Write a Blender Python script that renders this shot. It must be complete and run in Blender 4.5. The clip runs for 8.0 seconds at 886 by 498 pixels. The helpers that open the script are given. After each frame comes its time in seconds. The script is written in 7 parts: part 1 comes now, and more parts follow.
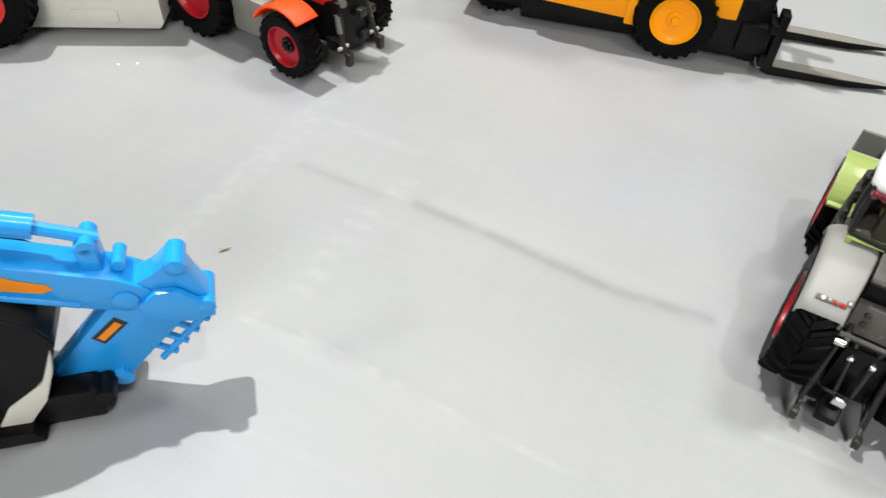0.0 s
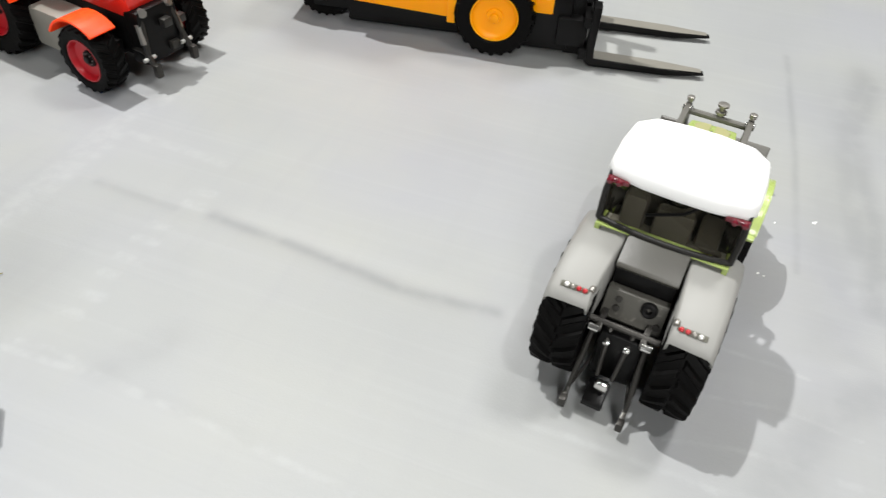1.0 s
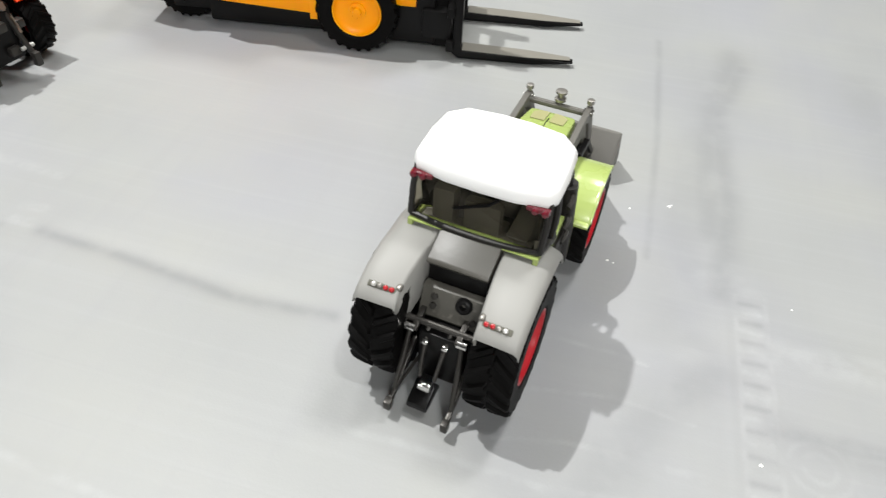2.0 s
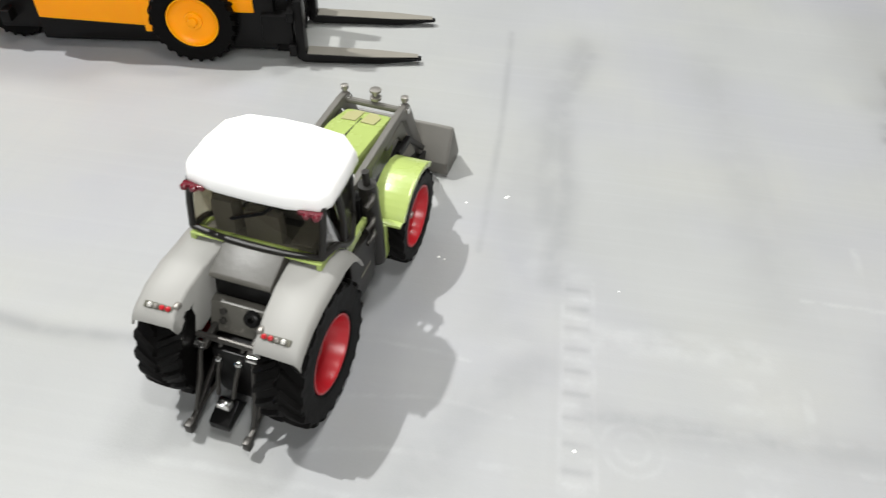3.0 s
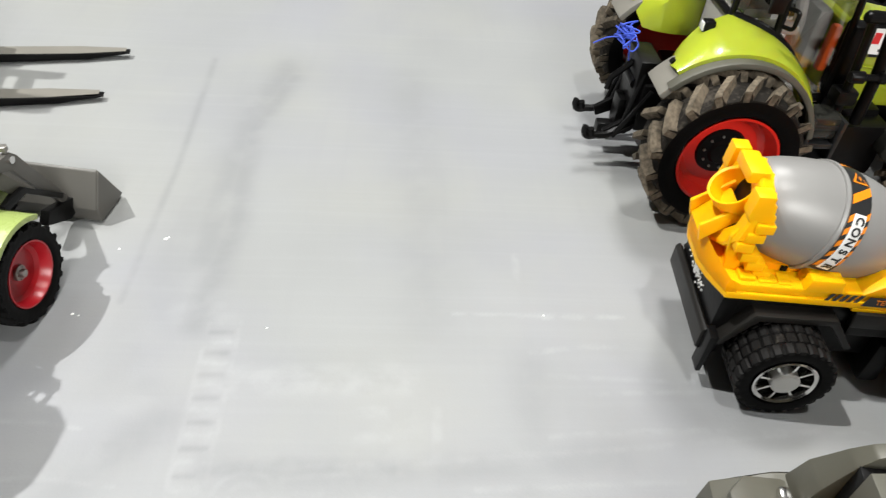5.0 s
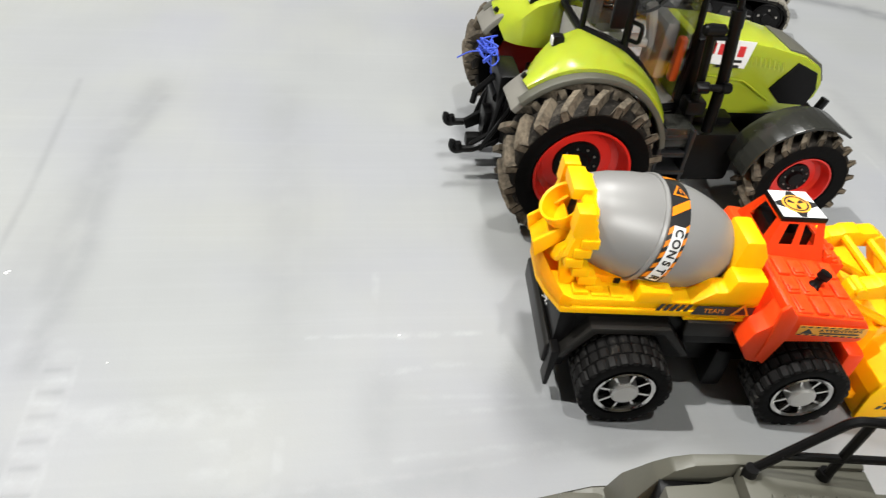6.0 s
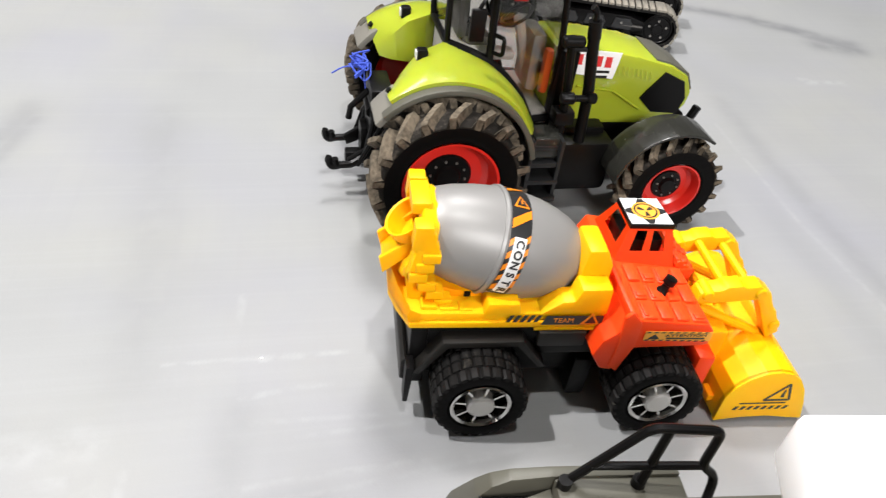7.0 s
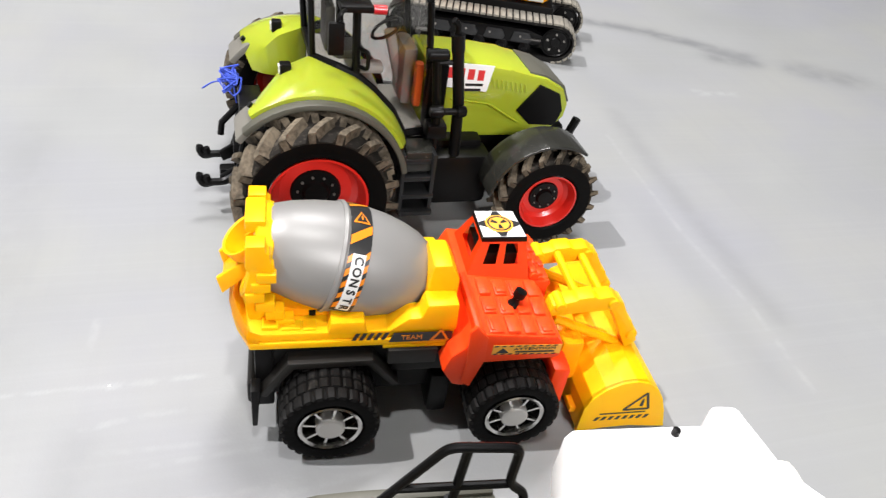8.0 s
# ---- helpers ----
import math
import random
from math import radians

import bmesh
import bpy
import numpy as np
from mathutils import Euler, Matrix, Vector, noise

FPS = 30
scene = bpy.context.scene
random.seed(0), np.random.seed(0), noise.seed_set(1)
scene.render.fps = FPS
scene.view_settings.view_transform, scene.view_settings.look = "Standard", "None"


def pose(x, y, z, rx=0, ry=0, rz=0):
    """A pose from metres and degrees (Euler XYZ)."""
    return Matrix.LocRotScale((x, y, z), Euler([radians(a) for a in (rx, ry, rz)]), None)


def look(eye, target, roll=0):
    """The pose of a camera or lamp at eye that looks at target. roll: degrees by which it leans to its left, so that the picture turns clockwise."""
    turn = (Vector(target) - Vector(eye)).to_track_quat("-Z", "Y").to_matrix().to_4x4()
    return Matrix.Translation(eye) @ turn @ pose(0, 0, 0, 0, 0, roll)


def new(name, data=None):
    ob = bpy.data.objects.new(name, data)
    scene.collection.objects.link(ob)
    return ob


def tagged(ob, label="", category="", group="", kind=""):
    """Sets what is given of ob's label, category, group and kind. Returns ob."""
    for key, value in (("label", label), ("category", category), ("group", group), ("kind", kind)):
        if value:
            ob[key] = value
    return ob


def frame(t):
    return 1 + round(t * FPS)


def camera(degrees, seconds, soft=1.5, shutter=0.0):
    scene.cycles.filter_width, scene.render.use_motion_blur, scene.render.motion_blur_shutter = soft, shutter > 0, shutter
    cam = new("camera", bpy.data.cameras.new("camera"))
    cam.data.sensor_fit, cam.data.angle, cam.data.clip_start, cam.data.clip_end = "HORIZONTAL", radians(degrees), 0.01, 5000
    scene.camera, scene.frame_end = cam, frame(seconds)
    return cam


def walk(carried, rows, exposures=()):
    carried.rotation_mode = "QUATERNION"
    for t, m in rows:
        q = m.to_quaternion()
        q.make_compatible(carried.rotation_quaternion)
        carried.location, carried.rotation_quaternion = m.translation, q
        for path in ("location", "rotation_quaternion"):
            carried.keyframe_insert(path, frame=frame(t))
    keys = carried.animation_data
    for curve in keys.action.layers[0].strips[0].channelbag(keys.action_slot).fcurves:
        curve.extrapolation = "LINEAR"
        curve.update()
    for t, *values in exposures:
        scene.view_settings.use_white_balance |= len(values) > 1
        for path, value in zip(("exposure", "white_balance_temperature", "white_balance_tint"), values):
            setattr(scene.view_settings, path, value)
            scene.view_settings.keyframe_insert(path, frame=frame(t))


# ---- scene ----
cam = camera(64.45, 8.0, soft=1.25, shutter=0.25)
PATH = [
    (0, (0.09713, 0.10707, 0.22916), (0.2712, 1.5145, -1.1811), 3.68),
    (0.5, (0.13640, 0.10291, 0.22719), (0.3673, 1.5175, -1.1676), 3.23),
    (1, (0.16838, 0.10101, 0.22789), (0.4888, 1.5030, -1.1620), 4.00),
    (1.2, (0.18295, 0.10143, 0.22475), (0.5155, 1.5058, -1.1598), 3.71),
    (2.3, (0.23600, 0.09389, 0.22299), (0.7011, 1.4589, -1.1628), 3.68),
    (2.5, (0.24679, 0.09190, 0.22176), (0.7324, 1.4525, -1.1613), 3.14),
    (3, (0.27727, 0.08467, 0.22268), (0.8359, 1.4230, -1.1546), 3.03),
    (3.5, (0.30941, 0.07306, 0.22201), (0.9528, 1.3852, -1.1434), 2.98),
    (4, (0.33812, 0.06584, 0.22468), (1.0568, 1.3456, -1.1339), 3.83),
    (4.5, (0.36581, 0.05674, 0.22520), (1.1526, 1.3070, -1.1231), 4.52),
    (4.7, (0.37009, 0.05524, 0.22581), (1.1880, 1.2910, -1.1173), 4.85),
    (5.8, (0.40792, 0.03863, 0.23435), (1.3677, 1.1902, -1.0895), 6.33),
    (6, (0.41553, 0.03451, 0.23469), (1.4043, 1.1701, -1.0817), 6.77),
    (6.5, (0.43221, 0.02347, 0.23527), (1.4829, 1.1275, -1.0598), 7.02),
    (7, (0.44916, 0.01239, 0.23701), (1.5541, 1.0865, -1.0379), 7.79),
    (7.5, (0.46720, -0.00022, 0.23885), (1.6365, 1.0368, -1.0091), 8.78),
    (8, (0.48206, -0.01152, 0.23919), (1.6990, 0.9918, -0.9906), 9.36),
]
walk(cam, [(t, look(eye, target, roll)) for t, eye, target, roll in PATH], [(0, -0.03, 6500, 10), (0.5, -0.10, 6500, 10), (1.0, -0.08, 6500, 10), (2.5, -0.09, 6500, 10), (3.5, -0.02, 6500, 10), (4.5, -0.02, 6500, 10), (6.0, 0.07, 6500, 10), (6.6, 0.12, 6500, 13), (8.0, 0.18, 6450, 14)])


# ---- light ----
world = bpy.data.worlds.new("hall_air")
scene.world = world
world.use_nodes = True
world.node_tree.nodes["Background"].inputs[0].default_value = (0.86, 0.9, 1.0, 1)
world.node_tree.nodes["Background"].inputs[1].default_value = 0.2
CEIL = 2.6
# place, watts, size and aim of the unseen lamps; without an aim they shine straight down
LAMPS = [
    # these two stand where the cast shadows point
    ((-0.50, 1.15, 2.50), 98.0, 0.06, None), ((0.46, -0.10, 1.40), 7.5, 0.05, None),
    # the rest are unseen fills, added to brighten near sides and the floor
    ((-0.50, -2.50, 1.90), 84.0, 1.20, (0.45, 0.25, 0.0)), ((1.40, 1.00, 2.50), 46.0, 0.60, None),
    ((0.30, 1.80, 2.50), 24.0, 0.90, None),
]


def lamp_pose(place, aim):
    return look(place, aim) if aim else pose(*place)


def unseen_lamp(place, watts, size, aim):
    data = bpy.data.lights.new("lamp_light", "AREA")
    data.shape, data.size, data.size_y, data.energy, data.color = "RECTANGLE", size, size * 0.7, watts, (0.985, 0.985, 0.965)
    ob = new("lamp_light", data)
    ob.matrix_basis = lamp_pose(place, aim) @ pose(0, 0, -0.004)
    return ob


# ---- materials ----
def mat(name, color, rough=0.45, metal=0.0, var=0.12, grain=400.0, bump=0.15, dust=None, dust_amount=0.4, coat=0.0, broad=45.0, spec=0.5):
    m = bpy.data.materials.new(name)
    m.use_nodes = True
    nt = m.node_tree
    b = nt.nodes["Principled BSDF"]
    tc = nt.nodes.new("ShaderNodeTexCoord")
    n1, n2 = nt.nodes.new("ShaderNodeTexNoise"), nt.nodes.new("ShaderNodeTexNoise")
    n1.inputs["Scale"].default_value, n2.inputs["Scale"].default_value = grain, broad
    n1.inputs["Detail"].default_value, n2.inputs["Detail"].default_value = 4, 5
    for n in (n1, n2):
        nt.links.new(tc.outputs["Object"], n.inputs["Vector"])
    base = nt.nodes.new("ShaderNodeMix")
    base.data_type = "RGBA"
    dark = [c * (1 - var) for c in color]
    lite = [min(1, c * (1 + var * 0.6)) for c in color]
    base.inputs[6].default_value, base.inputs[7].default_value = (*dark, 1), (*lite, 1)
    nt.links.new(n2.outputs["Fac"], base.inputs[0])
    out = base.outputs[2]
    if dust:
        ramp = nt.nodes.new("ShaderNodeValToRGB")
        ramp.color_ramp.elements[0].position, ramp.color_ramp.elements[1].position = 0.62 - 0.4 * dust_amount, 0.72 - 0.25 * dust_amount
        mul = nt.nodes.new("ShaderNodeMath")
        mul.operation = "ADD"
        half = nt.nodes.new("ShaderNodeMath")
        half.operation = "MULTIPLY"
        half.inputs[1].default_value = 0.5
        nt.links.new(n1.outputs["Fac"], half.inputs[0])
        h2 = nt.nodes.new("ShaderNodeMath")
        h2.operation = "MULTIPLY"
        h2.inputs[1].default_value = 0.5
        nt.links.new(n2.outputs["Fac"], h2.inputs[0])
        nt.links.new(half.outputs[0], mul.inputs[0])
        nt.links.new(h2.outputs[0], mul.inputs[1])
        nt.links.new(mul.outputs[0], ramp.inputs[0])
        mx = nt.nodes.new("ShaderNodeMix")
        mx.data_type = "RGBA"
        mx.inputs[7].default_value = (*dust, 1)
        nt.links.new(out, mx.inputs[6])
        nt.links.new(ramp.outputs[0], mx.inputs[0])
        out = mx.outputs[2]
    nt.links.new(out, b.inputs["Base Color"])
    rr = nt.nodes.new("ShaderNodeMapRange")
    rr.inputs[3].default_value, rr.inputs[4].default_value = max(0.03, rough - 0.08), min(1, rough + 0.1)
    nt.links.new(n2.outputs["Fac"], rr.inputs[0])
    nt.links.new(rr.outputs[0], b.inputs["Roughness"])
    b.inputs["Metallic"].default_value = metal
    b.inputs["Coat Weight"].default_value = coat
    b.inputs["Specular IOR Level"].default_value = spec
    bp = nt.nodes.new("ShaderNodeBump")
    bp.inputs["Strength"].default_value, bp.inputs["Distance"].default_value = bump, 0.0006
    nt.links.new(n1.outputs["Fac"], bp.inputs["Height"])
    nt.links.new(bp.outputs[0], b.inputs["Normal"])
    return m


def glass(name, tint=(0.9, 0.92, 0.9), rough=0.04, clear=0.75, ior=1.45):
    m = bpy.data.materials.new(name)
    m.use_nodes = True
    nt = m.node_tree
    nt.nodes.remove(nt.nodes["Principled BSDF"])
    tr, gl, fr, mx = (nt.nodes.new("ShaderNode" + k) for k in ("BsdfTransparent", "BsdfGlossy", "Fresnel", "MixShader"))
    tr.inputs[0].default_value = (*[c * clear for c in tint], 1)
    gl.inputs["Roughness"].default_value = rough
    fr.inputs[0].default_value = ior
    nt.links.new(fr.outputs[0], mx.inputs[0])
    nt.links.new(tr.outputs[0], mx.inputs[1])
    nt.links.new(gl.outputs[0], mx.inputs[2])
    nt.links.new(mx.outputs[0], nt.nodes["Material Output"].inputs[0])
    return m


MUD = (0.165, 0.134, 0.095)
SHEET = mat("grey_sheet", (0.263, 0.269, 0.266), 0.50, var=0.10, grain=900, bump=0.10, broad=13, spec=0.4)


def add_glints_and_wear(m):
    """Glints of the film painted as pale streaks, dark streaks and cool patches; then rubbed pale places, dark folds
    and stains, broken up by noise.
    """
    nt = m.node_tree
    b = nt.nodes["Principled BSDF"]
    base = b.inputs["Base Color"].links[0].from_socket
    tc = nt.nodes.new("ShaderNodeTexCoord")

    def noise_fac(scale, lo, hi, stretch=None, detail=5):
        n = nt.nodes.new("ShaderNodeTexNoise")
        n.inputs["Scale"].default_value, n.inputs["Detail"].default_value = scale, detail
        vec = tc.outputs["Object"]
        if stretch:
            mp = nt.nodes.new("ShaderNodeMapping")
            mp.inputs["Rotation"].default_value = (0, 0, radians(30))
            mp2 = nt.nodes.new("ShaderNodeMapping")
            mp2.inputs["Scale"].default_value = stretch
            nt.links.new(vec, mp.inputs["Vector"])
            nt.links.new(mp.outputs[0], mp2.inputs["Vector"])
            vec = mp2.outputs[0]
        nt.links.new(vec, n.inputs["Vector"])
        r = nt.nodes.new("ShaderNodeMapRange")
        r.inputs[1].default_value, r.inputs[2].default_value = lo, hi
        nt.links.new(n.outputs["Fac"], r.inputs[0])
        return r.outputs[0]

    def blend(fac, tint, amount):
        mu = nt.nodes.new("ShaderNodeMath")
        mu.operation = "MULTIPLY"
        nt.links.new(fac, mu.inputs[0])
        mu.inputs[1].default_value = amount
        mx = nt.nodes.new("ShaderNodeMix")
        mx.data_type = "RGBA"
        mx.inputs[7].default_value = (*tint, 1)
        nt.links.new(mu.outputs[0], mx.inputs[0])
        nt.links.new(base, mx.inputs[6])
        return mx.outputs[2]

    base = blend(noise_fac(6, 0.42, 0.66), (0.253, 0.2567, 0.279), 0.7)
    base = blend(noise_fac(9, 0.45, 0.70), (0.2837, 0.2864, 0.2651), 0.6)
    # the film's glints, painted into the colour as thin pale streaks
    base = blend(noise_fac(3, 0.50, 0.75, (1.5, 70.0, 1.0)), (0.3116, 0.3162, 0.3208), 0.16)
    base = blend(noise_fac(3, 0.55, 0.72, (2.5, 160.0, 1.0), 3), (0.2278, 0.2306, 0.2372), 0.12)
    base = blend(noise_fac(5, 0.52, 0.72, (26.0, 2.0, 1.0), 3), (0.2325, 0.2353, 0.2418), 0.14)
    # pale rubbed marks, then darker folds, embossed strokes and stains
    for attr, tint in (("rubbed", (0.372, 0.3767, 0.3813)), ("darkened", (0.1628, 0.1674, 0.1721))):
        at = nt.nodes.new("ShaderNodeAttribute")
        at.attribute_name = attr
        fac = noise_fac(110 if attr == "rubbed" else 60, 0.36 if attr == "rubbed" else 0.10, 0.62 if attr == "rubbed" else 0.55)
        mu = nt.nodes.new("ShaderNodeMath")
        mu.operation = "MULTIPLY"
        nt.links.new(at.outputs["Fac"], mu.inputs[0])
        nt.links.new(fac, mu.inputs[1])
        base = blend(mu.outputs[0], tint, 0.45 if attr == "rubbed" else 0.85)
    nt.links.new(base, b.inputs["Base Color"])


add_glints_and_wear(SHEET)
PAINT = mat("wall_paint", (0.14, 0.14, 0.138), 0.8, var=0.05, grain=60, broad=2)
LIME = mat("lime_plastic", (0.36, 0.42, 0.028), 0.22, var=0.08, bump=0.04, coat=0.3)
PALE_LIME = mat("pale_green_plastic", (0.31, 0.385, 0.115), 0.25, var=0.08, bump=0.05, coat=0.2)
GREY = mat("light_grey_plastic", (0.252, 0.249, 0.234), 0.55, var=0.08, bump=0.06)
DGREY = mat("dark_grey_plastic", (0.013, 0.012, 0.0105), 0.42, var=0.2, bump=0.1, spec=0.3)
FEND = mat("dirty_grey_plastic", (0.022, 0.022, 0.0185), 0.2, var=0.25, bump=0.05, dust=(0.16, 0.155, 0.13), dust_amount=0.06)
LIP = mat("taupe_plastic", (0.18, 0.17, 0.145), 0.45, var=0.15)
BLACK = mat("black_plastic", (0.0042, 0.004, 0.004), 0.34, var=0.25, bump=0.12, spec=0.16)
RUBBER = mat("black_rubber", (0.0030, 0.0028, 0.0027), 0.52, var=0.3, bump=0.25, spec=0.07)
RUBBER_D = mat("dusty_rubber", (0.009, 0.0085, 0.008), 0.6, var=0.3, bump=0.3, dust=(0.06, 0.054, 0.044), dust_amount=0.2, spec=0.15)
LUG = mat("muddy_rubber_lug", (0.072, 0.059, 0.042), 0.8, var=0.4, bump=0.3, dust=MUD, dust_amount=0.50, spec=0.2)
PAD = mat("dusty_pad", (0.16, 0.15, 0.125), 0.75, var=0.3, bump=0.3, dust=(0.24, 0.22, 0.18), dust_amount=0.4)
TREAD = mat("muddy_tread", (0.014, 0.012, 0.0095), 0.8, var=0.35, bump=0.4, dust=(0.06, 0.051, 0.04), dust_amount=0.3, spec=0.15)
RED = mat("red_rim", (0.62, 0.02, 0.012), 0.3, var=0.1, bump=0.05, coat=0.3)
DRED = mat("deep_red_rim", (0.36, 0.008, 0.014), 0.3, var=0.1, bump=0.05)
ORED = mat("orange_red_plastic", (0.96, 0.065, 0.008), 0.38, var=0.08, bump=0.06, spec=0.25)
ORANGE = mat("orange_plastic", (0.85, 0.13, 0.02), 0.35, var=0.08)
YEL = mat("yellow_plastic", (1.0, 0.47, 0.001), 0.4, var=0.06, bump=0.05, spec=0.22)
AMBER = mat("amber_plastic", (1.0, 0.35, 0.001), 0.36, var=0.06, bump=0.05, spec=0.25)
DRUM = mat("silver_grey_plastic", (0.26, 0.255, 0.245), 0.42, metal=0.2, var=0.08, bump=0.03)
WHITE = mat("white_plastic", (0.86, 0.86, 0.85), 0.35, var=0.03, bump=0.03)
CREAM = mat("cream_plastic", (0.80, 0.77, 0.66), 0.4, var=0.05)
CHROME = mat("chrome", (0.72, 0.71, 0.69), 0.16, metal=1.0, var=0.08, bump=0.05)
STEEL = mat("worn_metal", (0.30, 0.285, 0.26), 0.36, metal=0.7, var=0.2, bump=0.15)
GUN = mat("grey_metal_paint", (0.090, 0.087, 0.067), 0.46, metal=0.1, var=0.14, bump=0.10)
DECK = mat("dusty_dark_taupe_plastic", (0.066, 0.063, 0.054), 0.42, var=0.25, bump=0.12, dust=(0.16, 0.15, 0.13), dust_amount=0.12)
BUCKET = mat("taupe_metal_paint", (0.105, 0.100, 0.088), 0.46, metal=0.05, var=0.15, bump=0.1)
BLUE = mat("sky_blue_plastic", (0.014, 0.285, 0.71), 0.22, var=0.05, bump=0.03, coat=0.3)
STRING = mat("blue_string", (0.05, 0.10, 0.60), 0.7, var=0.3, bump=0.5)
BEIGE = mat("beige_plastic", (0.60, 0.58, 0.51), 0.4, var=0.12)
BLACKLBL = mat("black_label", (0.02, 0.02, 0.02), 0.35, var=0.1)
WHITELBL = mat("white_label", (0.82, 0.82, 0.8), 0.35, var=0.04)
ORLBL = mat("orange_label", (0.80, 0.24, 0.01), 0.35, var=0.06)
YELLBL = mat("yellow_label", (0.90, 0.40, 0.04), 0.4, var=0.08)
SATIN = mat("satin_metal", (0.62, 0.61, 0.58), 0.34, metal=0.45, var=0.15, bump=0.1)
REDLBL = mat("red_print", (0.62, 0.02, 0.02), 0.4, var=0.05)
LENS_R = mat("red_lens", (0.50, 0.015, 0.02), 0.12, var=0.05, coat=0.5)
LENS_D = mat("dark_red_lens", (0.11, 0.006, 0.014), 0.2, var=0.05, coat=0.4)
VENT = mat("olive_tan_plastic", (0.32, 0.31, 0.15), 0.4, var=0.12)
STEPM = mat("slate_plastic", (0.013, 0.0135, 0.014), 0.35, var=0.2, bump=0.1)
LENS_W = mat("clear_lens", (0.75, 0.75, 0.72), 0.1, var=0.05, coat=0.5)
SEATM = mat("dark_seat", (0.085, 0.08, 0.07), 0.55, var=0.2)
STRAW = mat("straw", (0.28, 0.22, 0.05), 0.7)
GLASS = glass("clear_glass", (0.96, 0.95, 0.93), 0.03, 0.88)
CABGREY = mat("cab_grey_plastic", (0.36, 0.345, 0.32), 0.45, var=0.12)
SMOKE = glass("smoked_glass", (0.80, 0.77, 0.66), 0.12, 0.78, 1.18)
DSTEEL = mat("dark_metal", (0.045, 0.042, 0.038), 0.36, metal=0.6, var=0.3, bump=0.15)
for m in (YEL, AMBER, ORED, LIME):
    # light soaks into the soft coloured plastic
    p = m.node_tree.nodes["Principled BSDF"]
    p.inputs["Subsurface Weight"].default_value = 0.5
    p.inputs["Subsurface Radius"].default_value = (1.0, 0.6, 0.2)
    p.inputs["Subsurface Scale"].default_value = 0.003


# ---- building helpers ----
def link(name, me, material, parent, label=""):
    for m in (material if isinstance(material, (list, tuple)) else [material]):
        me.materials.append(m)
    ob = new(name, me)
    if parent:
        ob.parent = parent
    if label:
        ob["label"] = label
    return ob


def part(name, bm, material, parent, label="", smooth=35):
    bmesh.ops.recalc_face_normals(bm, faces=bm.faces[:])
    lim = radians(smooth)
    for f in bm.faces:
        f.smooth = True
    for e in bm.edges:
        e.smooth = len(e.link_faces) == 2 and e.calc_face_angle(3.2) < lim
    me = bpy.data.meshes.new(name)
    bm.to_mesh(me)
    bm.free()
    return link(name, me, material, parent, label)


def thing(name, x, y, heading, label, category, group="", z=0.0):
    ob = new(name)
    ob.empty_display_size = 0.01
    ob.matrix_basis = pose(x, y, z, 0, 0, heading)
    return tagged(ob, label, category, group)


def merge(bm, other, m=None):
    if m is not None:
        other.transform(m)
    me = bpy.data.meshes.new("tmp")
    other.to_mesh(me)
    other.free()
    bm.from_mesh(me)
    bpy.data.meshes.remove(me)
    return bm


def soften(bm, width, seg=2):
    if width > 0:
        bmesh.ops.bevel(bm, geom=bm.edges[:], offset=width, segments=seg, affect="EDGES", profile=0.6, clamp_overlap=True)
    return bm


def box(x0, x1, y0, y1, z0, z1, bevel=0.0008, bm=None, m=None, top=(1, 1)):
    b = bmesh.new()
    bmesh.ops.create_cube(b, size=1)
    for v in b.verts:
        s = top if v.co.z > 0 else (1, 1)
        v.co = Vector(((x0 + x1) / 2 + v.co.x * (x1 - x0) * s[0], (y0 + y1) / 2 + v.co.y * (y1 - y0) * s[1], z0 if v.co.z < 0 else z1))
    soften(b, bevel)
    if bm is None and m is None:
        return b
    return merge(bm or bmesh.new(), b, m)


def prism(profile, y0, y1, bevel=0.0006, bm=None, m=None, y0b=None, y1b=None):
    """A side outline of (x, z) points, drawn out from y0 to y1."""
    b = bmesh.new()
    a = [b.verts.new((x, y0, z)) for x, z in profile]
    c = [b.verts.new((x, y1, z)) for x, z in profile]
    n = len(profile)
    b.faces.new(a)
    b.faces.new(c[::-1])
    for i in range(n):
        b.faces.new((a[i], c[i], c[(i + 1) % n], a[(i + 1) % n]))
    bmesh.ops.recalc_face_normals(b, faces=b.faces[:])
    soften(b, bevel)
    if bm is None and m is None:
        return b
    return merge(bm or bmesh.new(), b, m)


def plan(profile, z0, z1, bevel=0.0006, bm=None):
    """A plan outline of (x, y) points, raised from z0 to z1."""
    b = bmesh.new()
    a = [b.verts.new((x, y, z0)) for x, y in profile]
    c = [b.verts.new((x, y, z1)) for x, y in profile]
    n = len(profile)
    b.faces.new(a[::-1])
    b.faces.new(c)
    for i in range(n):
        b.faces.new((a[i], a[(i + 1) % n], c[(i + 1) % n], c[i]))
    bmesh.ops.recalc_face_normals(b, faces=b.faces[:])
    soften(b, bevel)
    return b if bm is None else merge(bm, b)


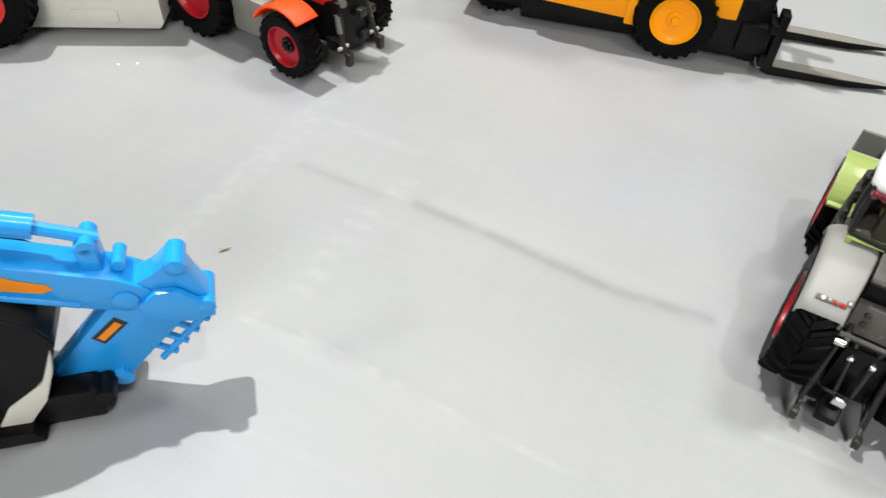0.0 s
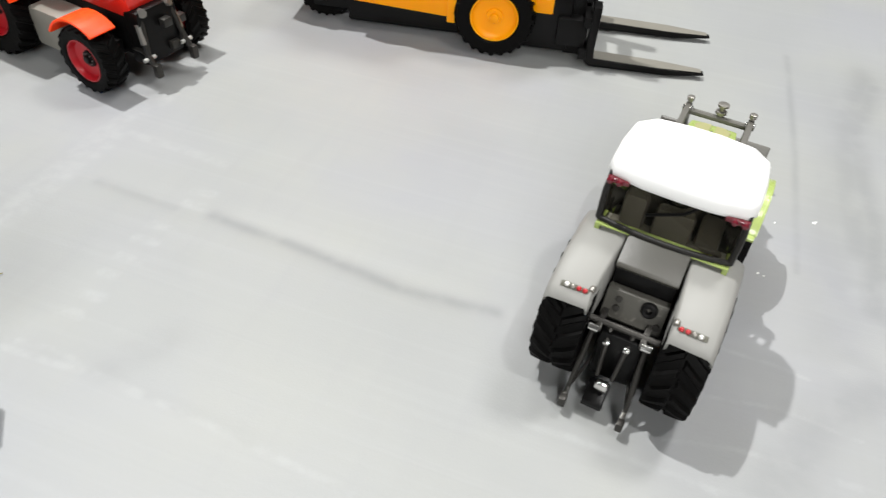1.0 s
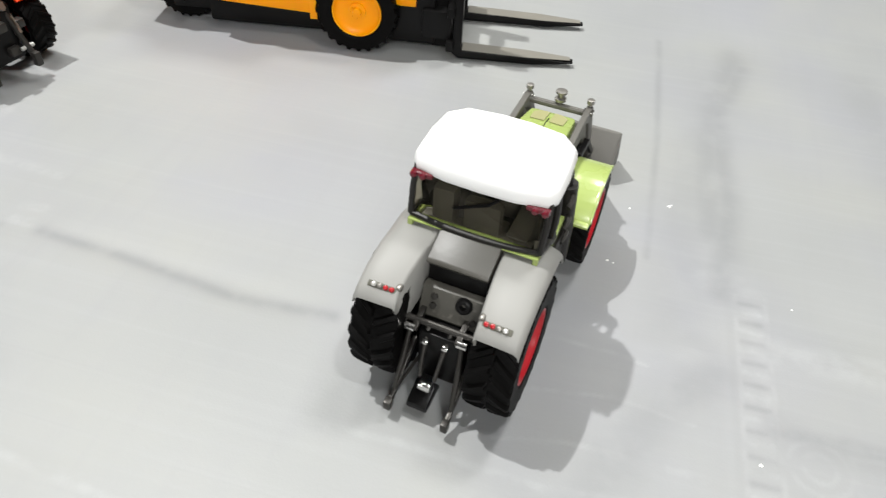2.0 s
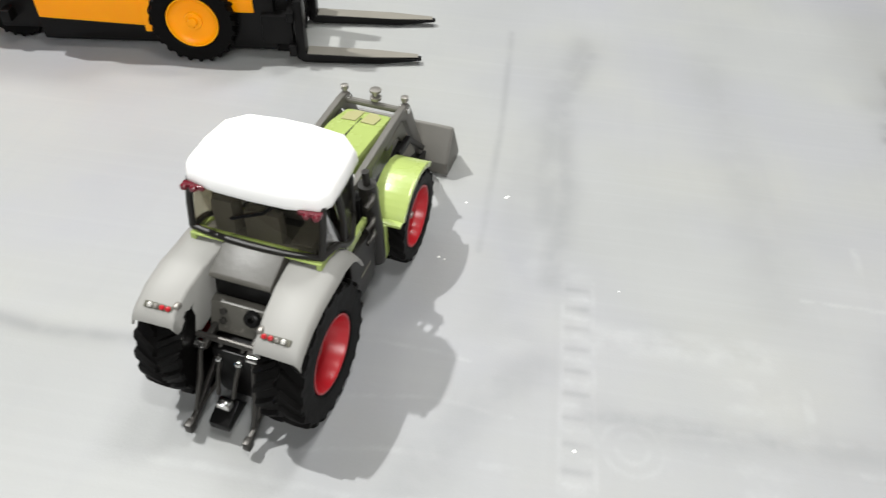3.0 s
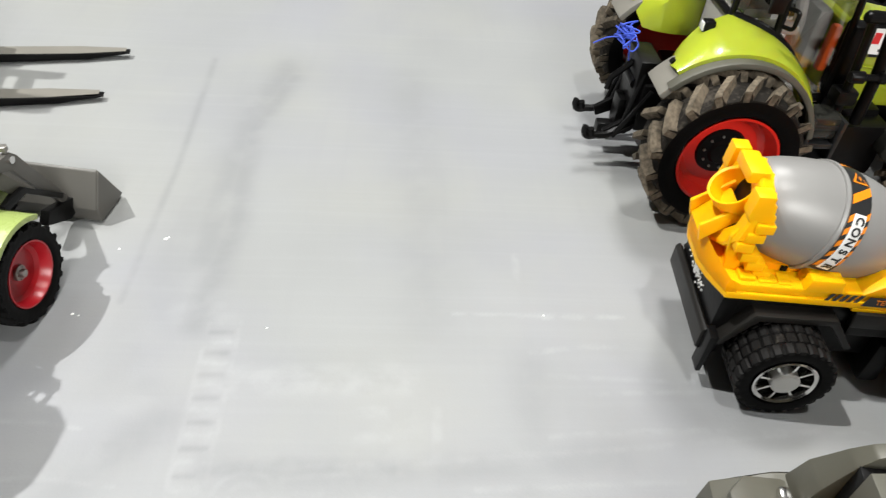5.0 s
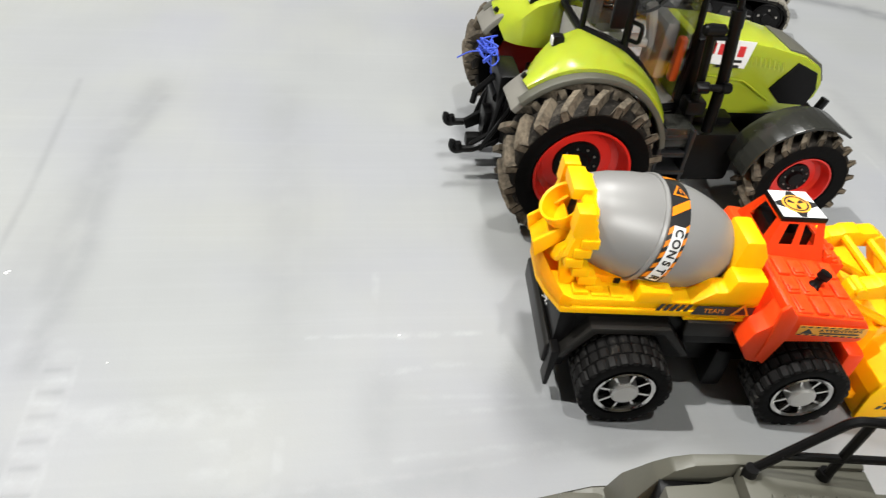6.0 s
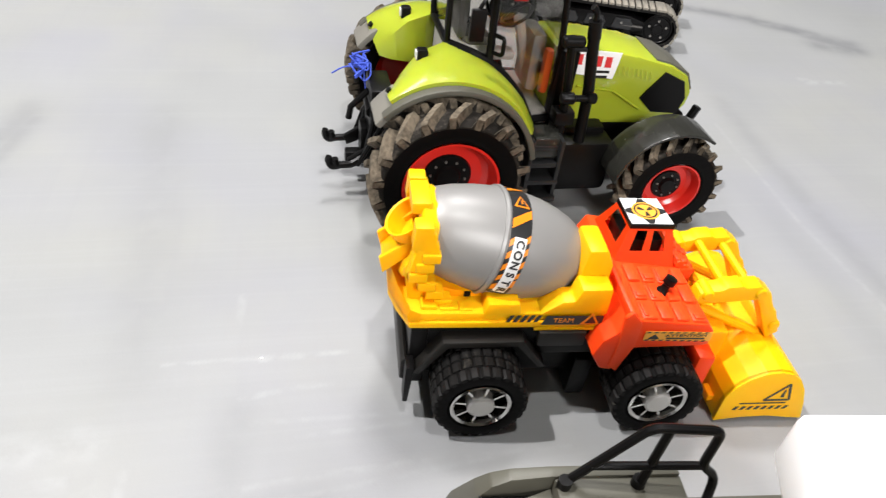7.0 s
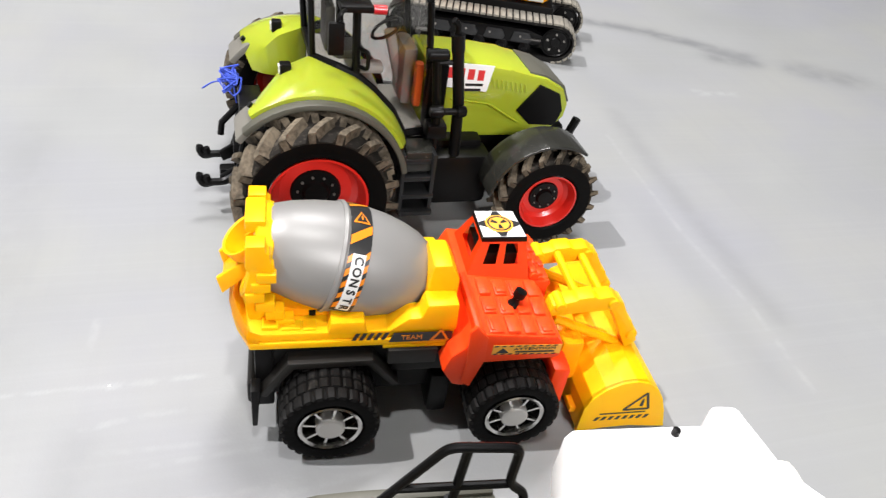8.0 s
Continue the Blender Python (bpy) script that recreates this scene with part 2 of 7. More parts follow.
def lathe(profile, axis="y", seg=40, bm=None, m=None, closed=False, a0=0.0, a1=360.0):
    """Turns (along, radius) points round an axis."""
    b = bmesh.new()
    full = abs(a1 - a0) >= 359.9
    cols = seg if full else seg + 1
    rings = []
    for al, r in profile:
        ring = []
        for i in range(cols):
            t = radians(a0 + (a1 - a0) * i / seg)
            c, s = r * math.cos(t), r * math.sin(t)
            ring.append(b.verts.new({"y": (c, al, s), "x": (al, c, s), "z": (c, s, al)}[axis]))
        rings.append(ring)
    pairs = list(zip(rings, rings[1:])) + ([(rings[-1], rings[0])] if closed else [])
    for p, q in pairs:
        for i in range(seg):
            k = (i + 1) % cols
            b.faces.new((p[i], p[k], q[k], q[i]))
    bmesh.ops.remove_doubles(b, verts=b.verts[:], dist=1e-6)
    bmesh.ops.recalc_face_normals(b, faces=b.faces[:])
    if bm is None and m is None:
        return b
    return merge(bm or bmesh.new(), b, m)


def tube(points, r, bm=None, seg=10, caps=True):
    """A rod of radius r along points."""
    b = bmesh.new()
    pts = [Vector(p) for p in points]
    rings = []
    for i, p in enumerate(pts):
        d = (pts[min(i + 1, len(pts) - 1)] - pts[max(i - 1, 0)]).normalized()
        side = d.orthogonal().normalized() if i == 0 else (side - d * side.dot(d)).normalized()
        up = d.cross(side)
        rad = r[i] if isinstance(r, (list, tuple)) else r
        rings.append([b.verts.new(p + side * rad * math.cos(2 * math.pi * k / seg) + up * rad * math.sin(2 * math.pi * k / seg)) for k in range(seg)])
    for p, q in zip(rings, rings[1:]):
        for k in range(seg):
            b.faces.new((p[k], p[(k + 1) % seg], q[(k + 1) % seg], q[k]))
    if caps:
        b.faces.new(rings[0][::-1])
        b.faces.new(rings[-1])
    return b if bm is None else merge(bm, b)


def rounded(points, radius, steps=4):
    """Rounds the corners of a line of points, for bent rods."""
    pts = [Vector(p) for p in points]
    out = [pts[0]]
    for a, b, c in zip(pts, pts[1:], pts[2:]):
        u, v = (a - b), (c - b)
        d = min(radius, u.length * 0.45, v.length * 0.45)
        p, q = b + u.normalized() * d, b + v.normalized() * d
        for i in range(steps + 1):
            t = i / steps
            out.append(p.lerp(b, t).lerp(b.lerp(q, t), t))
    return out + [pts[-1]]


def arc(cx, cz, r, a0, a1, n=14):
    return [(cx + r * math.cos(radians(a0 + (a1 - a0) * i / n)), cz + r * math.sin(radians(a0 + (a1 - a0) * i / n))) for i in range(n + 1)]


def arch(cx, cz, r, th, a0, a1, y0, y1, bevel=0.0005, n=14, bm=None):
    """A curved mudguard round an axle."""
    return prism(arc(cx, cz, r + th, a0, a1, n) + arc(cx, cz, r, a1, a0, n), y0, y1, bevel, bm)


def letters(text, size, depth=0.0001, bold=0.0):
    cu = bpy.data.curves.new("letters", "FONT")
    cu.body, cu.size, cu.extrude, cu.align_x, cu.align_y = text, size, depth, "CENTER", "CENTER"
    cu.offset = bold
    ob = bpy.data.objects.new("letters", cu)
    scene.collection.objects.link(ob)
    me = bpy.data.meshes.new_from_object(ob.evaluated_get(bpy.context.evaluated_depsgraph_get()))
    bpy.data.objects.remove(ob)
    bpy.data.curves.remove(cu)
    return me


def shape(name, me, material, parent, m, label=""):
    """A flat print or lettering on its thing."""
    me.transform(m)
    return link(name, me, material, parent, label)


def flat(points, m=None, depth=0.00015):
    """A thin plate from (u, v) points, in the plane z = 0 of m."""
    b = bmesh.new()
    lo = [b.verts.new((u, v, 0)) for u, v in points]
    hi = [b.verts.new((u, v, depth)) for u, v in points]
    n = len(points)
    b.faces.new(lo[::-1])
    b.faces.new(hi)
    for i in range(n):
        b.faces.new((lo[i], lo[(i + 1) % n], hi[(i + 1) % n], hi[i]))
    if m is not None:
        b.transform(m)
    return b


def side_m(y, sign=-1):
    """Places a flat print on a side wall: u along x, v up."""
    return Matrix.Translation((0, y, 0)) @ pose(0, 0, 0, 90, 0, 0) if sign < 0 else Matrix.Translation((0, y, 0)) @ pose(0, 0, 0, 90, 0, 180)


# ---- wheels ----
def tyre_mesh(r, w, rim_r, lugs, lug_h, kind, mats):
    """A tyre as one closed skin; the lugs rise out of the tread."""
    r0 = r - lug_h
    mid = (r0 + rim_r) / 2
    h = w / 2
    cols = 8 * lugs if kind == "tractor" else 6 * lugs
    step = 2 * math.pi / lugs
    # rows across the tyre: place, radius of the skin, radius of a lug's crest
    half = [(0.72, rim_r * 0.97, None), (0.86, rim_r, None), (0.97, rim_r * 1.08, None), (1.0, mid, None), (0.985, r0 * 0.93, None)]
    if kind == "tractor":
        half += [(1.0, r0 * 0.955, r * 0.965), (0.90, r0 * 0.985, r * 0.99), (0.5, r0, r), (0.10, r0, r), (0.02, r0, None)]
    else:
        half += [(0.97, r0 * 0.965, r * 0.98), (0.88, r0 * 0.99, r), (0.54, r0, r), (0.52, r0, None), (0.47, r0, None), (0.45, r0, r), (0.06, r0, r), (0.03, r0, None)]
    rows_ = [(-k, a, c) for k, a, c in half] + [(k, a, c) for k, a, c in half[::-1]]
    bm = bmesh.new()
    grid = []
    for k, base, crest in rows_:
        ring = []
        for i in range(cols):
            if kind == "tractor":
                on = crest and (i % 8 in (0, 1, 2)) == (k < 0) and (i % 8 in (0, 1, 2, 4, 5, 6))
                t = (i / 8) * step - 0.8 * step * (1 - abs(k))
            else:
                on = crest and ((i + (3 if abs(k) < 0.5 else 0)) % 6) in (0, 1, 2, 3)
                t = (i / 6) * step
            rad = crest if on else base
            ring.append((bm.verts.new((rad * math.cos(t), k * h, rad * math.sin(t))), bool(on)))
        grid.append(ring)
    for j in range(len(grid) - 1):
        for i in range(cols):
            q = (grid[j][i], grid[j][(i + 1) % cols], grid[j + 1][(i + 1) % cols], grid[j + 1][i])
            f = bm.faces.new([v for v, _ in q])
            up = sum(o for _, o in q)
            tread = rows_[j][2] is not None or rows_[j + 1][2] is not None or abs(rows_[j][0]) < 0.5
            f.material_index = 1 if up >= 2 else 2 if tread and len(mats) > 2 else 0
    bmesh.ops.recalc_face_normals(bm, faces=bm.faces[:])
    for f in bm.faces:
        f.smooth = True
    for e in bm.edges:
        e.smooth = len(e.link_faces) == 2 and e.calc_face_angle(3.2) < 0.6
    me = bpy.data.meshes.new("tyre")
    bm.to_mesh(me)
    bm.free()
    for m in mats:
        me.materials.append(m)
    return me


def mesh_of(bm, name, mats):
    ob = part(name, bm, mats, None)
    me = ob.data
    bpy.data.objects.remove(ob)
    return me


def dish(r, w, depth, flange=0.0012):
    h = w / 2
    return [(-h * 0.84, r * 0.985), (-h * 0.93, r), (-h * 0.93, r * 0.95), (-h * 0.8, r * 0.91), (-h + depth * 0.8, r * 0.84), (-h + depth, r * 0.72), (-h + depth, r * 0.2), (-h + depth, 0.0)]


def wheel_kit(r, w, rim_r, lugs, lug_h, kind, tyre_mats, rim_mat, hub_mat, depth, hub_r, bolts=8):
    tyre = tyre_mesh(r, w, rim_r, lugs, lug_h, kind, tyre_mats)
    h = w / 2
    if kind == "spoked":
        rb = lathe([(-h * 0.8, rim_r * 0.98), (-h * 0.98, rim_r * 0.99), (-h * 1.02, rim_r * 0.94), (-h * 0.95, rim_r * 0.86), (-h * 0.6, rim_r * 0.84), (-h * 0.3, rim_r * 0.84)], "y", 40)
        for i in range(bolts):
            box(rim_r * 0.3, rim_r * 0.88, -h * 0.9, -h * 0.62, -rim_r * 0.045, rim_r * 0.045, rim_r * 0.02, rb, pose(0, 0, 0, 0, 360 * i / bolts, 0))
        rim = mesh_of(rb, "rim", [rim_mat])
        hb = lathe([(-h * 0.55, hub_r * 1.05), (-h * 1.0, hub_r), (-h * 1.06, hub_r * 0.85), (-h * 1.06, 0.0)], "y", 28)
        lathe([(-h * 0.2, rim_r * 0.9), (-h * 0.2, 0)], "y", 28, hb)
        hub = mesh_of(hb, "wheel", [hub_mat])
        back = mesh_of(lathe([(-h * 0.32, rim_r * 0.95), (-h * 0.32, 0.0)], "y", 32), "backing", [BLACK])
        return tyre, rim, hub, r, back
    rim = mesh_of(lathe(dish(rim_r, w, depth), "y", 44), "rim", [rim_mat])
    f = -h + depth
    bolt_from = 4 * 28
    hb = lathe([(f, hub_r), (f - 0.0012, hub_r * 0.95), (f - 0.0014, hub_r * 0.55), (f - 0.003, hub_r * 0.45), (f - 0.0034, 0.0)], "y", 28)
    for i in range(bolts):
        a = 2 * math.pi * i / bolts
        lathe([(f - 0.0021, 0.0), (f - 0.0021, hub_r * 0.055), (f - 0.001, hub_r * 0.055)], "y", 6, hb, Matrix.Translation((hub_r * 0.72 * math.cos(a), 0, hub_r * 0.72 * math.sin(a))))
    for k, fc in enumerate(hb.faces):
        fc.material_index = 1 if k >= bolt_from and hub_mat is BLACK else 0
    return tyre, rim, mesh_of(hb, "wheel", [hub_mat, STEEL]), r, None


def wheel(parent, kit, x, y, turn=0.0, steer=0.0):
    tyre, rim, hub, r, back = kit
    ob = new("wheel", hub)
    ob.parent = parent
    ob.matrix_basis = pose(x, y, r, 0, 0, (180 if y > 0 else 0) + steer) @ pose(0, 0, 0, 0, turn, 0)
    for nm, me in (("tyre", tyre), ("rim", rim), ("backing", back)):
        if me:
            o = new(nm, me)
            o.parent = ob
    return ob


# ---- the hall and the sheet ----
def crease(x, y, ax, ay, bx, by, width, depth):
    dx, dy = bx - ax, by - ay
    n2 = dx * dx + dy * dy
    t = np.clip(((x - ax) * dx + (y - ay) * dy) / n2, 0, 1)
    d = np.hypot(x - ax - t * dx, y - ay - t * dy)
    fade = np.clip(np.minimum(t, 1 - t) * 6 + 0.15, 0, 1)
    return depth * fade * np.exp(-(d / width) ** 2)


# each fold: from x, y to x, y, width, height
CREASES = [
    (0.358, 0.176, 0.408, 0.268, 0.0018, 0.00025), (0.372, 0.171, 0.424, 0.263, 0.0018, 0.00025),
    (0.04, 0.413, 0.116, 0.370, 0.007, -0.0005), (0.116, 0.370, 0.233, 0.292, 0.008, -0.0011), (0.006, 0.359, 0.055, 0.436, 0.006, 0.0006),
    (0.042, 0.299, 0.145, 0.232, 0.005, 0.0006), (0.562, 0.485, 0.480, 0.398, 0.014, -0.0013), (0.480, 0.398, 0.426, 0.275, 0.013, -0.0013), (0.417, 0.293, 0.380, 0.241, 0.010, -0.0010),
    (0.380, 0.241, 0.322, 0.192, 0.012, -0.0010), (0.414, 0.237, 0.467, 0.203, 0.008, 0.0006), (0.388, 0.199, 0.525, 0.127, 0.006, -0.0007),
    (0.871, 0.145, 0.775, -0.010, 0.013, -0.0015), (0.862, 0.165, 0.760, 0.000, 0.016, 0.0012),
]
CREASES += [
    (0.56, 0.60, 0.47, 0.35, 0.02, 0.0012), (1.115, 0.368, 1.195, 0.225, 0.016, -0.0012), (0.9, 0.05, 0.98, 0.33, 0.03, 0.0016), (0.52, 0.32, 0.56, 0.12, 0.012, 0.0006),
]
# pale rubbed lines and bands: from x, y to x, y, width, strength
RUBBED = [
    (0.002, 0.351, 0.03, 0.4, 0.006, 0.42), (0.03, 0.4, 0.054, 0.445, 0.006, 0.42), (0.054, 0.445, 0.087, 0.479, 0.006, 0.42), (0.068, 0.441, 0.095, 0.424, 0.003, 0.45), (0.095, 0.424, 0.119, 0.408, 0.003, 0.45),
    (0.044, 0.301, 0.061, 0.293, 0.0016, 0.45), (0.061, 0.293, 0.078, 0.279, 0.0016, 0.45), (0.078, 0.279, 0.098, 0.264, 0.0016, 0.45), (0.038, 0.299, 0.083, 0.276, 0.0018, 0.55), (0.083, 0.276, 0.126, 0.247, 0.0018, 0.55),
    (0.126, 0.247, 0.169, 0.217, 0.0018, 0.55),
]
RUBBED_MID = [
    (0.228, 0.238, 0.252, 0.226, 0.0016, 0.6), (0.252, 0.226, 0.266, 0.217, 0.0016, 0.6), (0.266, 0.217, 0.296, 0.198, 0.0016, 0.6), (0.296, 0.198, 0.321, 0.188, 0.0016, 0.6), (0.285, 0.221, 0.31, 0.213, 0.001, 0.6),
    (0.31, 0.213, 0.328, 0.204, 0.001, 0.6), (0.319, 0.263, 0.346, 0.246, 0.001, 0.6), (0.346, 0.246, 0.355, 0.238, 0.001, 0.6), (0.306, 0.238, 0.336, 0.227, 0.001, 0.5), (0.336, 0.227, 0.36, 0.209, 0.001, 0.5),
    (0.342, 0.195, 0.353, 0.188, 0.0018, 0.5), (0.411, 0.232, 0.443, 0.215, 0.008, 0.5), (0.443, 0.215, 0.469, 0.2, 0.008, 0.5), (0.54, 0.2, 0.569, 0.185, 0.0012, 0.9), (0.529, 0.185, 0.551, 0.176, 0.0012, 0.6),
    (0.458, 0.183, 0.432, 0.149, 0.009, 0.35),
]
SEAMS_MID = [
    (0.506, 0.221, 0.545, 0.199, 0.001, 0.7), (0.545, 0.199, 0.572, 0.184, 0.001, 0.7), (0.523, 0.187, 0.554, 0.174, 0.001, 0.6), (0.532, 0.158, 0.579, 0.133, 0.0012, 0.5), (0.468, 0.146, 0.536, 0.111, 0.0012, 0.5),
    (0.394, 0.198, 0.444, 0.171, 0.0012, 0.5), (0.444, 0.171, 0.524, 0.133, 0.0012, 0.5), (0.524, 0.133, 0.599, 0.1, 0.0012, 0.5), (0.473, 0.181, 0.463, 0.165, 0.0022, 0.5), (0.553, 0.239, 0.542, 0.223, 0.002, 0.5),
]
RUBBED_EAST = [
    (1.055, 0.205, 1.088, 0.187, 0.004, 0.8),
    (0.526, 0.209, 0.548, 0.196, 0.001, 0.8), (0.548, 0.196, 0.573, 0.183, 0.001, 0.8), (0.526, 0.185, 0.542, 0.179, 0.001, 0.7), (0.542, 0.179, 0.558, 0.172, 0.001, 0.7), (0.521, 0.174, 0.561, 0.149, 0.0012, 0.5),
    (0.561, 0.149, 0.574, 0.142, 0.0012, 0.5), (0.505, 0.15, 0.535, 0.136, 0.0014, 0.6), (0.535, 0.136, 0.561, 0.122, 0.0014, 0.6), (0.404, 0.277, 0.417, 0.276, 0.006, 0.4), (0.417, 0.229, 0.467, 0.205, 0.007, 0.4),
    (0.916, 0.208, 0.857, 0.113, 0.0016, 0.5), (0.857, 0.113, 0.825, 0.048, 0.0016, 0.5), (0.825, 0.048, 0.791, -0.001, 0.0016, 0.5), (1.056, 0.212, 1.082, 0.187, 0.004, 0.6), (0.565, 0.12, 0.594, 0.103, 0.0012, 0.4),
    (0.594, 0.103, 0.617, 0.089, 0.0012, 0.4),
]
# pale tape, embossed marks as pale and dark strokes, shorter tape beside it
TAPE = [(0.4177, 0.2629, 0.3690, 0.1746, 0.0060, 0.34), (0.4120, 0.2657, 0.3633, 0.1774, 0.0012, 0.5), (0.4234, 0.2601, 0.3747, 0.1718, 0.0012, 0.5)]
DASHES = [(0.3660 + 0.0053 * k, 0.1785 + 0.0097 * k, 0.3735 + 0.0053 * k, 0.1745 + 0.0097 * k, 0.0016, 0.75) for k in range(9)]
EMBOSS = [(0.3685 + 0.0053 * k, 0.1830 + 0.0097 * k, 0.3757 + 0.0053 * k, 0.1790 + 0.0097 * k, 0.0015, 0.55) for k in range(9)]
BLOCKS = [(0.4560 - 0.0058 * k, 0.1905 - 0.0105 * k, 0.4475 - 0.0058 * k, 0.1950 - 0.0105 * k, 0.0030, 0.55) for k in range(5)]
# pale worn spots in two rows
WORN = [(x - 0.004, y + 0.002, x + 0.004, y - 0.002, 0.0030, 0.55) for x, y in ((0.11, 0.386), (0.106, 0.377), (0.092, 0.363), (0.086, 0.354), (0.08, 0.343), (0.074, 0.334), (0.068, 0.322), (0.062, 0.313))]
WORN += [(0.0 + 0.0052 * k, 0.352 + 0.0082 * k, 0.006 + 0.0052 * k, 0.349 + 0.0082 * k, 0.0035, 0.4) for k in range(12)]
# faint printed rings and a rounded panel
RINGS = [(x + r * math.cos(a), y + r * math.sin(a), x + r * math.cos(a + 0.42), y + r * math.sin(a + 0.42), 0.0011, 0.5) for x, y, r in ((0.396, 0.1825, 0.0112), (0.396, 0.1825, 0.0060)) for a in np.arange(0, 6.2, 0.4)]
PANEL = [(0.410, 0.184, 0.432, 0.174, 0.0012, 0.5), (0.432, 0.174, 0.428, 0.158, 0.0012, 0.4), (0.410, 0.184, 0.404, 0.170, 0.0012, 0.4), (0.413, 0.176, 0.420, 0.172, 0.0012, 0.4)]
# dark streaks and patches along the folds, with stains to the east
DARKENED = [
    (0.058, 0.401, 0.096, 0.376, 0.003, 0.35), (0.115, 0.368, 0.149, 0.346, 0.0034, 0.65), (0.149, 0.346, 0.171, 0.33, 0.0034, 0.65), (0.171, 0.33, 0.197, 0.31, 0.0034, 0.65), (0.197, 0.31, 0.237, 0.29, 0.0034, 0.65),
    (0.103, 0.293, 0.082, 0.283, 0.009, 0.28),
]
DARKENED_MID = [
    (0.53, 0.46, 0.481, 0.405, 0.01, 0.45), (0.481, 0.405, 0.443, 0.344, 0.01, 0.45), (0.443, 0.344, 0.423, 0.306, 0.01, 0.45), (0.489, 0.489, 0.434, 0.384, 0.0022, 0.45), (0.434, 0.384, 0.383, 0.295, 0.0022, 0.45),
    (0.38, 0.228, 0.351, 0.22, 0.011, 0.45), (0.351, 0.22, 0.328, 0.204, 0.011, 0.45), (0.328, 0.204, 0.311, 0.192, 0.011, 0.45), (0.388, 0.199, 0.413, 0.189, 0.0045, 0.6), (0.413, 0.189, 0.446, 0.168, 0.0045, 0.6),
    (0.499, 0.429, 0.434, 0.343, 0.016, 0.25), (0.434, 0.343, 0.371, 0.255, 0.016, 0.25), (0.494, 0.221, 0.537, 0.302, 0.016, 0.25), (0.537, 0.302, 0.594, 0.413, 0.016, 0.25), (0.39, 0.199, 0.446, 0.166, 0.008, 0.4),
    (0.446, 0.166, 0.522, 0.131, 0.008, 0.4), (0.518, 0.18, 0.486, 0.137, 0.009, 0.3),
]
DARKENED_EAST = [
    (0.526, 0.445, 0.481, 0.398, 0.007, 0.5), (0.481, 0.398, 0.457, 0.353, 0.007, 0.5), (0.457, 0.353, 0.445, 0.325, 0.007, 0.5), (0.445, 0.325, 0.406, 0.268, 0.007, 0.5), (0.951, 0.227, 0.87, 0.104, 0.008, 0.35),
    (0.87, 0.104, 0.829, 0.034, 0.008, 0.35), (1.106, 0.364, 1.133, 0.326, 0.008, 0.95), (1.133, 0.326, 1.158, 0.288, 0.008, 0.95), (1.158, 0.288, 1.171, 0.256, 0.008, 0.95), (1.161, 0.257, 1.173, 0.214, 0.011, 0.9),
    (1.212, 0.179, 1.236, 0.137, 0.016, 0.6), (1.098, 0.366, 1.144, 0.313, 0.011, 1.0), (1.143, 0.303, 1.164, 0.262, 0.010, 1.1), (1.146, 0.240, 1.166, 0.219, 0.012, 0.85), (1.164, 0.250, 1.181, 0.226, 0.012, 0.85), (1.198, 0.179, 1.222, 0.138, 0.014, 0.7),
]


def streak(x, y, ax, ay, bx, by, width, strength, power):
    dx, dy = bx - ax, by - ay
    t = np.clip(((x - ax) * dx + (y - ay) * dy) / (dx * dx + dy * dy), 0, 1)
    d = np.hypot(x - ax - t * dx, y - ay - t * dy)
    return strength * np.exp(-(d / width) ** power)


def sheet_height(x, y):
    z = np.zeros_like(x)
    for c in CREASES:
        z += 0.5 * crease(x, y, *c)
    z += 0.00035 * np.sin(31 * x + 17 * y) * np.sin(13 * x - 23 * y + 1)
    return z


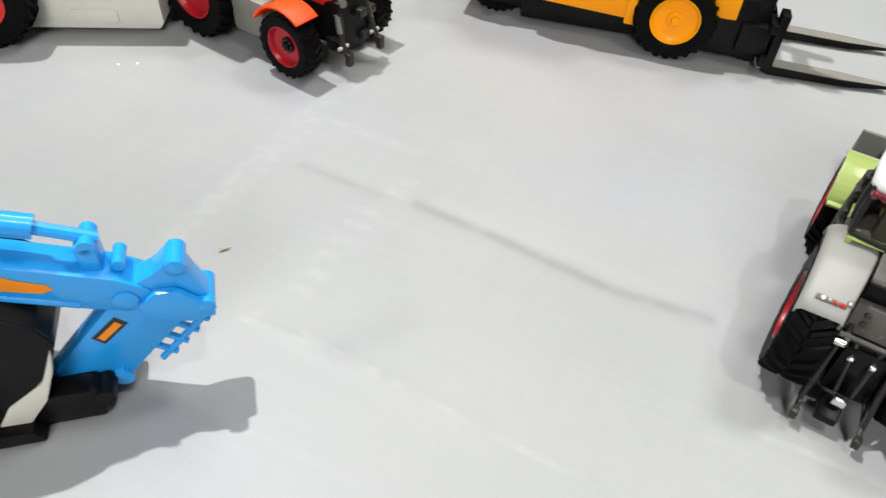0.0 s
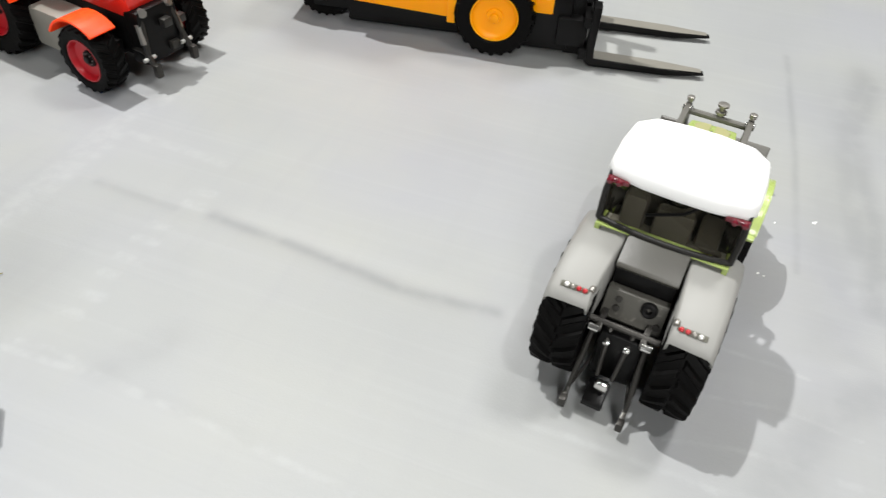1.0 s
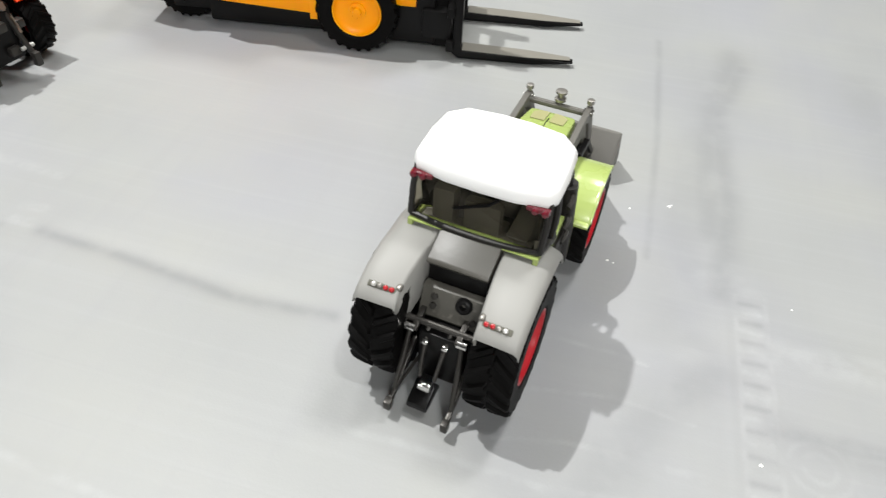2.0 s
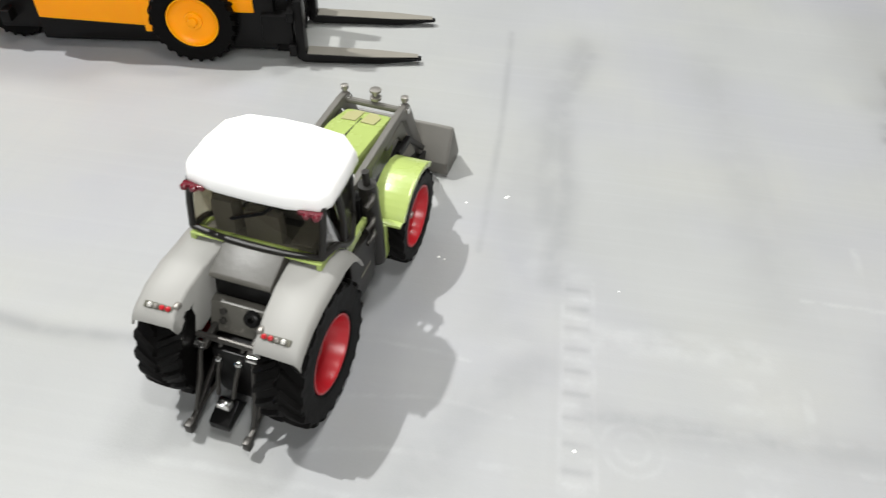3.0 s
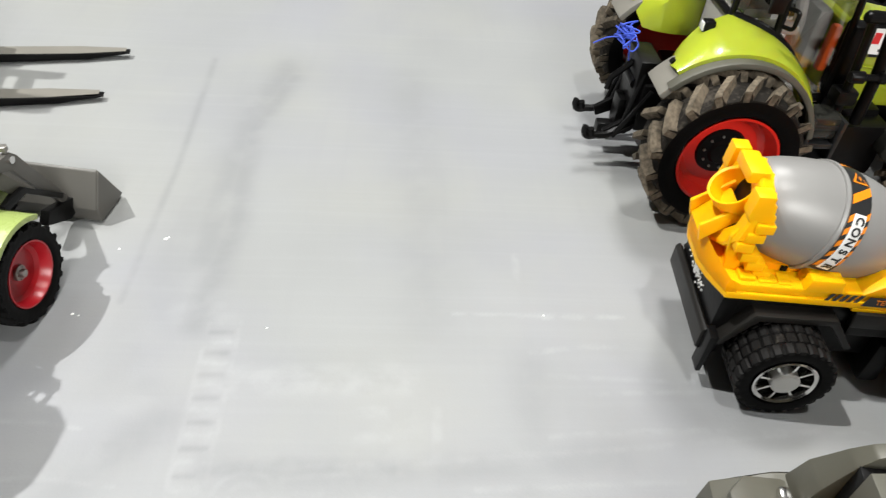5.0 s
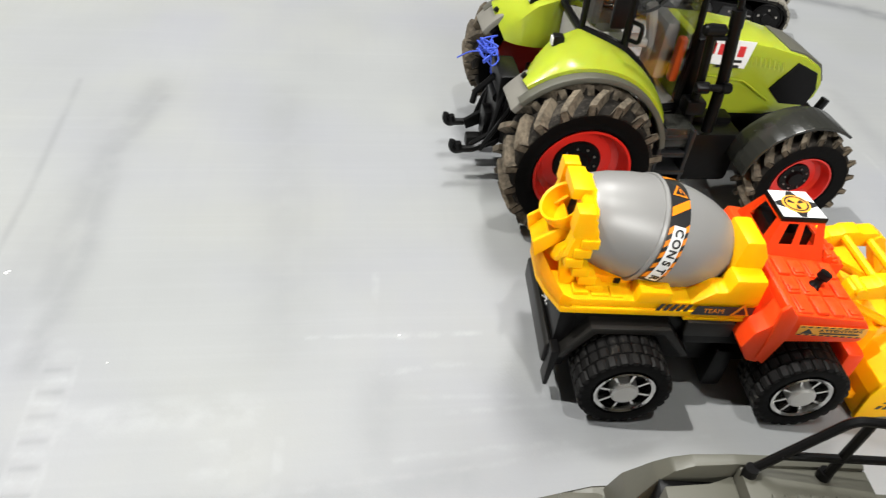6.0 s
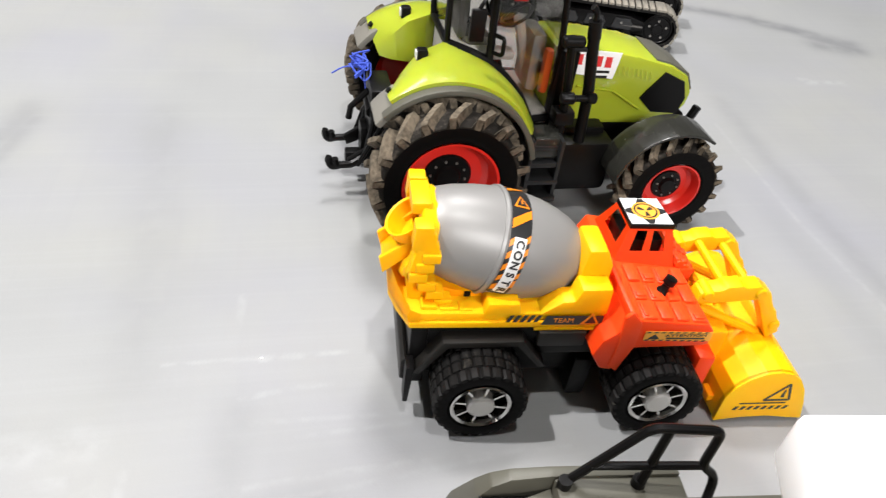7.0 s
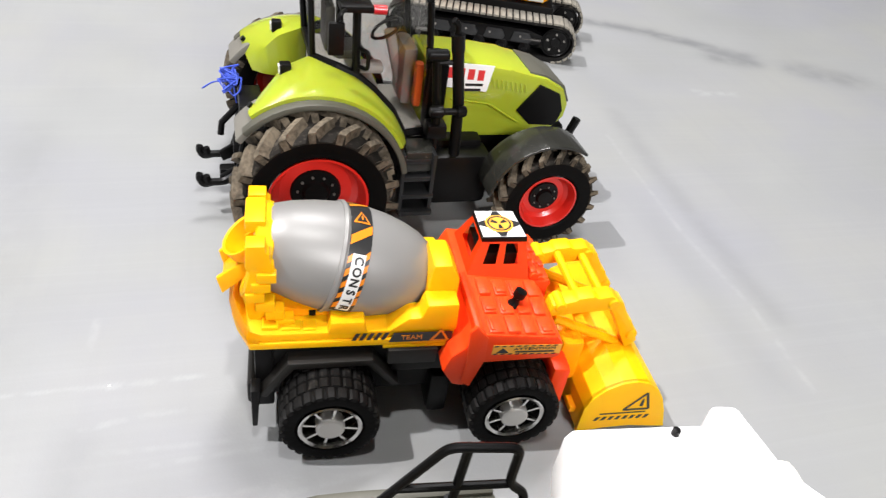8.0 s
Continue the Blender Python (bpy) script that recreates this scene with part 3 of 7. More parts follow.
def build_sheet():
    # finer where the camera passes nearest
    xs = np.concatenate([np.linspace(-0.35, -0.08, 70, False), np.linspace(-0.08, 0.62, 580, False), np.linspace(0.62, 1.35, 340)])
    ys = np.concatenate([np.linspace(-0.35, 0.0, 120, False), np.linspace(0.0, 0.45, 420, False), np.linspace(0.45, 0.8, 130)])
    nx, ny = len(xs), len(ys)
    X, Y = np.meshgrid(xs, ys)
    edge = np.clip(np.minimum(np.minimum(X + 0.35, 1.35 - X), np.minimum(Y + 0.35, 0.8 - Y)) * 12, 0, 1)
    Z = np.minimum(sheet_height(X, Y) * edge, 0.0022)
    verts = [(float(a), float(b), float(c) - 0.0006) for a, b, c in zip(X.ravel(), Y.ravel(), Z.ravel())]
    faces = [(j * nx + i, j * nx + i + 1, (j + 1) * nx + i + 1, (j + 1) * nx + i) for j in range(ny - 1) for i in range(nx - 1)]
    n = len(verts)
    verts += [(-3, -3, -0.0006), (4, -3, -0.0006), (4, 4, -0.0006), (-3, 4, -0.0006)]
    c = (0, nx - 1, nx * ny - 1, nx * (ny - 1))
    rows_ = [list(range(nx)), [j * nx + nx - 1 for j in range(ny)], [(ny - 1) * nx + i for i in range(nx - 1, -1, -1)], [j * nx for j in range(ny - 1, -1, -1)]]
    for k in range(4):
        faces.append((n + k, n + (k + 1) % 4, *rows_[k][::-1]))
    me = bpy.data.meshes.new("floor")
    me.from_pydata(verts, [], faces)
    me.polygons.foreach_set("use_smooth", [True] * len(me.polygons))
    pale = RUBBED + RUBBED_MID + SEAMS_MID + RUBBED_EAST + TAPE + DASHES + BLOCKS + WORN + RINGS + PANEL
    for nm, marks, power in (("rubbed", pale, 4), ("darkened", DARKENED + DARKENED_MID + DARKENED_EAST + EMBOSS, 2)):
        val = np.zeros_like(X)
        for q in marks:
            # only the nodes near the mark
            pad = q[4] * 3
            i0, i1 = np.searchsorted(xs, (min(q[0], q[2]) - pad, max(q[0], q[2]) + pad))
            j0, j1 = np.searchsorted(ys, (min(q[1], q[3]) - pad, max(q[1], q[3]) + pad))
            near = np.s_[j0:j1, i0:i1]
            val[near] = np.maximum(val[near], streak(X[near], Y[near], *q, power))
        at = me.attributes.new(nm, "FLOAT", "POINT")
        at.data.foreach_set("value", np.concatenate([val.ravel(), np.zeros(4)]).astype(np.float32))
    return tagged(link("floor", me, SHEET, None), "pale grey creased plastic sheet spread over the floor", "floor", kind="structure")


floor = build_sheet()


def build_room():
    z0, z1, t = -0.0006, CEIL, 0.12
    for nm, (x0, x1, y0, y1) in (("wall_north", (-3, 4, 4, 4 + t)), ("wall_south", (-3, 4, -3 - t, -3)), ("wall_east", (4, 4 + t, -3 - t, 4 + t)), ("wall_west", (-3 - t, -3, -3 - t, 4 + t))):
        tagged(part(nm, box(x0, x1, y0, y1, z0, z1, 0), PAINT, None), "plain grey painted hall wall", "wall", kind="structure")
    tagged(part("ceiling", box(-3 - t, 4 + t, -3 - t, 4 + t, z1, z1 + t, 0), PAINT, None), "plain grey painted hall ceiling", "ceiling", kind="structure")
    # housings and rods out of view, added to carry the keys and fills
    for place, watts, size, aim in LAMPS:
        unseen_lamp(place, watts, size, aim)
        lamp = thing("unseen_lamp", 0, 0, 0, "unseen white lamp added to light the display", "ceiling lamp", "ceiling lamps")
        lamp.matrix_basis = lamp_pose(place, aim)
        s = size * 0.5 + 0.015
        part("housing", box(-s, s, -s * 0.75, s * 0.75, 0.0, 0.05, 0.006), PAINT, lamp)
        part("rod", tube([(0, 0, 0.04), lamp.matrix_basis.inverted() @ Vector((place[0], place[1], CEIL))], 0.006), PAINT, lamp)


build_room()


# ---- big lime tractor ----
def build_big_tractor():
    t = thing("toy_tractor", 0.6890, 0.2722, -29.8, "large lime green toy tractor with muddy tyres and blue string", "toy tractor", "toy tractors")
    rear = wheel_kit(0.0406, 0.028, 0.0246, 18, 0.0046, "tractor", [RUBBER, LUG, TREAD], RED, BLACK, 0.0115, 0.0125, 10)
    front = wheel_kit(0.0300, 0.0205, 0.0166, 18, 0.0034, "tractor", [RUBBER, LUG, TREAD], RED, BLACK, 0.0080, 0.0088, 8)
    for y in (-0.0575, 0.0575):
        wheel(t, rear, -0.0005, y, 7 if y < 0 else 21)
        wheel(t, front, 0.1250, y * 0.955, 11 if y < 0 else 3)
    # chassis and engine block
    b = box(-0.03, 0.15, -0.016, 0.016, 0.022, 0.05, 0.002)
    box(-0.006, 0.006, -0.042, 0.042, 0.031, 0.044, 0.002, b)
    box(0.121, 0.133, -0.044, 0.044, 0.022, 0.034, 0.002, b)
    box(0.03, 0.095, -0.03, 0.03, 0.018, 0.05, 0.003, b)
    part("chassis", b, BLACK, t)
    # rear mudguards: a shell lofted from the wheel's edge up to the cab
    inner = ((128, -0.0262, 0.0260, 0.0665), (118, -0.0210, 0.0215, 0.0765), (105, -0.0120, 0.0185, 0.0870), (92, 0.0015, 0.0175, 0.0925), (80, 0.0125, 0.0262, 0.0905), (66, 0.0225, 0.0275, 0.0860), (54, 0.0310, 0.0285, 0.0790), (40, 0.0405, 0.0295, 0.0680), (28, 0.0465, 0.0310, 0.0560), (20, 0.0480, 0.0330, 0.0480))
    for s in (-1, 1):
        g = bmesh.new()
        rings = []
        for k in range(27):
            th = 128 - 104 * k / 26
            ix, iy, iz = (float(np.interp(-th, [-q[0] for q in inner], [q[n] for q in inner])) for n in (1, 2, 3))
            co, si = math.cos(radians(th)), math.sin(radians(th))
            ring = [(0.0462 * co, 0.0500, 0.038 + 0.0462 * si), (0.0487 * co, 0.0498, 0.038 + 0.0487 * si), (0.0496 * co, 0.0480, 0.038 + 0.0496 * si)]
            ox, oy, oz = ring[-1]
            for f in (0.3, 0.6, 0.85, 1.0):
                lift = 0.0022 * math.sin(math.pi * f)
                ring.append((ox + (ix - ox) * f + lift * co, oy + (iy - oy) * f, oz + (iz - oz) * f + lift * si))
            if th > 84:
                ring.append((ix + 0.001, iy - 0.001, 0.0645))
            else:
                ring.append((ix - 0.001, iy - 0.0005, iz - 0.004))
            rings.append([g.verts.new((x, s * y, z)) for x, y, z in ring])
        for p, q in zip(rings, rings[1:]):
            for n in range(len(p) - 1):
                g.faces.new((p[n], p[n + 1], q[n + 1], q[n]))
        bmesh.ops.recalc_face_normals(g, faces=g.faces[:])
        bmesh.ops.solidify(g, geom=g.faces[:], thickness=0.0012)
        fender = part("mudguard", g, LIME, t, "glossy lime mudguard", 50)
        ya, yb = sorted((s * 0.0500, s * 0.0560))
        part("mudguard_lip", arch(0.0, 0.038, 0.0442, 0.0030, 136, 10, ya, yb, 0.0008, 18), GUN, fender, "dull grey rubber edge of the mudguard")
        part("rear_flap", arch(0.0, 0.038, 0.0432, 0.0034, 143, 124, min(s * 0.032, s * 0.0543), max(s * 0.032, s * 0.0543), 0.0008, 6), LIP, fender)
        lamp = part("work_lamp", box(-0.0145, -0.0090, s * 0.0265 - 0.0027, s * 0.0265 + 0.0027, 0.0860, 0.0925, 0.0012), BLACK, t, "small black work lamp")
        part("lens", box(-0.0152, -0.0144, s * 0.0265 - 0.0019, s * 0.0265 + 0.0019, 0.0875, 0.0915, 0.0003), LENS_W, lamp)
        part("tail_lamp", lathe([(-0.001, 0.0), (-0.001, 0.0016), (0.001, 0.0013), (0.0012, 0.0)], "x", 14, None, Matrix.Translation((-0.0290, s * 0.039, 0.0765)) @ pose(0, 0, 0, 0, 40, 0)), BLACK, fender)
    # front mudguards
    for s in (-1, 1):
        ya, yb = sorted((s * 0.0400, s * 0.0625))
        part("front_mudguard", arch(0.1245, 0.0295, 0.0328, 0.0016, 172, 58, ya, yb, 0.0006, 14), FEND, t, "dull dark grey mudguard with scuffs")
    # bonnet
    b = prism([(0.060, 0.047), (0.118, 0.046), (0.140, 0.049), (0.1475, 0.056), (0.1485, 0.0645), (0.144, 0.0740), (0.132, 0.0803), (0.11, 0.0858), (0.085, 0.0897), (0.060, 0.0915)], -0.021, 0.021, 0.0035)
    for v in b.verts:
        k = max(0.0, (v.co.z - 0.06) / 0.035)
        v.co.y *= 1 - 0.25 * k * k - 0.18 * max(0, (v.co.x - 0.11) / 0.04)
    bonnet = part("bonnet", b, LIME, t, "rounded lime bonnet")
    for s in (-1, 1):
        m = side_m(s * 0.0206, s)
        fl = 1 if s < 0 else -1
        part("grille_panel", flat([(fl * 0.116, 0.062), (fl * 0.1275, 0.0775), (fl * 0.1405, 0.072), (fl * 0.1440, 0.062), (fl * 0.1415, 0.0525), (fl * 0.125, 0.0535)], Matrix.Translation((0, -s * 0.0022, 0)) @ m, 0.0012), BLACK, bonnet, "black side grille")
        part("bonnet_crease", tube([(0.076, s * 0.0208, 0.070), (0.098, s * 0.0208, 0.067), (0.112, s * 0.0204, 0.0585), (0.117, s * 0.0200, 0.0555)], 0.0006, None, 6), LIME, bonnet)
        b = bmesh.new()
        for i in range(9):
            tube([(0.097 + i * 0.0028, s * 0.0200, 0.0765 - i * 0.0004), (0.0955 + i * 0.0028, s * 0.0195, 0.082 - i * 0.0005)], 0.00025, b, 5)
        part("vent_ribs", b, LIME, bonnet)
    # sticker with a plain red print
    m = side_m(-0.0206)
    tilt = pose(-0.0012, -0.0204, 0.0742, -9) @ Matrix.Translation((0, 0.0206, -0.0728)) @ m
    st = part("sticker", flat([(0.0620, 0.0770), (0.0635, 0.0895), (0.0998, 0.0868), (0.0965, 0.0728)], tilt, 0.0006), WHITELBL, bonnet, "white sticker with red and grey print")
    b = bmesh.new()
    for i in range(5):
        merge(b, flat([(0.068 + i * 0.0056, 0.0812 - i * 0.0005), (0.0685 + i * 0.0056, 0.0868 - i * 0.0005), (0.0722 + i * 0.0056, 0.0866 - i * 0.0005), (0.0718 + i * 0.0056, 0.0810 - i * 0.0005)], Matrix.Translation((0, -0.0006, 0)) @ tilt))
    part("red_print", b, REDLBL, st)
    b = bmesh.new()
    for i, (u, v, w) in enumerate(((0.084, 0.0762, 0.010), (0.080, 0.0735, 0.013))):
        merge(b, flat([(u, v), (u, v + 0.0014), (u + w, v + 0.0012), (u + w, v - 0.0002)], Matrix.Translation((0, -0.0006, 0)) @ tilt))
    part("grey_print", b, DGREY, st)
    # top vent strip near the nose
    b = prism([(0.1215, 0.0838), (0.1320, 0.0812), (0.1448, 0.0748), (0.1494, 0.0652), (0.1480, 0.0648), (0.1434, 0.0732), (0.1315, 0.0793), (0.1215, 0.0818)], -0.0182, 0.0182, 0.0008)
    for v in b.verts:
        k = max(0.0, (v.co.z - 0.06) / 0.035)
        v.co.y *= 1 - 0.25 * k * k - 0.18 * max(0, (v.co.x - 0.11) / 0.04)
    part("nose_plate", b, GUN, bonnet, "olive grey plate over the nose")
    # cab, narrow at the back and wide at the doors
    cabf = bmesh.new()
    sill = ((0.0020, 0.0180, 0.0920), (0.0130, 0.0268, 0.0910), (0.0225, 0.0278, 0.0868), (0.0313, 0.0285, 0.0795), (0.0410, 0.0295, 0.0690), (0.0470, 0.0310, 0.0580), (0.0500, 0.0325, 0.0470))
    for s in (-1, 1):
        tube([(x, s * y, z) for x, y, z in sill], 0.0023, cabf, 8)
        tube([(0.0020, s * 0.0180, 0.0920), (0.0005, s * 0.0210, 0.1240)], 0.0017, cabf, 8)
        tube([(0.0225, s * 0.0275, 0.0868), (0.0212, s * 0.0280, 0.1240)], 0.0021, cabf, 8)
        tube(rounded([(0.0630, s * 0.0255, 0.0560), (0.0600, s * 0.0255, 0.0950), (0.0570, s * 0.0265, 0.1240)], 0.012), 0.0018, cabf, 8)
        tube([(0.0495, s * 0.0290, 0.0545), (0.0635, s * 0.0260, 0.0545)], 0.0022, cabf, 8)
    for x, y in ((0.001, 0.021), (0.057, 0.0265)):
        tube([(x, -y, 0.1240), (x, y, 0.1240)], 0.0018, cabf, 8)
    tube([(0.002, -0.018, 0.0915), (0.002, 0.018, 0.0915)], 0.0018, cabf, 8)
    cab = part("cab_frame", cabf, BLACK, t)
    for s in (-1, 1):
        for nm, q in (("door_pane", ((0.0225, 0.0272, 0.1230), (0.0565, 0.0262, 0.1230), (0.0600, 0.0252, 0.095), (0.0620, 0.0258, 0.0570), (0.0505, 0.0290, 0.0570), (0.0410, 0.0285, 0.0700), (0.0320, 0.0278, 0.0800), (0.0235, 0.0272, 0.0870))), ("side_pane", ((0.0020, 0.0205, 0.1230), (0.0205, 0.0272, 0.1230), (0.0215, 0.0270, 0.0880), (0.0130, 0.0262, 0.0920), (0.0030, 0.0180, 0.0930)))):
            b = bmesh.new()
            b.faces.new([b.verts.new((x, s * y, z)) for x, y, z in q])
            bmesh.ops.solidify(b, geom=b.faces[:], thickness=0.0006)
            part(nm, b, GLASS, cab, "clear plastic pane").visible_shadow = False
    for nm, q in (("rear_pane", ((0.0012, -0.020, 0.123), (0.0012, 0.020, 0.123), (0.0025, 0.0175, 0.0930), (0.0025, -0.0175, 0.0930))), ("windscreen", ((0.057, -0.0255, 0.123), (0.057, 0.0255, 0.123), (0.0602, 0.0245, 0.095), (0.0602, -0.0245, 0.095)))):
        b = bmesh.new()
        b.faces.new([b.verts.new(p) for p in q])
        bmesh.ops.solidify(b, geom=b.faces[:], thickness=0.0006)
        part(nm, b, GLASS, cab).visible_shadow = False
    part("cab_shoulder", prism([(0.003, 0.060), (0.003, 0.0900), (0.0130, 0.0885), (0.0230, 0.0840), (0.0310, 0.0765), (0.0400, 0.0660), (0.0460, 0.0545), (0.0440, 0.050)], -0.0180, 0.0180, 0.001), CABGREY, t)
    roof = part("roof", prism([(-0.006, 0.127), (0.058, 0.127), (0.062, 0.131), (0.052, 0.138), (0.02, 0.141), (-0.004, 0.138), (-0.008, 0.132)], -0.031, 0.031, 0.003), WHITE, t, "white cab roof")
    part("rear_light", lathe([(-0.003, 0.0), (-0.003, 0.0022), (0.003, 0.0022), (0.0038, 0.0)], "x", 14, None, Matrix.Translation((0.030, -0.0375, 0.1235))), LENS_R, roof, "red lamp under the roof edge")
    part("lamp_arm", box(0.012, 0.027, -0.039, -0.028, 0.122, 0.125, 0.0006), BLACK, roof)
    # cab interior
    b = box(0.012, 0.028, -0.009, 0.009, 0.084, 0.092, 0.003)
    box(0.009, 0.0145, -0.009, 0.009, 0.090, 0.114, 0.003, b)
    part("seat", b, SEATM, t)
    part("steering_wheel", lathe([(-0.001, 0.0085), (0.0, 0.0097), (0.001, 0.0085), (0.0, 0.0076)], "z", 24, None, pose(0.0425, 0, 0.100, 0, -32, 0), closed=True), DGREY, t)
    part("steering_column", tube([(0.053, 0, 0.066), (0.044, 0, 0.099)], 0.003), CABGREY, t)
    part("side_console", box(0.012, 0.038, -0.021, -0.011, 0.084, 0.0885, 0.002), CABGREY, t)
    part("dashboard", box(0.050, 0.058, -0.012, 0.012, 0.062, 0.094, 0.003), GREY, t)
    b = box(0.0545, 0.0590, -0.0225, -0.0165, 0.0660, 0.0905, 0.002)
    part("orange_panel", b, ORANGE, t, "orange part inside the cab")
    part("cab_floor", box(0.040, 0.062, -0.0255, 0.0255, 0.050, 0.0565, 0.001), CABGREY, t)
    # mirror
    b = box(0.006, 0.0135, -0.0435, -0.041, 0.1035, 0.119, 0.001)
    tube(rounded([(0.010, -0.042, 0.119), (0.012, -0.042, 0.1235), (0.022, -0.027, 0.1235)], 0.003), 0.0009, b, 6)
    part("mirror", b, BLACK, t)
    part("grab_handle", tube(rounded([(0.0225, -0.028, 0.092), (0.0270, -0.033, 0.092), (0.0270, -0.033, 0.101), (0.0225, -0.028, 0.101)], 0.002), 0.0011), BLACK, t)
    # exhaust and intake stacks
    b = tube([(0.0752, -0.0405, 0.048), (0.0732, -0.0410, 0.078), (0.0685, -0.0415, 0.1080)], 0.0030, None, 14)
    tube([(0.0688, -0.0415, 0.106), (0.0676, -0.0415, 0.1145)], 0.0034, b, 14)
    tube(rounded([(0.0676, -0.0415, 0.1140), (0.0672, -0.0416, 0.1190), (0.0645, -0.0420, 0.1215)], 0.002), 0.0016, b, 10)
    lathe([(-0.0095, 0.0), (-0.0095, 0.0024), (-0.008, 0.0031), (-0.003, 0.0031), (-0.002, 0.0018), (0.004, 0.0018), (0.005, 0.0029), (0.0085, 0.0029), (0.0095, 0.0022), (0.0095, 0.0)], "x", 14, b, Matrix.Translation((0.0670, -0.0450, 0.0755)))
    part("exhaust", b, BLACK, t, "black exhaust stack")
    b = tube([(0.0640, -0.0385, 0.05), (0.0624, -0.0395, 0.0748), (0.0585, -0.0405, 0.1060)], 0.0024, None, 10)
    lathe([(-0.0055, 0.0), (-0.0055, 0.0022), (-0.0045, 0.0030), (0.0045, 0.0030), (0.0055, 0.0022), (0.0055, 0.0)], "x", 14, b, Matrix.Translation((0.0590, -0.0415, 0.1040)))
    tube([(0.0590, -0.0410, 0.1000), (0.0690, -0.0410, 0.1000)], 0.0014, b, 8)
    box(0.058, 0.069, -0.043, -0.033, 0.058, 0.066, 0.002, b)
    part("handrail", b, BLACK, t)
    part("engine_side", box(0.0600, 0.0700, -0.0300, -0.0195, 0.050, 0.094, 0.002), BLACK, t)
    # steps
    for i in range(4):
        part("step", box(0.044, 0.062, -0.057 + i * 0.0015, -0.042, 0.020 + i * 0.0098, 0.0228 + i * 0.0098, 0.0008), STEPM, t)
    for x in (0.0445, 0.0605):
        part("step_side", box(x - 0.001, x + 0.001, -0.055, -0.046, 0.02, 0.056, 0.0004), STEPM, t)

    part("step_box", box(0.046, 0.062, -0.052, -0.036, 0.044, 0.056, 0.002), FEND, t, "grey box over the steps")
    part("tank", box(0.064, 0.098, -0.041, -0.022, 0.015, 0.046, 0.004), BLACK, t)
    # rear linkage
    for s in (-1, 1):
        b = tube(rounded([(-0.024, s * 0.012, 0.030), (-0.044, s * 0.0145, 0.018), (-0.052, s * 0.0145, 0.018), (-0.053, s * 0.0145, 0.022)], 0.003), 0.0021, None, 8)
        tube(rounded([(-0.0500, s * 0.0145, 0.0180), (-0.0545, s * 0.0145, 0.0170), (-0.0565, s * 0.0145, 0.0205), (-0.0560, s * 0.0145, 0.0235)], 0.002), [0.0022] * 6 + [0.0019] * 6, b, 8)
        prism([(-0.044, 0.0150), (-0.030, 0.0210), (-0.026, 0.0300), (-0.034, 0.0285), (-0.046, 0.0205)], s * 0.0125 - 0.0015, s * 0.0125 + 0.0015, 0.0006, b)
        tube([(-0.040, s * 0.0150, 0.0180), (-0.034, s * 0.0190, 0.0340), (-0.026, s * 0.0180, 0.0480)], 0.0014, b, 7)
        part("hitch_arm", b, BLACK, t)
        part("lift_rod", tube([(-0.036, s * 0.0135, 0.024), (-0.030, s * 0.012, 0.055)], 0.0016, None, 8), BLACK, t)
    b = box(-0.034, -0.022, -0.013, 0.013, 0.030, 0.062, 0.002)
    box(-0.038, -0.030, -0.006, 0.006, 0.018, 0.036, 0.0015, b)
    box(-0.046, -0.028, -0.0035, 0.0035, 0.012, 0.0185, 0.0012, b)
    tube([(-0.034, 0.0, 0.0560), (-0.043, 0.002, 0.0450), (-0.0440, 0.002, 0.0380)], 0.0018, b, 8)
    lathe([(-0.010, 0.0), (-0.010, 0.0030), (0.010, 0.0030), (0.010, 0.0)], "y", 12, b, Matrix.Translation((-0.033, 0, 0.0480)))
    part("hitch_block", b, BLACK, t)
    # front linkage folded up
    for s in (-1, 1):
        part("front_hitch_arm", tube([(0.145, s * 0.011, 0.03), (0.155, s * 0.011, 0.037), (0.160, s * 0.011, 0.052)], 0.0026, None, 8), BLACK, t)
    # blue string
    rng = random.Random(5)
    c = Vector((-0.036, 0.008, 0.066))
    knot = bmesh.new()
    bmesh.ops.create_icosphere(knot, subdivisions=2, radius=0.0014)
    knot.transform(Matrix.Translation(c))
    string = part("string", knot, STRING, t, "knotted blue string")
    strands = []
    for k in range(7):
        pts = [c]
        for i in range(5):
            pts.append(c + Vector((rng.uniform(-0.008, 0.005), rng.uniform(-0.011, 0.011), rng.uniform(-0.005, 0.008))))
        pts.append(c + Vector((rng.uniform(-0.002, 0.002), rng.uniform(-0.003, 0.003), rng.uniform(-0.002, 0.002))))
        strands.append((pts, 0.006))
    strands.append(([c, (-0.035, 0.006, 0.055), (-0.033, 0.004, 0.046), (-0.0315, 0.001, 0.034)], 0.006))
    strands.append(([c, (-0.046, 0.016, 0.062), (-0.052, 0.020, 0.056)], 0.004))
    for pts, bend in strands:
        part("strand", tube(rounded(pts, bend, 5), 0.00045, None, 6), STRING, string)
    return t


build_big_tractor()


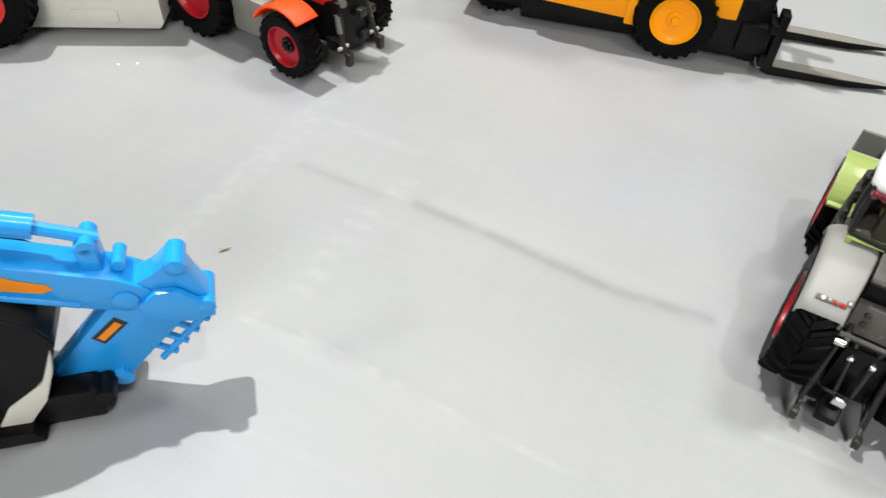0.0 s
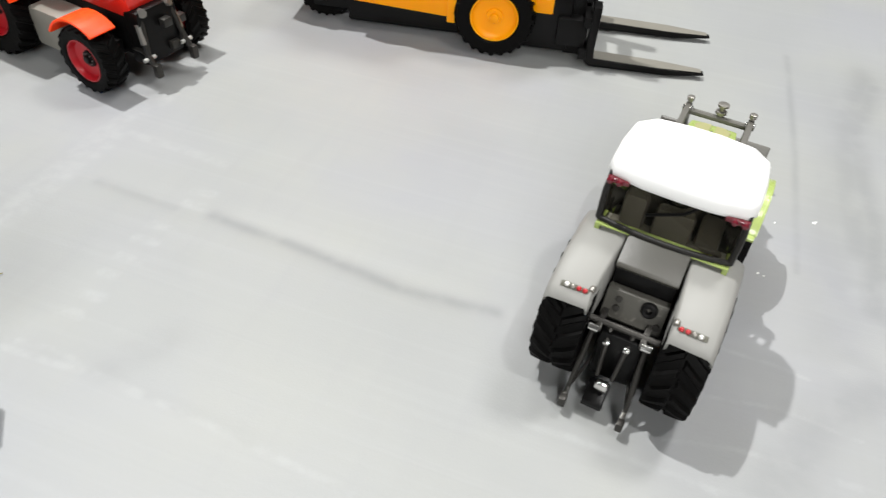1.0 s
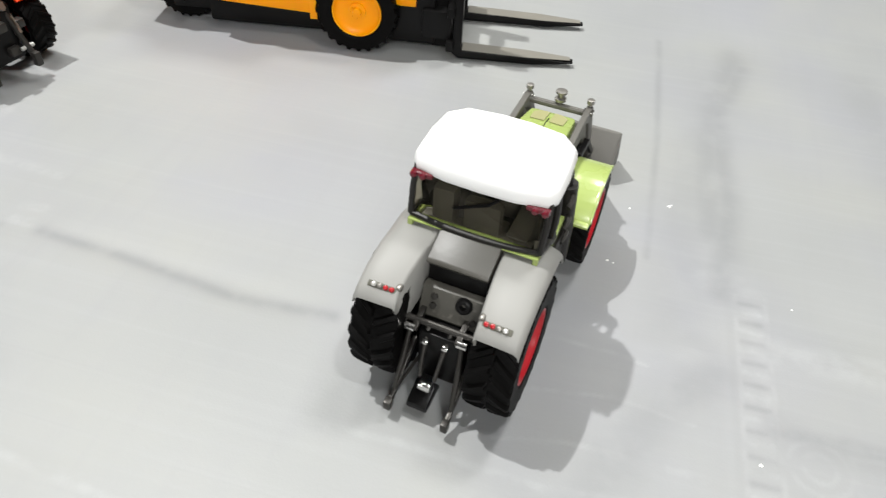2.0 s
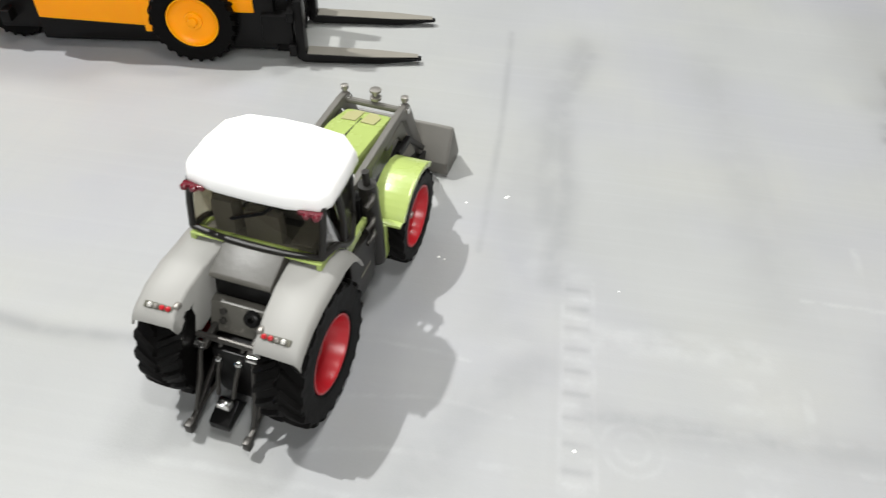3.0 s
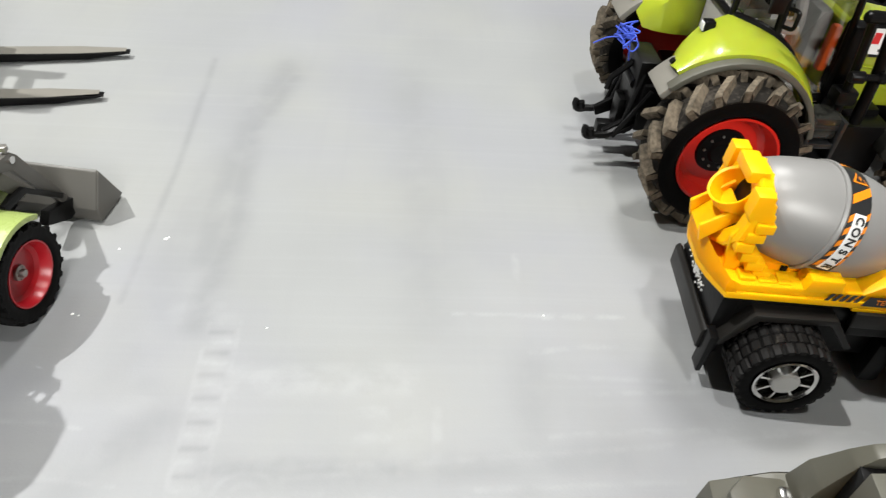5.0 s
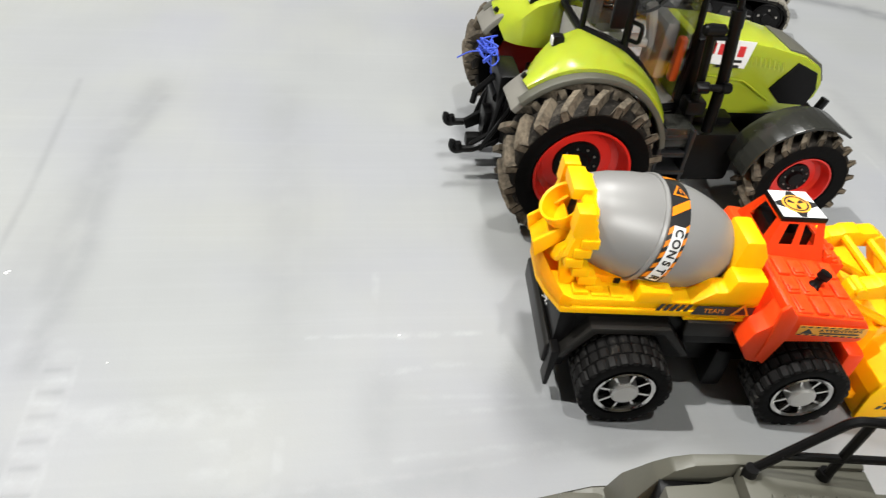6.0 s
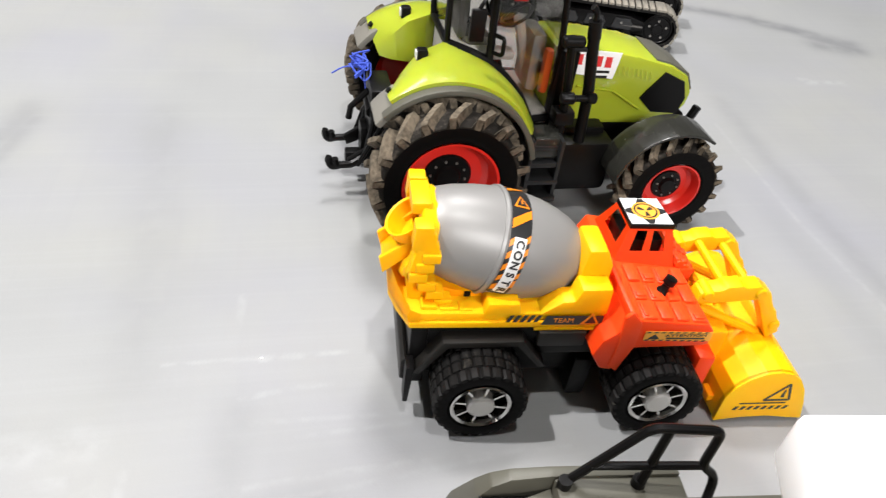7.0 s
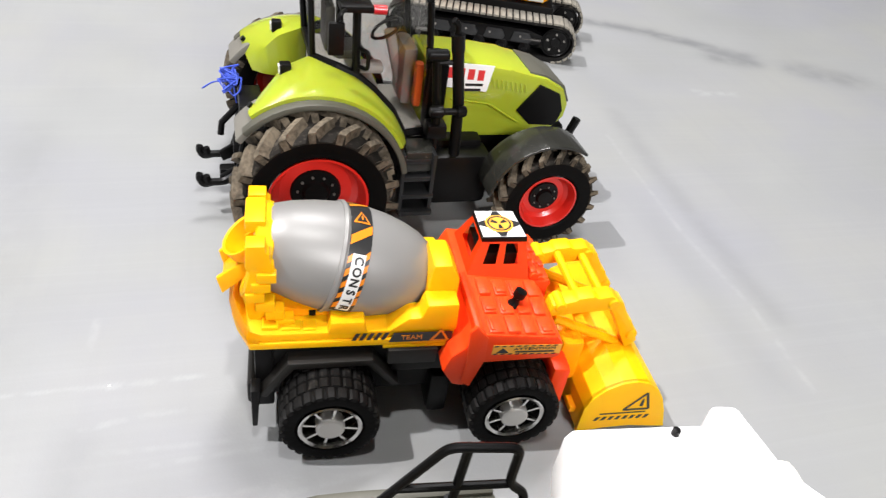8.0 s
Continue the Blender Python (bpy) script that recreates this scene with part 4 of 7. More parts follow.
# ---- cement mixer truck ----
def build_mixer():
    t = thing("toy_mixer_truck", 0.611, 0.149, -34.5, "yellow toy cement mixer truck with grey drum and red cab", "toy truck", "toy trucks")
    kit = wheel_kit(0.0188, 0.020, 0.0122, 26, 0.0006, "spoked", [RUBBER, RUBBER_D], CHROME, SATIN, 0.004, 0.0054, 8)
    for y in (-0.0305, 0.0305):
        wheel(t, kit, 0, y, 10)
        wheel(t, kit, 0.0725, y, 24)
    part("chassis", box(-0.026, 0.092, -0.017, 0.021, 0.013, 0.036, 0.002), BLACK, t)
    part("side_skirt", box(0.0235, 0.0490, -0.0235, 0.0275, 0.030, 0.0455, 0.002), BLACK, t)
    part("mud_flap", box(0.0405, 0.0490, -0.0235, 0.0275, 0.004, 0.026, 0.002), BLACK, t)
    part("axle", box(-0.004, 0.004, -0.026, 0.026, 0.0165, 0.0205, 0.001), BLACK, t)
    part("axle", box(0.068, 0.077, -0.026, 0.026, 0.0165, 0.0205, 0.001), BLACK, t)
    part("subframe", box(-0.0270, 0.048, -0.0205, 0.0245, 0.033, 0.0458, 0.001), BLACK, t)
    part("tail_plate", box(-0.0275, -0.0205, -0.0215, 0.026, 0.012, 0.0458, 0.001), BLACK, t)
    part("side_tank", box(0.0215, 0.0405, -0.0262, -0.0225, 0.0375, 0.0450, 0.0008), DGREY, t, "dark grey side tank")
    for s in (-1, 1):
        ya, yb = sorted((0.002 + s * 0.018, 0.002 + s * 0.0290))
        part("wheel_arch", prism([(-0.0262, 0.0240), (-0.0154, 0.0408), (0.0160, 0.0412), (0.0272, 0.0266), (0.0244, 0.0258), (0.0140, 0.0380), (-0.0130, 0.0376), (-0.0232, 0.0228)], ya, yb, 0.0008), DGREY, t, "angular dark grey wheel arch")
    part("rear_bumper", prism([(-0.0306, 0.0165), (-0.0284, 0.0150), (-0.0273, 0.0170), (-0.0273, 0.0262), (-0.0290, 0.0275), (-0.0306, 0.0258)], -0.023, 0.0285, 0.0008), DGREY, t)
    part("mud_flap", prism([(-0.0290, 0.0080), (-0.0270, 0.0080), (-0.0255, 0.0285), (-0.0290, 0.0285)], -0.0285, -0.0215, 0.0006), BLACK, t)
    # yellow deck: a tray with a raised rim and moulded boxes
    ring = [(-0.0357, -0.006), (-0.0335, -0.014), (-0.0287, -0.0243), (0.0478, -0.0243), (0.0478, 0.0283), (-0.0287, 0.0283), (-0.0335, 0.018), (-0.0357, 0.010)]
    b = plan(ring, 0.0462, 0.0492, 0.0006)
    deck = part("deck", b, YEL, t, "yellow plastic deck")
    b = plan([(0.001 + (x - 0.001) * 0.975, 0.002 + (y - 0.002) * 0.96) for x, y in ring], 0.0490, 0.0528, 0.0009)
    part("deck_tray", b, YEL, deck)
    part("deck_step", box(0.0195, 0.0480, -0.0246, 0.0286, 0.0447, 0.0464, 0.0005), YEL, deck)
    for s in (-1, 1):
        ya, yb = sorted((0.002 + s * 0.0165, 0.002 + s * 0.0258))
        part("deck_box", prism([(-0.0012, 0.0520), (0.0000, 0.0580), (0.0122, 0.0580), (0.0134, 0.0520)], ya, yb, 0.0010), YEL, deck)
        k = 1.0 if s < 0 else 0.4
        part("deck_box", prism([(x, 0.0520 + z * k) for x, z in ((0.0200, 0.0), (0.0285, 0.0070), (0.0330, 0.0072), (0.0348, 0.0132), (0.0468, 0.0135), (0.0474, 0.0))], ya, yb, 0.0014), YEL, deck)
    part("front_box", prism([(0.0345, 0.0520), (0.0370, 0.0770), (0.0442, 0.0772), (0.0478, 0.0700), (0.0478, 0.0520)], -0.0155, 0.0010, 0.0016), YEL, deck)
    # a yellow part; the amber puts the drum's shade into its colour
    part("cradle", prism([(-0.0270, 0.0520), (-0.0215, 0.0590), (-0.0120, 0.0560), (0.0040, 0.0540), (0.0360, 0.0535), (0.0360, 0.0520)], -0.0135, 0.0165, 0.001), AMBER, deck, "yellow cradle under the drum, amber for its shade")
    b = bmesh.new()
    for k, (x, y, w, d, z) in enumerate(((-0.0245, -0.0210, 0.006, 0.006, 0.0542), (-0.0175, -0.0215, 0.007, 0.005, 0.0536), (-0.0285, -0.0150, 0.005, 0.006, 0.0550), (-0.0215, -0.0140, 0.004, 0.005, 0.0556), (-0.0100, -0.0218, 0.005, 0.006, 0.0534))):
        box(x, x + w, y, y + d, 0.0520, z, 0.0006, b)
    part("deck_mouldings", b, YEL, deck)
    part("cradle_slot", box(-0.0075, -0.0050, -0.0143, -0.0134, 0.0530, 0.0552, 0.0002), BLACK, deck)
    rng = random.Random(11)
    b = bmesh.new()
    for k in range(70):
        y, z = rng.gauss(0.004, 0.0045), rng.gauss(0.0315, 0.0018)
        box(-0.0280, -0.0274, y - 0.0003, y + 0.0004, z - 0.0003, z + 0.0003, 0, b)
    part("paint_specks", b, WHITELBL, t, "white specks on the dark tail")
    # hazard strip on the deck edge
    m = side_m(-0.0238)
    b = bmesh.new()
    for i in range(5):
        merge(b, flat([(0.0075 + i * 0.0027, 0.0487), (0.0090 + i * 0.0027, 0.0487), (0.0108 + i * 0.0027, 0.0526), (0.0093 + i * 0.0027, 0.0526)], Matrix.Translation((0, -0.0002, 0)) @ m))
    part("hazard_stripes", b, BLACKLBL, deck)
    st = part("side_label", flat([(0.0215, 0.0482), (0.0232, 0.0528), (0.0455, 0.0528), (0.0455, 0.0482)], Matrix.Translation((0, -0.0008, 0)) @ m), BLACKLBL, deck)
    shape("lettering", letters("TEAM", 0.0032), ORLBL, st, Matrix.Translation((0.0300, -0.0249, 0.0505)) @ pose(0, 0, 0, 90, 0, 0))
    part("triangle_sign", flat([(0.0368, 0.0485), (0.0410, 0.0545), (0.0445, 0.0485)], Matrix.Translation((0, -0.0010, 0)) @ m), ORLBL, st)
    part("sign_mark", flat([(0.0385, 0.0493), (0.0410, 0.0530), (0.0430, 0.0493)], Matrix.Translation((0, -0.0012, 0)) @ m), BLACKLBL, st)
    # drum
    prof = [(-0.028, 0.0), (-0.028, 0.0140), (-0.027, 0.0150), (-0.021, 0.0175), (-0.013, 0.0197), (-0.006, 0.0209), (0.0, 0.0214), (0.006, 0.0214), (0.013, 0.0206), (0.020, 0.0189), (0.026, 0.0165), (0.031, 0.0133), (0.0345, 0.0092), (0.036, 0.0050), (0.0362, 0.0)]
    prof = [(x * 1.05 - 0.0008, r * 0.98) for x, r in prof]
    drum = part("drum", lathe(prof, "x", 56), DRUM, t, "silver grey mixing drum")
    drum.matrix_basis = pose(0.0052, 0.001, 0.0681, 0, 15.5, 0)
    part("drum_ring", lathe([(-0.0058, 0.0203), (-0.0058, 0.0213), (-0.0045, 0.0216), (-0.0038, 0.0212), (-0.0036, 0.0204)], "x", 56), DRUM, drum)

    # a black disc closes the end, in place of the shaded hollow
    part("mouth_shade", lathe([(-0.0300, 0.0), (-0.0306, 0.0), (-0.0306, 0.0112), (-0.0300, 0.0114)], "x", 28), BLACK, drum, "black disc for the shade in the drum's mouth")

    def on_drum(u, v, lift):
        """u: along the drum's axis; v: round it from the top towards the near side, in degrees."""
        r = float(np.interp(u, [p[0] for p in prof[1:]], [p[1] for p in prof[1:]])) + lift
        a = radians(v)
        return Vector((u, -r * math.sin(a), r * math.cos(a)))

    def patch(u0, u1, v0, v1, lift, shear=0.0, nu=5, nv=None):
        nv = nv or max(2, int(abs(v1 - v0) / 6))
        b = bmesh.new()
        g = [[b.verts.new(on_drum(u0 + (u1 - u0) * i / nu, v0 + (v1 - v0) * j / nv + shear * i / nu, lift)) for i in range(nu + 1)] for j in range(nv + 1)]
        for j in range(nv):
            for i in range(nu):
                b.faces.new((g[j][i], g[j][i + 1], g[j + 1][i + 1], g[j + 1][i]))
        return b

    band = part("label_band", patch(-0.0034, 0.0046, -110, 118, 0.0002), BLACKLBL, drum, "black and orange warning label round the drum")
    for v0, v1, sh in ((28, 38, -14), (104, 112, -14), (-52, -44, -16), (-72, -64, -16), (-34, -26, -16)):
        part("orange_stripe", patch(-0.0032, 0.0044, v0, v1, 0.00035, sh), ORLBL, band)

    def sign(u0, u1, v0, v1, lift):
        """A triangle that follows the drum's curve: base at v1, tip at v0."""
        b = bmesh.new()
        n = 8
        g = []
        for j in range(n + 1):
            k = j / n
            um = (u0 + u1) / 2
            g.append([b.verts.new(on_drum(um + (u - um) * max(k, 0.02), v0 + (v1 - v0) * k, lift)) for u in (u0, um, u1)])
        for p, q in zip(g, g[1:]):
            for i in range(2):
                b.faces.new((p[i], p[i + 1], q[i + 1], q[i]))
        return b

    tri = part("triangle_sign", sign(-0.0026, 0.0038, -4, 13, 0.0004), ORLBL, band, "orange triangle sign")
    part("sign_field", sign(-0.0015, 0.0027, -0.5, 11.2, 0.0006), BLACKLBL, band)
    part("sign_mark", patch(0.0003, 0.0009, 4, 9.5, 0.0008), ORLBL, band)
    part("orange_stripe", patch(-0.0032, 0.0044, -20, -13, 0.00035, -10), ORLBL, band)
    for v0 in (50, 63, 76, 89, 102):
        part("orange_stripe", patch(-0.0033, -0.0016, v0, v0 + 7, 0.0004, -4), ORLBL, band)
        part("orange_stripe", patch(0.0030, 0.0045, v0 - 5, v0 + 2, 0.0004, -4), ORLBL, band)
    part("word_strip", patch(-0.0017, 0.0031, 46, 112, 0.0006), WHITELBL, band)
    for k, ch in enumerate("CONSTR"):
        me = letters(ch, 0.0046, 0.0001, 0.00012)
        for v in me.vertices:
            v.co = on_drum(0.0007 + v.co.y * 0.95, 52.5 + 10.6 * k + math.degrees(v.co.x * 0.95 / 0.0214), 0.0009 + v.co.z)
        link("letter", me, BLACKLBL, band)
    # collar round the drum's mouth, scoop, chute and steps at the tail
    g = bmesh.new()
    rings = []
    for x, ro, ri in ((-0.0036, 0.0180, 0.0130), (-0.0030, 0.0192, 0.0122), (0.0028, 0.0192, 0.0122), (0.0036, 0.0182, 0.0130)):
        for r in (ro, ri):
            rings.append([g.verts.new((x, r * math.cos(radians(k * 30 + 15)) * (1.0 if k % 3 else 1.04), r * math.sin(radians(k * 30 + 15)))) for k in range(12)])
    for p, q in ((0, 2), (2, 4), (4, 6), (6, 7), (7, 5), (5, 3), (3, 1), (1, 0)):
        for k in range(12):
            g.faces.new((rings[p][k], rings[p][(k + 1) % 12], rings[q][(k + 1) % 12], rings[q][k]))
    g.transform(pose(-0.0246, 0.0015, 0.0762, 0, 14, 0) @ Matrix.Diagonal((1, 1, 0.92, 1)))
    hopper = part("hopper", g, YEL, t, "yellow collar round the drum's mouth", 25)
    part("collar_block", box(-0.0284, -0.0212, -0.0060, 0.0090, 0.0890, 0.0940, 0.0010), YEL, hopper)
    for s in (-1, 1):
        ya, yb = sorted((0.0015 + s * 0.0120, 0.0015 + s * 0.0185))
        part("collar_block", prism([(-0.0284, 0.0820), (-0.0278, 0.0915), (-0.0214, 0.0915), (-0.0212, 0.0885), (-0.0200, 0.0877), (-0.0196, 0.0840), (-0.0186, 0.0832), (-0.0180, 0.0765), (-0.0252, 0.0765)], ya, yb, 0.0010), YEL, hopper)
    # a hollow funnel whose rim climbs to the collar
    b = lathe([(0.0, 0.0104), (-0.0045, 0.0100), (-0.0085, 0.0086), (-0.0115, 0.0062), (-0.0112, 0.0050), (-0.0080, 0.0074), (-0.0045, 0.0088), (-0.0004, 0.0093)], "z", 24, None, pose(-0.0296, 0.0015, 0.0830, 0, -34, 0) @ Matrix.Diagonal((0.86, 1.0, 1.0, 1)), closed=True)
    part("scoop", b, YEL, hopper, "hollow yellow filling funnel")
    b = prism([(-0.0378, 0.0642), (-0.0366, 0.0624), (-0.0245, 0.0745), (-0.0262, 0.0772)], -0.0052, 0.0082, 0.0006)
    for s in (-1, 1):
        prism([(-0.0392, 0.0692), (-0.0375, 0.0618), (-0.0230, 0.0748), (-0.0250, 0.0800)], 0.0015 + s * 0.0076 - 0.0009, 0.0015 + s * 0.0076 + 0.0009, 0.0006, b)
    part("chute", b, YEL, hopper, "yellow discharge chute")
    hopper.matrix_basis = Matrix.Translation((-0.0010, 0, -0.0034))
    for s in (-1, 1):
        y = 0.0015 + s * 0.0172
        rail = part("stair_rail", prism([(-0.0268, 0.0775), (-0.0212, 0.0775), (-0.0244, 0.0670), (-0.0180, 0.0525), (-0.0290, 0.0525), (-0.0315, 0.0680)], y - 0.0010 + s * -0.0018, y + 0.0010 + s * -0.0018, 0.0006), YEL, t, "zigzag yellow stair")
        for x, z in ((-0.0222, 0.0752), (-0.0242, 0.0708), (-0.0264, 0.0662), (-0.0230, 0.0617), (-0.0197, 0.0578), (-0.0162, 0.0535)):
            part("stair_step", box(x - 0.0034, x + 0.0034, y - 0.0030, y + 0.0030, z - 0.0022, z + 0.0018, 0.0007), YEL, rail)
    g = bmesh.new()
    wall = ((-0.0250, -0.0240, 0.0528), (-0.0292, -0.0238, 0.0548), (-0.0335, -0.0140, 0.0582), (-0.0357, -0.0060, 0.0602), (-0.0357, 0.0100, 0.0602), (-0.0335, 0.0180, 0.0582), (-0.0292, 0.0278, 0.0548), (-0.0250, 0.0280, 0.0528))
    lo = [g.verts.new((x, y, 0.0490)) for x, y, _ in wall]
    mi = [g.verts.new((x * 1.02, y, (0.0490 + z) / 2)) for x, y, z in wall]
    hi = [g.verts.new((x * 0.985, y * 0.97, z)) for x, y, z in wall]
    for p, q in ((lo, mi), (mi, hi)):
        for k in range(len(wall) - 1):
            g.faces.new((p[k], p[k + 1], q[k + 1], q[k]))
    bmesh.ops.solidify(g, geom=g.faces[:], thickness=0.0016)
    part("tail_wall", g, YEL, deck, "curved yellow tail wall")
    part("drum_bearing", box(-0.0255, -0.0205, -0.0090, 0.0130, 0.0525, 0.0680, 0.001), AMBER, t)
    # red front body
    b = prism([(0.0415, 0.0400), (0.0462, 0.0326), (0.0510, 0.0315), (0.0560, 0.0440), (0.0850, 0.0450), (0.0870, 0.0460), (0.0870, 0.0530), (0.0840, 0.0565), (0.0560, 0.0590), (0.0520, 0.0595), (0.0485, 0.0520), (0.0440, 0.0480)], -0.0335, 0.0310, 0.001)
    body = part("front_body", b, ORED, t, "orange-red front body with moulded panels")
    for i in range(4):
        for j in range(3):
            x0, y0 = 0.0570 + i * 0.0068, -0.0325 + j * 0.0103
            zt = 0.0588 - (x0 - 0.056) * 0.089
            up = 0.0008 + 0.0006 * ((i * 2 + j) % 3) / 2
            pb = box(x0 + 0.0003 * ((i * 5 + j) % 3), x0 + 0.0060 - 0.0004 * ((i + j * 2) % 3), y0, y0 + 0.0098 - 0.0006 * ((i * 3 + j) % 2), zt - 0.002, zt + up, 0.0009)
            kind = (i * 7 + j * 5) % 4
            if kind == 0:
                box(x0 + 0.0008, x0 + 0.0024, y0 + 0.001, y0 + 0.0085, zt, zt + up + 0.0006, 0.0004, pb)
            elif kind == 1:
                box(x0 + 0.0010, x0 + 0.0048, y0 + 0.0010, y0 + 0.0040, zt, zt + up + 0.0007, 0.0005, pb)
            part("hood_panel", pb, ORED, body)
    part("side_rail", prism([(0.0490, 0.0610), (0.0515, 0.0640), (0.0565, 0.0580), (0.0570, 0.0460), (0.0530, 0.0315), (0.0490, 0.0345), (0.0500, 0.0460)], -0.0343, -0.0325, 0.0007), ORED, body)
    squash = Matrix.Translation((0, 0, 0.0490)) @ Matrix.Diagonal((1, 1, 0.58, 1)) @ Matrix.Translation((0, 0, -0.0470))
    m = squash @ side_m(-0.0341)
    st = part("warning_label", flat([(0.0590, 0.0475), (0.0590, 0.0560), (0.0862, 0.0545), (0.0862, 0.0460)], m), YELLBL, body, "yellow and black caution label")
    b = bmesh.new()
    for i in range(9):
        for vv in (0.0462, 0.0540):
            o = 0.0006 if vv > 0.05 else 0.0014 - i * 0.0001
            merge(b, flat([(0.0593 + i * 0.0029, vv + o - i * 0.0001), (0.0607 + i * 0.0029, vv + o - i * 0.0001), (0.0613 + i * 0.0029, vv + o + 0.0009 - i * 0.0001), (0.0599 + i * 0.0029, vv + o + 0.0009 - i * 0.0001)], Matrix.Translation((0, -0.0002, 0)) @ m))
    part("hazard_stripes", b, BLACKLBL, st)
    shape("lettering", letters("ATTENTION", 0.0030), BLACKLBL, st, squash @ Matrix.Translation((0.0755, -0.0346, 0.0522)) @ pose(0, 0, 0, 90, 0, 0))
    b = bmesh.new()
    merge(b, flat([(0.0680, 0.0488), (0.0680, 0.0501), (0.0835, 0.0495), (0.0835, 0.0482)], Matrix.Translation((0, -0.0002, 0)) @ m))
    merge(b, flat([(0.0605, 0.0490), (0.0630, 0.0532), (0.0655, 0.0487)], Matrix.Translation((0, -0.0002, 0)) @ m))
    part("label_marks", b, BLACKLBL, st)
    part("hood_rail", box(0.0512, 0.0542, -0.0332, -0.0008, 0.0575, 0.0622, 0.0012), ORED, body)
    lv = part("lever", lathe([(0, 0.0), (0, 0.0030), (0.002, 0.0022), (0.003, 0.0016), (0.0050, 0.0016), (0.0056, 0.0025), (0.0082, 0.0025), (0.0088, 0.0)], "z", 14, None, pose(0.0700, -0.0165, 0.0570, 0, 18, 0)), BLACK, body, "small black lever")
    # cab
    cx0, cx1, cy0, cy1 = 0.0545, 0.0815, 0.000, 0.0290
    low = [(cx0 - 0.0005, cy0 - 0.0010, 0.0560), (cx1, cy0 - 0.0010, 0.0560), (cx1, cy1, 0.0560), (cx0 - 0.0005, cy1, 0.0560)]
    top = [(0.0606, 0.0054, 0.0722), (0.0788, 0.0054, 0.0722), (0.0772, 0.0230, 0.0722), (0.0606, 0.0230, 0.0722)]
    cab = part("cab", box(cx0 + 0.001, cx1 - 0.001, cy0, cy1 - 0.001, 0.0540, 0.0588, 0.0006), ORED, t, "small red open-windowed cab")
    for k in range(4):
        # each side is a sloping plate with window holes through it
        p0, p1, q1, q0 = (Vector(v) for v in (low[k], low[(k + 1) % 4], top[(k + 1) % 4], top[k]))
        us = (0.0, 0.19, 0.42, 0.56, 0.82, 1.0) if k % 2 == 0 else (0.0, 0.20, 0.47, 0.50, 0.80, 1.0)
        vs = (0.0, 0.44, 0.93, 1.0)
        b = bmesh.new()
        g = [[b.verts.new(p0.lerp(p1, u).lerp(q0.lerp(q1, u), v)) for u in us] for v in vs]
        for r in range(3):
            for c in range(5):
                if not (r == 1 and (c in (1, 3) or (k % 2 and c == 2))):
                    b.faces.new((g[r][c], g[r][c + 1], g[r + 1][c + 1], g[r + 1][c]))
        bmesh.ops.solidify(b, geom=b.faces[:], thickness=0.0014)
        part("cab_side", b, ORED, cab)
    part("cab_inside", box(0.060, 0.077, 0.006, 0.024, 0.0580, 0.0655, 0.001), BLACK, cab)
    roof = part("cab_roof", plan([(0.0602, 0.0050), (0.0792, 0.0050), (0.0776, 0.0234), (0.0602, 0.0234)], 0.0718, 0.0740, 0.0005), BLACK, cab)
    part("roof_decal", plan([(0.0607, 0.0056), (0.0785, 0.0056), (0.0771, 0.0228), (0.0607, 0.0228)], 0.0739, 0.0742, 0.0), WHITELBL, roof, "white, black and yellow roof decal")
    c = Matrix.Translation((0.0692, 0.0140, 0.0743)) @ Matrix.Diagonal((1.04, 1.02, 1, 1))
    part("decal_disc", lathe([(0.0001, 0.0), (0.0001, 0.0056), (-0.0001, 0.0056)], "z", 28, None, c), YELLBL, roof)
    b = bmesh.new()
    for i in range(4):
        merge(b, flat([(0.0053, -0.0024), (0.0082, -0.0010), (0.0082, 0.0010), (0.0053, 0.0024)], c @ pose(0, 0, -0.00005, 0, 0, 90 * i), 0.0001))
    lathe([(0.0002, 0.0048), (0.0003, 0.0044), (0.0002, 0.0041)], "z", 28, b, c)
    for i in range(3):
        merge(b, flat([(0.0008, -0.0004), (0.0034, -0.0010), (0.0034, 0.0010), (0.0008, 0.0004)], c @ pose(0, 0, 0.00015, 0, 0, 30 + 120 * i), 0.0001))
    part("decal_print", b, BLACKLBL, roof)
    part("engine_ribs", box(0.0815, 0.0900, -0.003, 0.030, 0.046, 0.0575, 0.002), ORED, body)
    b = bmesh.new()
    for i in range(3):
        tube([(0.0830 + i * 0.0030, -0.002, 0.0590 - i * 0.0018), (0.0830 + i * 0.0030, 0.028, 0.0590 - i * 0.0018)], 0.0017, b, 8)
        for w in range(4):
            box(0.0815 + i * 0.0030, 0.0840 + i * 0.0030, -0.001 + w * 0.0075, 0.0025 + w * 0.0075, 0.056, 0.0612 - i * 0.0018 + 0.0006 * ((w + i) % 2), 0.0007, b)
    part("engine_block", b, ORED, body)
    part("front_bumper", box(0.088, 0.0955, -0.032, 0.032, 0.014, 0.036, 0.002), ORED, t)
    # loader arms
    for s in (-1, 1):
        y = 0.00225 + s * 0.01575
        b = prism([(0.086, 0.0510), (0.087, 0.0570), (0.0960, 0.0588), (0.0975, 0.0602), (0.1040, 0.0610), (0.1055, 0.0600), (0.1115, 0.0608), (0.1175, 0.0572), (0.1225, 0.0478), (0.1240, 0.0472), (0.1300, 0.0350), (0.1255, 0.0310), (0.1130, 0.0535)], y - 0.0036, y + 0.0036, 0.0012)
